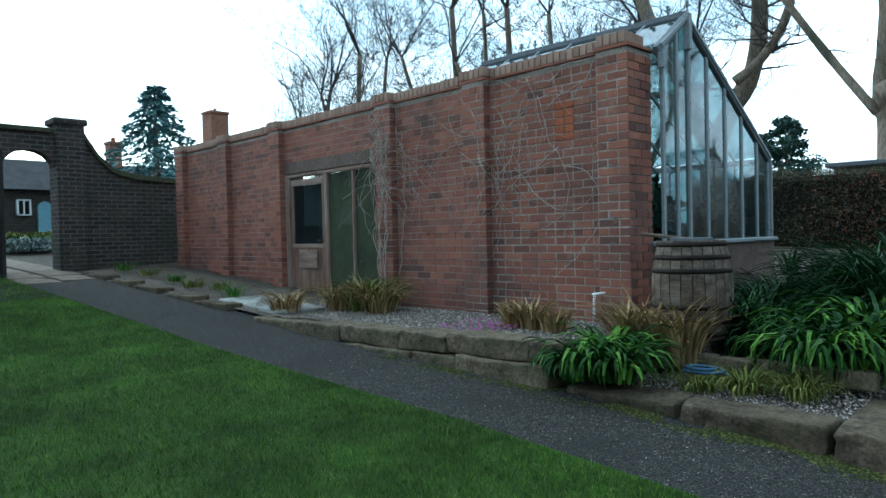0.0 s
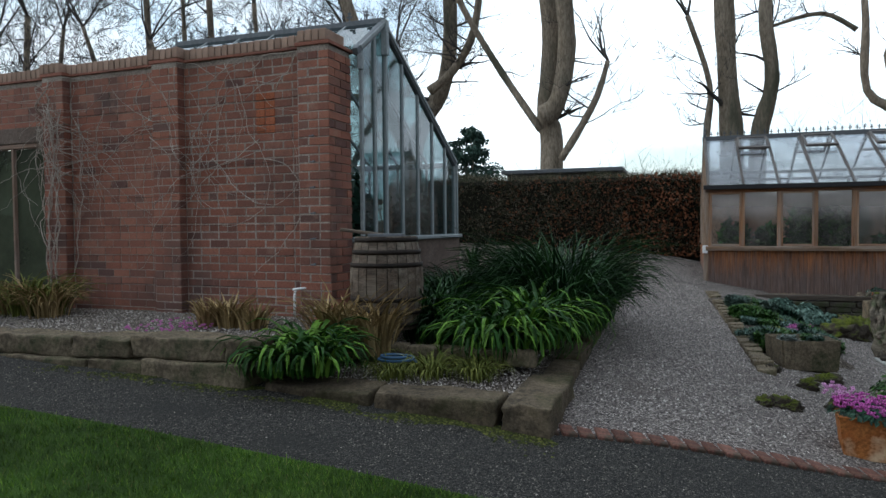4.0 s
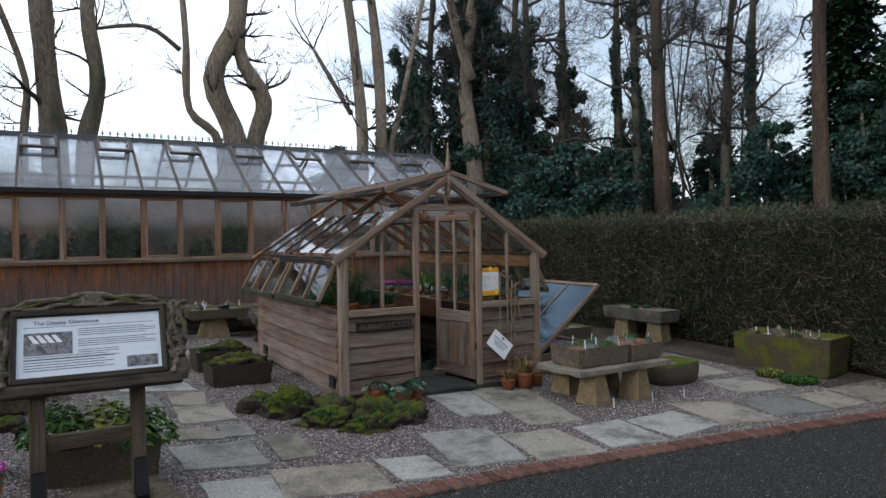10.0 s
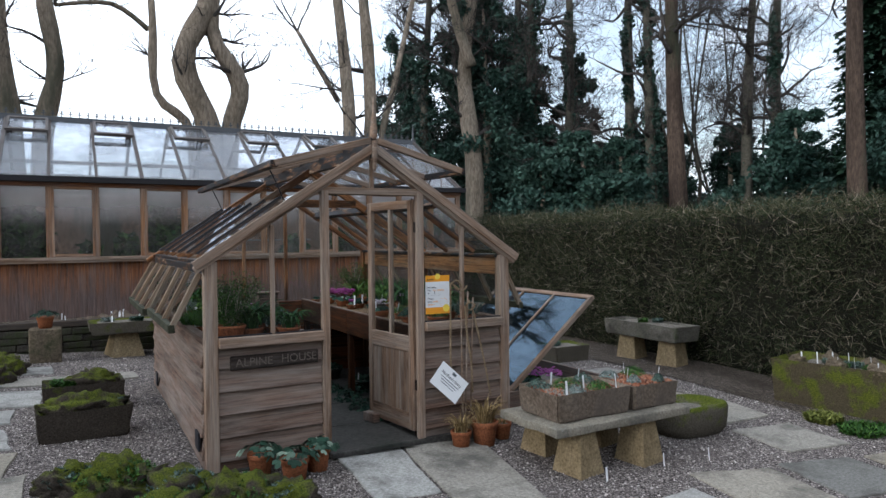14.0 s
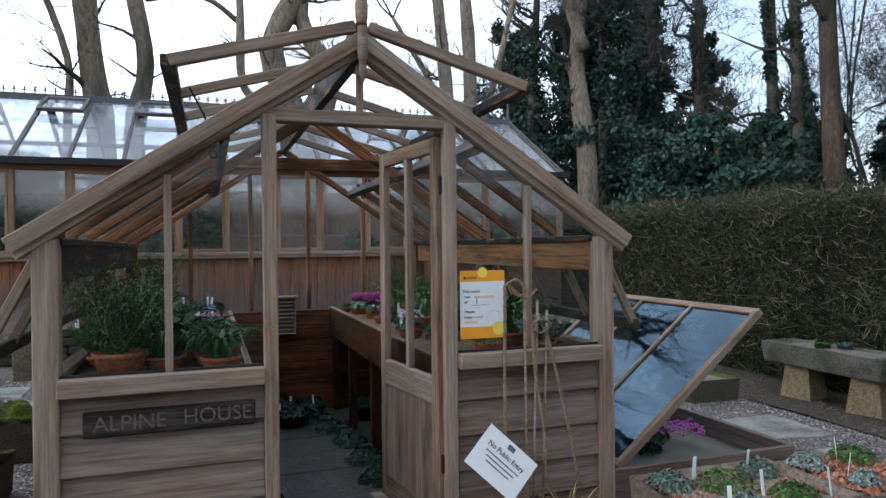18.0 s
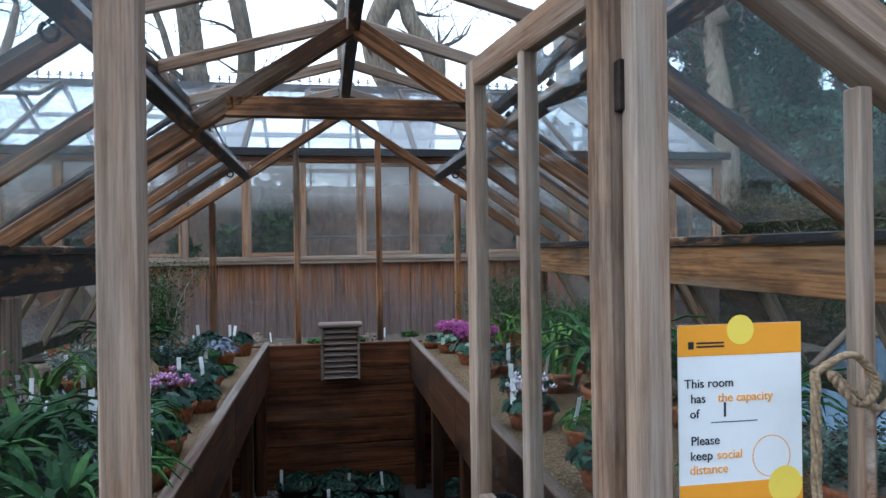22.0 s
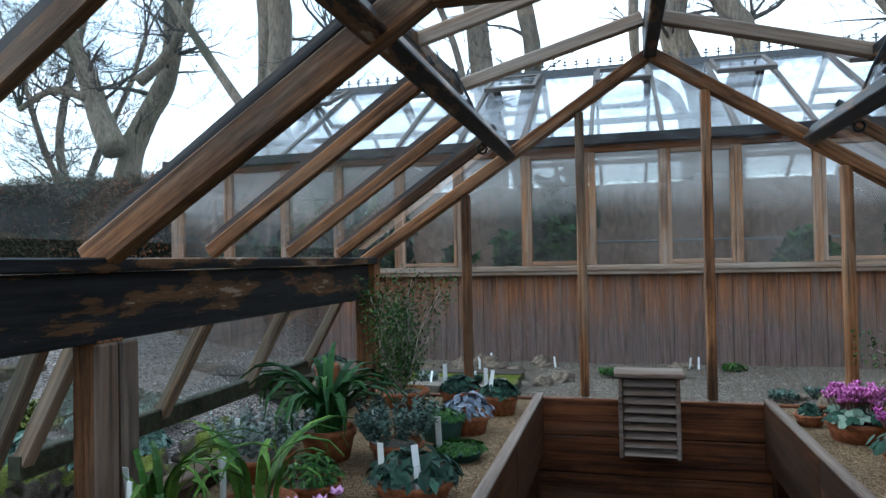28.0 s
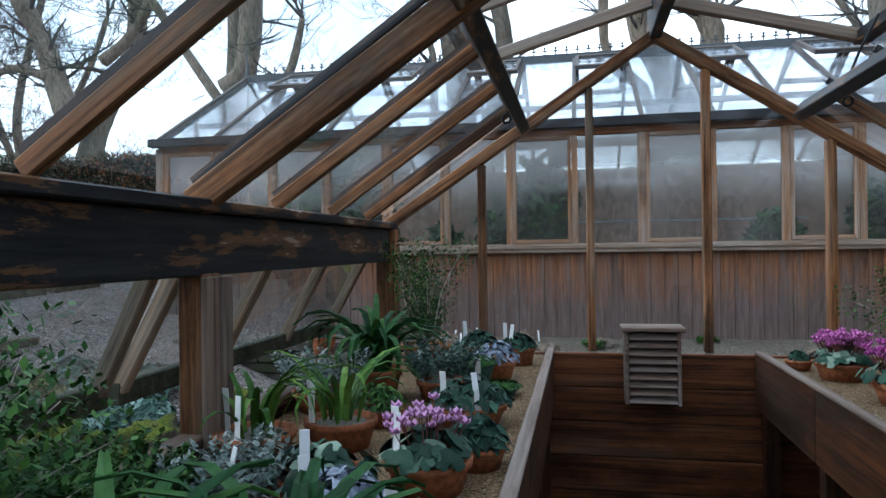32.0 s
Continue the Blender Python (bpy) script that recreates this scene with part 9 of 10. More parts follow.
def trough(x, y, w, d, h, rot, label, seed, z=None, mat=None, fill=True, name="stone_trough", plants=None):
    z = gz(x, y) - 0.01 if z is None else z
    t = thing(name, x, y, z, label, "trough", "stone troughs", rz=rot)
    bm = bmesh.new()
    bmesh.ops.create_cube(bm, size=1)
    for v in bm.verts:
        k = 1.0 if v.co.z > 0 else 0.94
        v.co = Vector((v.co.x * w * k, v.co.y * d * k, (v.co.z + 0.5) * h))
    topf = max(bm.faces, key=lambda f: f.calc_center_median().z)
    r = bmesh.ops.inset_individual(bm, faces=[topf], thickness=min(w, d) * 0.13, depth=0)
    bmesh.ops.translate(bm, verts=topf.verts[:], vec=(0, 0, -h * 0.22))
    bmesh.ops.bevel(bm, geom=bm.edges[:], offset=0.014, segments=2, affect="EDGES")
    bmesh.ops.subdivide_edges(bm, edges=[e for e in bm.edges if e.calc_length() > 0.12], cuts=4, use_grid_fill=True)
    for v in bm.verts:
        q = v.co * 6 + Vector((seed, 0, seed))
        v.co += 0.012 * Vector((noise.noise(q), noise.noise(q + Vector((5, 0, 0))), 0.6 * noise.noise(q + Vector((0, 5, 0)))))
    me = bpy.data.meshes.new("basin")
    bm.to_mesh(me)
    bm.free()
    part("basin", me, mat or MOSSSTONE, t, m=AT[t])
    if fill:
        part("grit_fill", Mb().box(-w * 0.38, -d * 0.36, h * 0.6, w * 0.38, d * 0.36, h * 0.86, 0.01), COMPOST, t, "gritty compost", m=AT[t])
    rng = random.Random(seed)
    for k in range(plants if plants is not None else 3):
        px, py = rng.uniform(-w * 0.32, w * 0.32), rng.uniform(-d * 0.26, d * 0.26)
        q = AT[t] @ Vector((px, py, h * 0.86))
        mb = sprigs("", q.x, q.y, rng.uniform(0.05, 0.11), rng.uniform(0.04, 0.09), q.z, 130, seed + k, None, 0.028, 0.05)
        part("alpine_plant", mb, rng.choice((MIDG, GREYG, SILVERG, DARKG)), t, "small alpine cushion")
    return t


trough(-0.88, 1.3, 0.68, 0.44, 0.26, 4, "dark moss-grown stone trough with low green planting", 3, mat=MOSSROCK)
mossy_lump("mossy_rock", -0.88, 1.3, 0.3, 0.2, 0.13, 12.4, "mossy hummock filling the stone trough", MOSSROCK, z=gz(-0.88, 1.3) + 0.2)
trough(-0.86, 2.28, 0.68, 0.46, 0.28, 2, "dark moss-grown stone trough with a rough rock in it", 4, mat=MOSSROCK)
mossy_lump("trough_rock", -0.8, 2.28, 0.25, 0.17, 0.17, 9.1, "rough mossy rock in the trough", MOSSROCK, z=0.12)
trough(-2.45, -1.42, 0.75, 0.5, 0.28, 0, "dark stone trough of leafy green plants behind the sign", 5, plants=0)
for k, (x, y, r) in enumerate(((-2.68, -1.45, 0.24), (-2.4, -1.38, 0.27), (-2.18, -1.46, 0.24))):
    solid("leafy_shrub", mound_leaves(random.Random(431 + k), r, 0.3, 420, 0.036), (MIDG, PALEG, MIDG)[k], "bushy yellow-green leafy plant filling the trough", "plant", "", "trough shrubs", m=pose(x, y, gz(x, y) + 0.2))
trough(-3.17, 0.24, 0.6, 0.5, 0.34, 14, "brown box trough overflowing with small plants", 6, mat=STONE, plants=5)
# table of slab and splayed stone legs
def splayed_leg(x, y, z0, z1, a, b, label, group):
    mb = Mb()
    mb.add([(sx * a, sy * a, 0) for sx, sy in ((-1, -1), (1, -1), (1, 1), (-1, 1))] + [(sx * b, sy * b, z1 - z0) for sx, sy in ((-1, -1), (1, -1), (1, 1), (-1, 1))], [(0, 1, 2, 3), (7, 6, 5, 4)] + [(i, (i + 1) % 4, 4 + (i + 1) % 4, 4 + i) for i in range(4)])
    return solid("staddle_leg", mb, LEGSTONE, label, "stone", "", group, m=pose(x, y, z0, 0, 0, 12))


LEGSTONE = rough_mat("yellow_sandstone", (0.27, 0.2, 0.11), (0.38, 0.29, 0.17), None, 5, 50, 0.9, 0.4, 0.005, True, None, 0.2)
for x, y in ((2.36, -1.0), (2.98, -1.0), (2.42, -0.5), (3.0, -0.5)):
    splayed_leg(x, y, gz(x, y) - 0.02, 0.05, 0.14, 0.09, "splayed yellow sandstone leg under the trough table", "trough table legs")
block("table_slab", 2.06, -1.13, 0.055, 3.42, -0.4, 0.12, SLAB, "long mossy stone slab carrying planted troughs", "slab", "trough table", 88)
trough(2.52, -0.77, 0.74, 0.52, 0.22, 0, "grey stone trough of alpines with red grit and labels", 8, z=0.122, mat=PALESTONE, plants=0)
trough(3.16, -0.77, 0.5, 0.52, 0.2, 0, "grey stone trough of alpines with orange grit", 9, z=0.122, mat=PALESTONE, plants=0)
red_chips()
for k, (x, y, r, mat) in enumerate(((2.28, -0.62, 0.1, GREYG), (2.5, -0.7, 0.13, MIDG), (2.4, -0.93, 0.09, SILVERG), (2.66, -0.9, 0.1, MIDG), (2.74, -0.62, 0.09, GREYG), (3.05, -0.88, 0.06, SILVERG), (3.02, -0.62, 0.08, SILVERG), (3.3, -0.62, 0.11, MIDG), (3.25, -0.95, 0.05, GREYG))):
    solid("alpine_cushion", mound_leaves(random.Random(900 + k), r, 0.08, 420, 0.011), mat, "domed alpine cushion in the red grit", "plant", "", "alpine cushions", m=pose(x, y, 0.3))
for k, (x, y) in enumerate(((2.3, -0.95), (2.42, -0.6), (2.55, -0.85), (2.7, -0.6), (2.82, -0.92), (3.05, -0.8), (3.2, -0.62), (3.3, -0.9))):
    plant_tag(x, y, 0.31, (-1) ** k * 6, 80 + 9 * k)
for k, (x, y) in enumerate(((2.42, -1.25), (3.05, -1.2), (3.5, -1.25))):
    plant_tag(x, y, gz(x, y), 5, 90 + 12 * k)
round_trough(4.0, -0.58, 0.31, 0.28, "small rounded mossy stone trough", 10)
trough(6.2, -0.78, 0.72, 1.3, 0.52, 10, "large moss-covered stone trough of rocks and labels before the hedge", 11, mat=MOSSDARK, plants=5)
for k in range(9):
    mossy_lump("trough_rock", 6.0 + 0.14 * (k % 4), -1.23 + 0.11 * k, 0.08, 0.08, 0.07, k + 4.4, "pale stone chip in the mossy trough", STONE, z=0.12)
    plant_tag(6.0 + 0.12 * ((k * 3) % 4), -1.2 + 0.1 * k, 0.12, 4, 85 + 11 * k)
for x, y in ((6.2, 1.6), (6.2, 2.35)):
    splayed_leg(x, y, gz(x, y) - 0.02, 0.08, 0.16, 0.12, "stone leg under the long trough", "long trough legs")
trough(6.2, 2.0, 0.46, 1.4, 0.22, 0, "long narrow stone trough raised on two legs before the hedge", 12, z=0.08, mat=LICHEN, plants=2)
trough(5.2, 2.7, 0.6, 0.5, 0.24, 0, "low dark mossy stone trough", 13, plants=1)
cushion(5.5, -0.95, 0.18, 0.16, gz(5.5, -1.0), 300, 441, PALEG, "clump of yellow-green tufts between the flags", 0.05, 0.06)
cushion(5.5, -1.35, 0.25, 0.2, gz(5.5, -1.3), 300, 442, MIDG, "low green tufts between the flags", 0.05, 0.05)

for k, (kind, x, y, r, h, label, size) in enumerate((
    ("cyc_leaf", 0.2, -0.14, 0.09, 0.16, "silvery-leaved cyclamen in a terracotta pot by the house", 1.6),
    ("cyc_leaf", 0.4, -0.3, 0.1, 0.15, "silvery-leaved cyclamen in a terracotta pot by the house", 1.6),
    ("cyc_leaf", 0.6, -0.2, 0.09, 0.17, "silvery-leaved cyclamen in a terracotta pot by the house", 1.5),
    ("dry", 1.83, -0.17, 0.085, 0.14, "dry tufted plant in a small terracotta pot", 0.8),
    ("dry", 2.05, -0.18, 0.11, 0.2, "dry tufted plant in a large terracotta pot", 1.1),
    ("dry", 2.28, -0.1, 0.08, 0.14, "nearly empty terracotta pot by the house", 0.3))):
    potted(kind, x, y, r, h, 320 + k, label, size, z=gz(x, y), tags=0)


# ---- cold frame ----
def cold_frame():
    c = thing("cold_frame", 3.2, 1.4, gz(3.2, 1.4), "low wooden cold frame beside the alpine house", "cold frame")
    zb = gz(3.2, 1.4) - 0.02
    for a, b in (((2.6, 0.35), (3.95, 0.35)), ((2.6, 2.5), (3.95, 2.5)), ((3.95, 0.35), (3.95, 2.5)), ((2.6, 0.35), (2.6, 2.5))):
        bar("frame_board", (*a, zb + 0.13), (*b, zb + 0.13), 0.035, 0.26, BOARD, c)
    part("soil_fill", Mb().box(2.63, 0.38, zb, 3.93, 2.47, zb + 0.12), COMPOST, c)
    rng = random.Random(6)
    for k in range(7):
        x, y = rng.uniform(2.8, 3.8), rng.uniform(0.5, 2.2)
        mb = sprigs("", x, y, 0.13, 0.12, zb + 0.12, 160, 500 + k, None, 0.035, 0.08)
        part("seedlings", mb, (BLUEG, DARKG, MIDG, GREYG)[k % 4], c)
    f, st = flowers(rng, 0.2, 0.03, 0.08, 80, 0.022)
    part("flower_mass", f, PINK, c, "magenta-pink flowers", m=pose(3.6, 1.0, zb + 0.18), kind="stuff")
    l = thing("frame_light", 3.2, 1.3, 0.0, "glazed timber cold-frame light propped open at a steep slant", "cold frame", "")
    a, b = Vector((2.72, 0, 0.04)), Vector((3.73, 0, 0.87))
    up = (-0.64, 0, 0.77)
    for y in (0.4, 0.98, 1.55, 2.1):
        bar("light_bar", (a.x, y, a.z), (b.x, y, b.z), 0.045 if y in (0.4, 2.1) else 0.025, 0.045, CEDAR, l, up=up)
    for p in (a, b):
        bar("light_rail", (p.x, 0.38, p.z), (p.x, 2.12, p.z), 0.05, 0.045, CEDAR, l, up=up)
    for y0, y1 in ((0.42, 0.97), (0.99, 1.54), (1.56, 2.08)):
        part("light_pane", Mb().add([(a.x, y0, a.z + 0.01), (a.x, y1, a.z + 0.01), (b.x, y1, b.z + 0.01), (b.x, y0, b.z + 0.01)], [(0, 1, 2, 3)]), FRAMEGLASS, l, "glass with a blue-tinted reflection")
    bar("light_prop", (3.35, 2.05, zb), (3.5, 2.05, 0.68), 0.03, 0.03, CEDAR, l, up=(0, 1, 0))


# The blue of the sky's reflection is put into the tint and sheen colours.
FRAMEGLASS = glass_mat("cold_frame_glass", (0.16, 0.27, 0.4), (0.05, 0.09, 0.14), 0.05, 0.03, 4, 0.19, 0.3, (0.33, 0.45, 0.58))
cold_frame()

# ---- raised bed before the display glasshouse ----
def retaining():
    w = thing("retaining_wall", 1.0, 6.05, 0.1, "low dry-stone retaining wall of dark thin stones", "wall", kind="structure")
    rng = random.Random(31)
    for r in range(5):
        x = -3.0
        while x < 4.0:
            l = rng.uniform(0.22, 0.55)
            yw = 6.06 if x + l < 0.35 else 4.62
            part("wall_stone", Mb().box(-l / 2 + 0.004, -0.12, -0.047, l / 2 - 0.004, 0.12, 0.047, 0.012), DARKSTONE, w, m=pose(x + l / 2, yw + rng.uniform(-0.025, 0.025), -0.16 + 0.1 * r, rng.uniform(-2, 2), rng.uniform(-2, 2), rng.uniform(-3, 3)))
            x += l
    bar("top_timber", (-3.05, 6.03, 0.35), (0.2, 6.03, 0.345), 0.16, 0.08, BOARDDK, w, "dark timber along the wall top")
    mb = Mb()
    for i in range(46):
        for j in range(13):
            x = -3.05 + 8.9 * i / 45
            y0 = 6.08 if x < 0.3 else 4.6
            y = y0 + (7.06 - y0) * j / 12
            mb.v.append((x, y, 0.32 + 0.025 * noise.noise((x * 3, y * 3, 0))))
    mb.f = [(i * 13 + j, (i + 1) * 13 + j, (i + 1) * 13 + j + 1, i * 13 + j + 1) for i in range(45) for j in range(12)]
    solid("raised_gravel", mb, GRITBED, "raised gravel bed along the display glasshouse", "gravel", "structure", smooth=True)
    for k in range(42):
        x = rng.uniform(-0.6, 4.4) if k < 34 else rng.uniform(-2.6, -0.6)
        y = rng.uniform(6.2, 6.9) if x < 0.4 else rng.uniform(5.2, 6.8)
        mossy_lump("bed_rock", x, y, rng.uniform(0.04, 0.1), rng.uniform(0.04, 0.08), rng.uniform(0.04, 0.09), k + 0.7, "small pale rock on the raised bed", PALESTONE, z=0.32)
        if k % 3 == 0:
            plant_tag(x + 0.1, y - 0.05, 0.33, rng.uniform(-14, 14), rng.uniform(60, 120))
    for k in range(9):
        cushion(rng.uniform(0.5, 3.6), rng.uniform(5.4, 6.8), 0.1, 0.08, 0.33, 90, 460 + k, (PALEG, GREYG, MIDG)[k % 3], "small tufted alpine on the raised bed", 0.035, 0.05)


DARKSTONE = rough_mat("dark_wall_stone", (0.045, 0.04, 0.034), (0.1, 0.088, 0.07), None, 4, 40, 0.95, 0.6, 0.008, True, None, 0.4, (0.04, 0.05, 0.02))
BOARDDK = wood_mat("old_sleeper", (0.09, 0.07, 0.055), (0.04, 0.033, 0.028), (0.14, 0.12, 0.1), 0.4)
retaining()
block("stone_pedestal", -1.42, 5.1, -0.1, -1.06, 5.46, 0.385, STONE, "square sandstone pedestal with a potted plant on top", "pedestal", "", 90)
potted("dark", -1.24, 5.27, 0.1, 0.15, 340, "leafy dark green plant in a pot on the pedestal", 1.5, z=0.387, tags=0)
splayed_leg(-0.3, 5.5, -0.12, 0.24, 0.22, 0.14, "splayed yellow staddle stone under a shallow trough", "staddle stone")
trough(-0.25, 5.5, 0.98, 0.56, 0.17, 2, "shallow dark trough on a staddle stone", 14, z=0.24, plants=3)
plant_tag(-0.45, 5.45, 0.37, 20, 80), plant_tag(-0.1, 5.5, 0.37, -8, 100)


SAGEG = leaf_mat("sage_leaf", (0.07, 0.12, 0.095), (0.19, 0.27, 0.23), 0.7)


# ---- rock garden beside the gravel path ----
def rock_garden():
    rng = random.Random(41)
    y = -0.5
    k = 0
    while y < 5.0:
        l = rng.uniform(0.14, 0.26)
        x = -3.6 - 0.05 * (y + 0.4)
        block("kerb_stone", x - 0.09, y, gz(x, y) - 0.05, x + 0.09, y + l - 0.015, gz(x, y) + rng.uniform(0.04, 0.09), STONE, "small rough kerb stone along the gravel path", "stone", "kerb stones", k + 100, 0.02)
        y += l
        k += 1

    def soil_z(x, yy):
        e = math.sin(math.pi * min(1, max(0, (x + 3.7 + 0.092 * (yy - 0.5)) / 1.25))) * min(1, max(0, yy - 0.5) * 5, max(0, 4.4 - yy) * 5)
        return gz(x, yy) - 0.03 + (0.14 + 0.03 * noise.noise((x * 3, yy * 3, 5))) * e ** 0.7
    mb = Mb()
    for i in range(9):
        for j in range(19):
            x, yy = -3.7 + 1.25 * i / 8 - 0.02 * j, 0.5 + 3.9 * j / 18
            mb.v.append((x, yy, soil_z(x, yy)))
    mb.f = [(i * 19 + j, (i + 1) * 19 + j, (i + 1) * 19 + j + 1, i * 19 + j + 1) for i in range(8) for j in range(18)]
    solid("rock_garden_soil", mb, SOIL, "dark mounded soil of the rock garden", "soil", "structure", smooth=True)
    for k in range(48):
        x, yy = rng.uniform(-3.6, -2.7), rng.uniform(0.6, 4.2)
        big = k % 4 == 0
        cushion(x, yy, rng.uniform(0.12, 0.22) * (1.2 if big else 1), rng.uniform(0.1, 0.2), lambda a, b: soil_z(a, b) - 0.01, 420 if big else 300, 600 + k, (GREYG, MIDG, DARKG, SAGEG, MIDG, PALEG)[k % 6], "low mounded rock garden plant", 0.06 if big else 0.04, 0.16 if big else 0.09)
    for x, yy, s in ((-3.0, 1.6, PINK), (-2.95, 1.75, MAGENTA)):
        f, st = flowers(rng, 0.14, 0.02, 0.06, 60, 0.022)
        t = thing("heather_clump", x, yy, gz(x, yy) + 0.1, "magenta-pink flowering clump in the rock garden", "plant")
        part("flower_mass", f, s, t, m=pose(x, yy, gz(x, yy) + 0.16), kind="stuff")
    for k in range(12):
        mossy_lump("garden_rock", rng.uniform(-3.75, -2.7), rng.uniform(-1.8, 0.0) if k < 6 else rng.uniform(0.6, 4), rng.uniform(0.07, 0.16), rng.uniform(0.06, 0.14), rng.uniform(0.05, 0.1), k + 2.2, "flat mossy rock at the edge of the rock garden", MOSSROCK)


rock_garden()
for k, (x, y, rx, ry, h) in enumerate(((-2.1, 3.3, 0.3, 0.24, 0.24), (-1.75, 3.75, 0.24, 0.2, 0.2), (-1.65, 4.4, 0.26, 0.22, 0.22), (-1.85, 4.8, 0.22, 0.2, 0.18), (-2.3, 2.9, 0.26, 0.2, 0.17))):
    mossy_lump("mossy_rock", x, y, rx, ry, h, k + 21.3, "dark mossy rock beside the rock garden", MOSSROCK)
for k, (x, y, r) in enumerate(((-2.9, 4.45, 0.24), (-2.55, 4.3, 0.22), (-2.4, 4.7, 0.24), (-2.75, 4.75, 0.22), (-2.15, 4.25, 0.18), (-2.45, 3.6, 0.2), (-2.2, 3.85, 0.18))):
    t = thing("sage_mound", x, y, gz(x, y), "low grey-green leafy mound beside the rock garden", "plant", "rock plants")
    part("leaves", mound_leaves(random.Random(660 + k), r, 0.2, 260, 0.05), SAGEG, t, m=pose(x, y, gz(x, y)))


# ---- planting of the long bed ----
def clump(x, y, z, n, length, width, droop, seed, mat, label, r=0.12, name="leafy_clump"):
    rng = random.Random(seed)
    t = thing(name, x, y, z, label, "plant", "bed plants")
    part("leaves", strap_plant(rng, n, length, width, droop, r), mat, t, m=pose(x, y, z))
    return t


DAYG = leaf_mat("day_lily_leaf", (0.026, 0.08, 0.011), (0.13, 0.24, 0.032))
IRISG = leaf_mat("iris_leaf", (0.015, 0.042, 0.013), (0.048, 0.105, 0.033))
DAY = "arching green day-lily clump in the bed"
for k, (x, y, s, z) in enumerate(((-7.28, -3.5, 0.82, 0.6), (-7.05, -3.46, 0.82, 0.6), (-7.2, -3.25, 0.8, 0.66), (-5.72, -2.35, 1.35, 0.62), (-5.6, -1.95, 1.35, 0.62), (-6.0, -2.0, 1.2, 0.64), (-5.75, -1.6, 1.4, 0.64), (-6.3, -1.6, 1.0, 0.64), (-5.6, -1.25, 1.25, 0.64), (-5.95, -2.5, 1.1, 0.62), (-5.9, -1.2, 1.2, 0.64))):
    clump(x, y, z, 130, 0.66 * s, 0.024, 235, 700 + k, DAYG, DAY, 0.2)
for k, (x, y, s) in enumerate(((-5.4, -0.62, 0.85), (-5.38, -0.1, 0.85), (-5.4, 0.45, 0.85), (-5.62, -0.75, 1.35), (-5.5, -0.3, 1.4), (-5.7, 0.2, 1.35), (-5.95, -0.5, 1.35), (-5.5, 0.7, 1.2), (-5.5, -1.05, 1.1), (-6.3, -0.3, 1.0), (-6.4, 0.7, 0.95), (-6.0, 1.4, 0.95), (-6.8, -0.9, 0.85), (-6.6, -1.5, 0.8), (-7.0, 0.4, 0.85), (-6.9, -0.2, 0.9), (-6.5, 2.2, 0.9), (-6.75, -1.75, 0.8), (-6.4, -1.9, 0.6))):
    clump(x, y, 0.6, 230, 1.0 * s, 0.013, 140, 720 + k, IRISG, "tall dark green iris clump in the bed", 0.28)
for k, (x, y, s) in enumerate(((-6.5, -2.7, 0.8), (-6.25, -3.0, 0.85), (-5.9, -2.95, 0.8), (-6.0, -2.65, 0.8), (-6.55, -3.1, 0.7))):
    clump(x, y, 0.52, 130, 0.42 * s, 0.0055, 215, 740 + k, PALEG, "fine yellow-green grass tuft in the bed", 0.16)
for k, (x, y, z, s) in enumerate(((-7.1, -2.72, 0.62, 1.4), (-6.85, -2.68, 0.62, 1.2), (-7.3, -2.75, 0.7, 1.1), (-8.3, -2.74, 0.8, 0.7), (-8.55, -2.7, 0.8, 0.6), (-8.05, -2.75, 0.8, 0.55))):
    clump(x, y, z, 75, 0.5 * s, 0.015, 85, 760 + k, DRYG, "dead straw-brown plant stems in the bed", 0.16)
for k, (x, y, s) in enumerate(((-11.35, -2.65, 0.9), (-10.95, -2.6, 1.15), (-10.6, -2.65, 1.0), (-10.8, -2.45, 1.0), (-11.8, -3.15, 0.7))):
    clump(x, y, 0.8, 130, 0.58 * s, 0.011, 150, 780 + k, PALEG if k % 2 else DRYG, "yellowing arching clump by the wall door", 0.22)
for k, (x, y, s) in enumerate(((-13.2, -3.1, 0.6), (-14.4, -3.1, 0.5), (-15.2, -3.0, 0.5), (-16.2, -3.0, 0.5), (-17.2, -3.0, 0.6), (-13.9, -2.9, 0.5))):
    clump(x, y, gz(x, y) + 0.05, 70, 0.42 * s, 0.007, 130, 800 + k, PALEG if k % 2 else STRAPG, "low green tuft at the foot of the brick wall", 0.2)
rng_c = random.Random(4)
f_c, st_c = flowers(rng_c, 0.4, 0.01, 0.05, 70, 0.02)
croc = thing("crocus_drift", -8.9, -2.95, 0.8, "drift of small pink flowers in the bed", "plant")
part("flower_mass", f_c, PINK, croc, m=pose(-8.8, -2.95, 0.8), kind="stuff")


def spikes_behind():
    rng = random.Random(52)
    for k in range(8):
        x, y = rng.uniform(-12.5, -6.8), rng.uniform(2.6, 8.0)
        clump(x, y, 0.75 + 0.03 * y, 70, 0.7, 0.012, 110, 820 + k, IRISG, "dark green clump behind the lean-to glasshouse", 0.2)
    for k in range(6):
        x, y = -24 - rng.uniform(0, 6), rng.uniform(-3.2, 0.4)
        cushion(x, y, 1.0, 0.7, gz(x, y), 500, 840 + k, (SILVERG, MIDG, PALEG)[k % 3], "border plants beyond the arch", 0.12, 0.3)


spikes_behind()
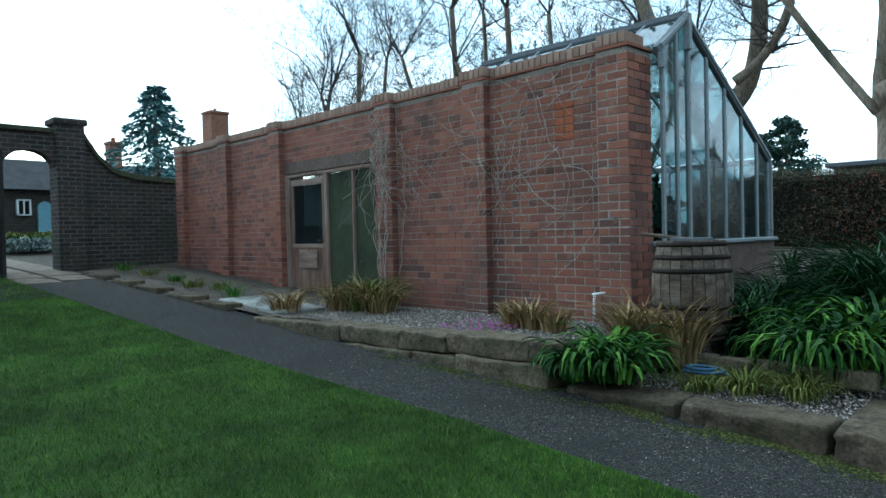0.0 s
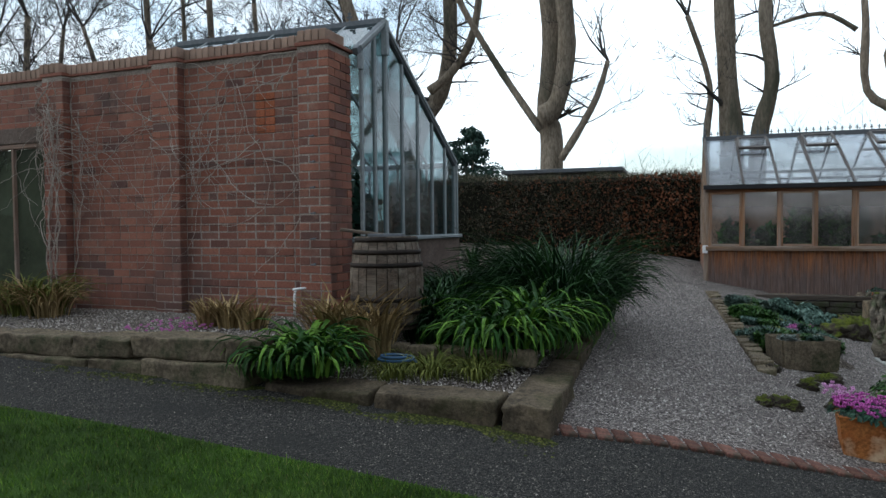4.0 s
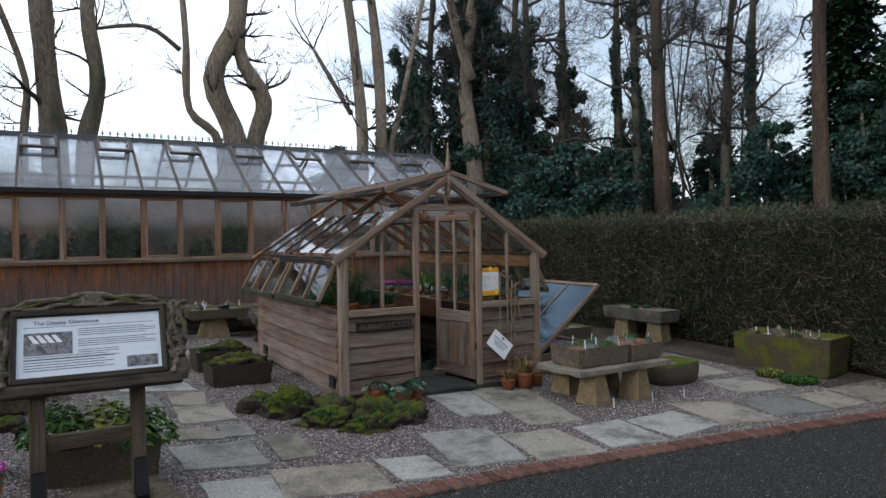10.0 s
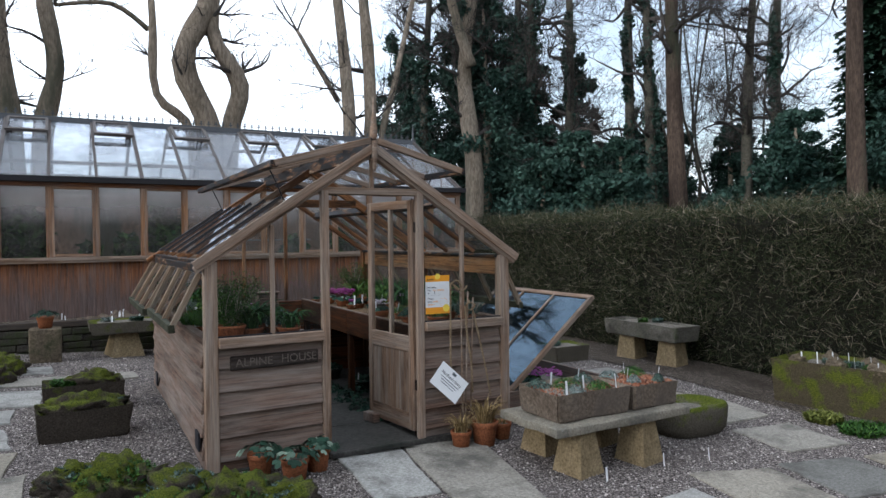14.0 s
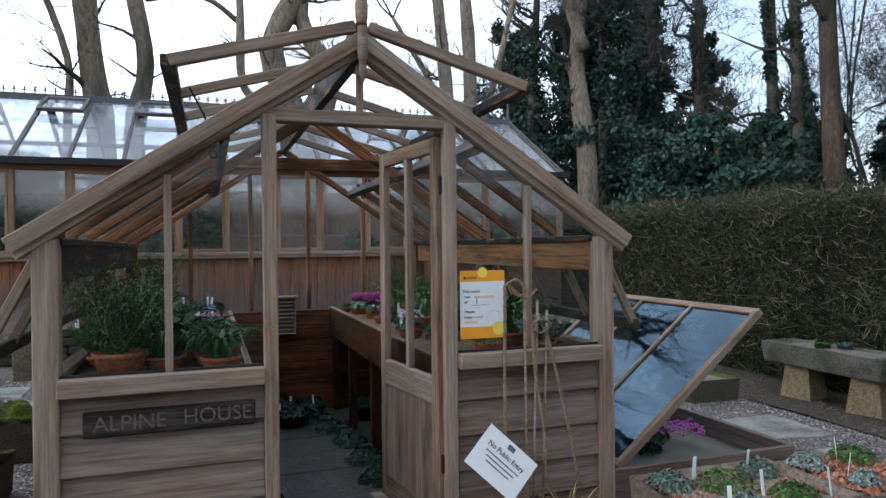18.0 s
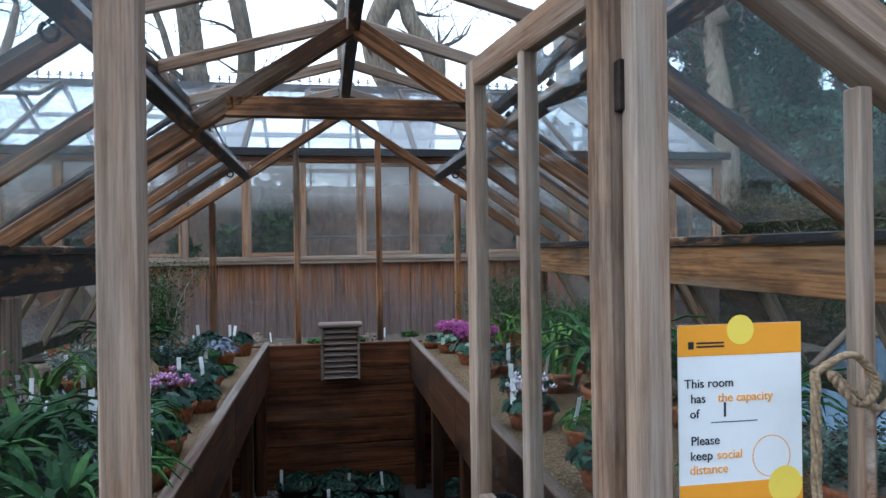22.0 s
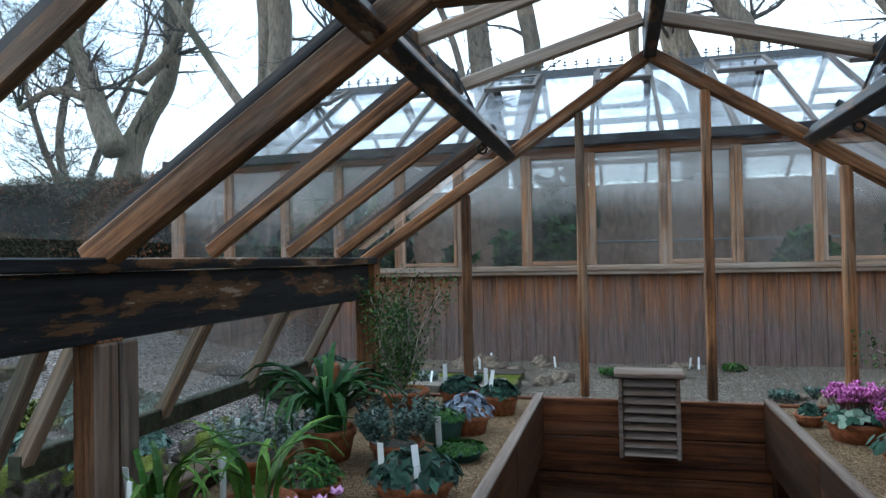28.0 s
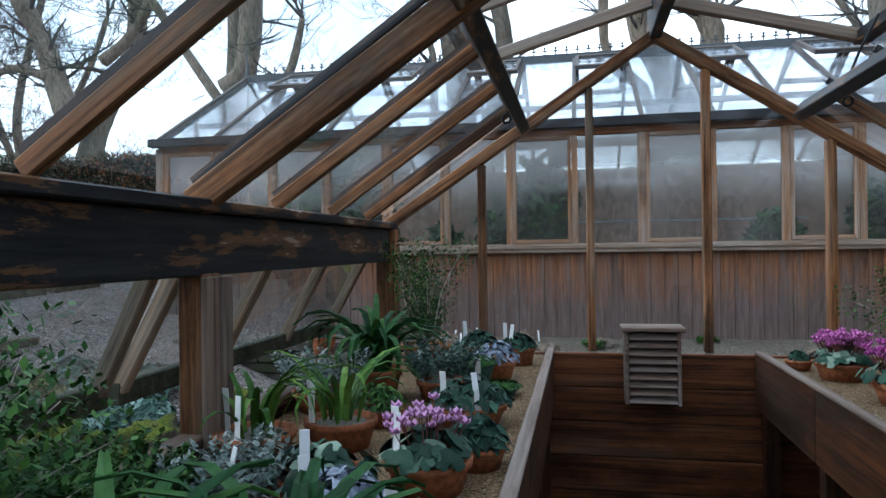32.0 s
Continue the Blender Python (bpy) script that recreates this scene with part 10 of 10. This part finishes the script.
hose = solid("garden_hose", Mb().tube([(-6.55 + 0.16 * math.cos(a) * (1 - 0.02 * a), -3.0 + 0.1 * math.sin(a), 0.64 + 0.004 * a) for a in np.linspace(0, 12, 60)], 0.012, 6), plain("blue_hose", (0.06, 0.12, 0.22), 0.5), "coiled blue garden hose in the bed", "hose", smooth=True)


def indoor_greens():
    """Plants seen through the misted panes."""
    rng = random.Random(61)
    for k, (x, y, h, w) in enumerate(((0.46, 7.3, 1.45, 0.36), (-1.95, 7.34, 1.45, 0.5), (-1.5, 7.4, 1.15, 0.4), (-3.3, 7.4, 0.75, 0.4), (-2.65, 7.45, 0.7, 0.36), (-0.1, 7.5, 0.6, 0.26), (-0.65, 7.4, 0.4, 0.2), (2.75, 7.5, 0.5, 0.3), (3.7, 7.45, 0.8, 0.33), (5.0, 7.45, 0.9, 0.33))):
        t = thing("indoor_shrub", x, y, 0.4, "leafy green shrub inside the display glasshouse", "plant", "indoor shrubs")
        part("stem", Mb().tube([(x, y, 0.4), (x, y, 1.2 + h * 0.5)], 0.03, 6), BARK, t)
        mb = Mb()
        leaf_quads(mb, rng, (x, y, 1.2 + h * 0.3), (w, 0.26, h * 0.52), int(3600 * w * h), 0.09, 0.05)
        part("foliage", mb, STRAPD, t)
    part("inside_bench", Mb().box(BGX0 + 0.1, 7.3, 1.05, BGX1 - 0.1, 8.6, 1.1), ROOFBAR, display)
    bar("bench_edge", (0.75, 7.6, 1.5), (3.1, 7.6, 1.5), 0.015, 0.02, LEADW, display, "thin pale rail")
    for k, (x, y, h) in enumerate(((-9.5, -0.3, 1.3), (-8.6, 0.3, 1.2), (-8.0, 0.9, 0.9), (-10.8, 0.4, 1.3), (-8.3, -0.9, 1.4))):
        t = thing("indoor_shrub", x, y, 0.7, "leafy green shrub inside the lean-to glasshouse", "plant", "indoor shrubs")
        part("stem", Mb().tube([(x, y, 0.7), (x, y, 1.2 + h * 0.5)], 0.03, 6), BARK, t)
        mb = Mb()
        leaf_quads(mb, rng, (x, y, 1.5 + h * 0.3), (0.45, 0.45, h * 0.7), 420, 0.1, 0.2)
        part("foliage", mb, DARKG, t)


indoor_greens()

pale_path = thing("pavement", -19.5, -4.1, gz(-19.5, -4.1), "pale flagged path before the arch", "paving", kind="structure")
for i in range(7):
    for j in range(2):
        px, py = -22.4 + 0.85 * i, -4.45 + 0.62 * j
        part("slab", Mb().box(-0.41, -0.3, -0.03, 0.41, 0.3, 0.012, 0.006), PALESTONE, pale_path, m=pose(px, py, gz(px, py), 0, 3.2, 0))
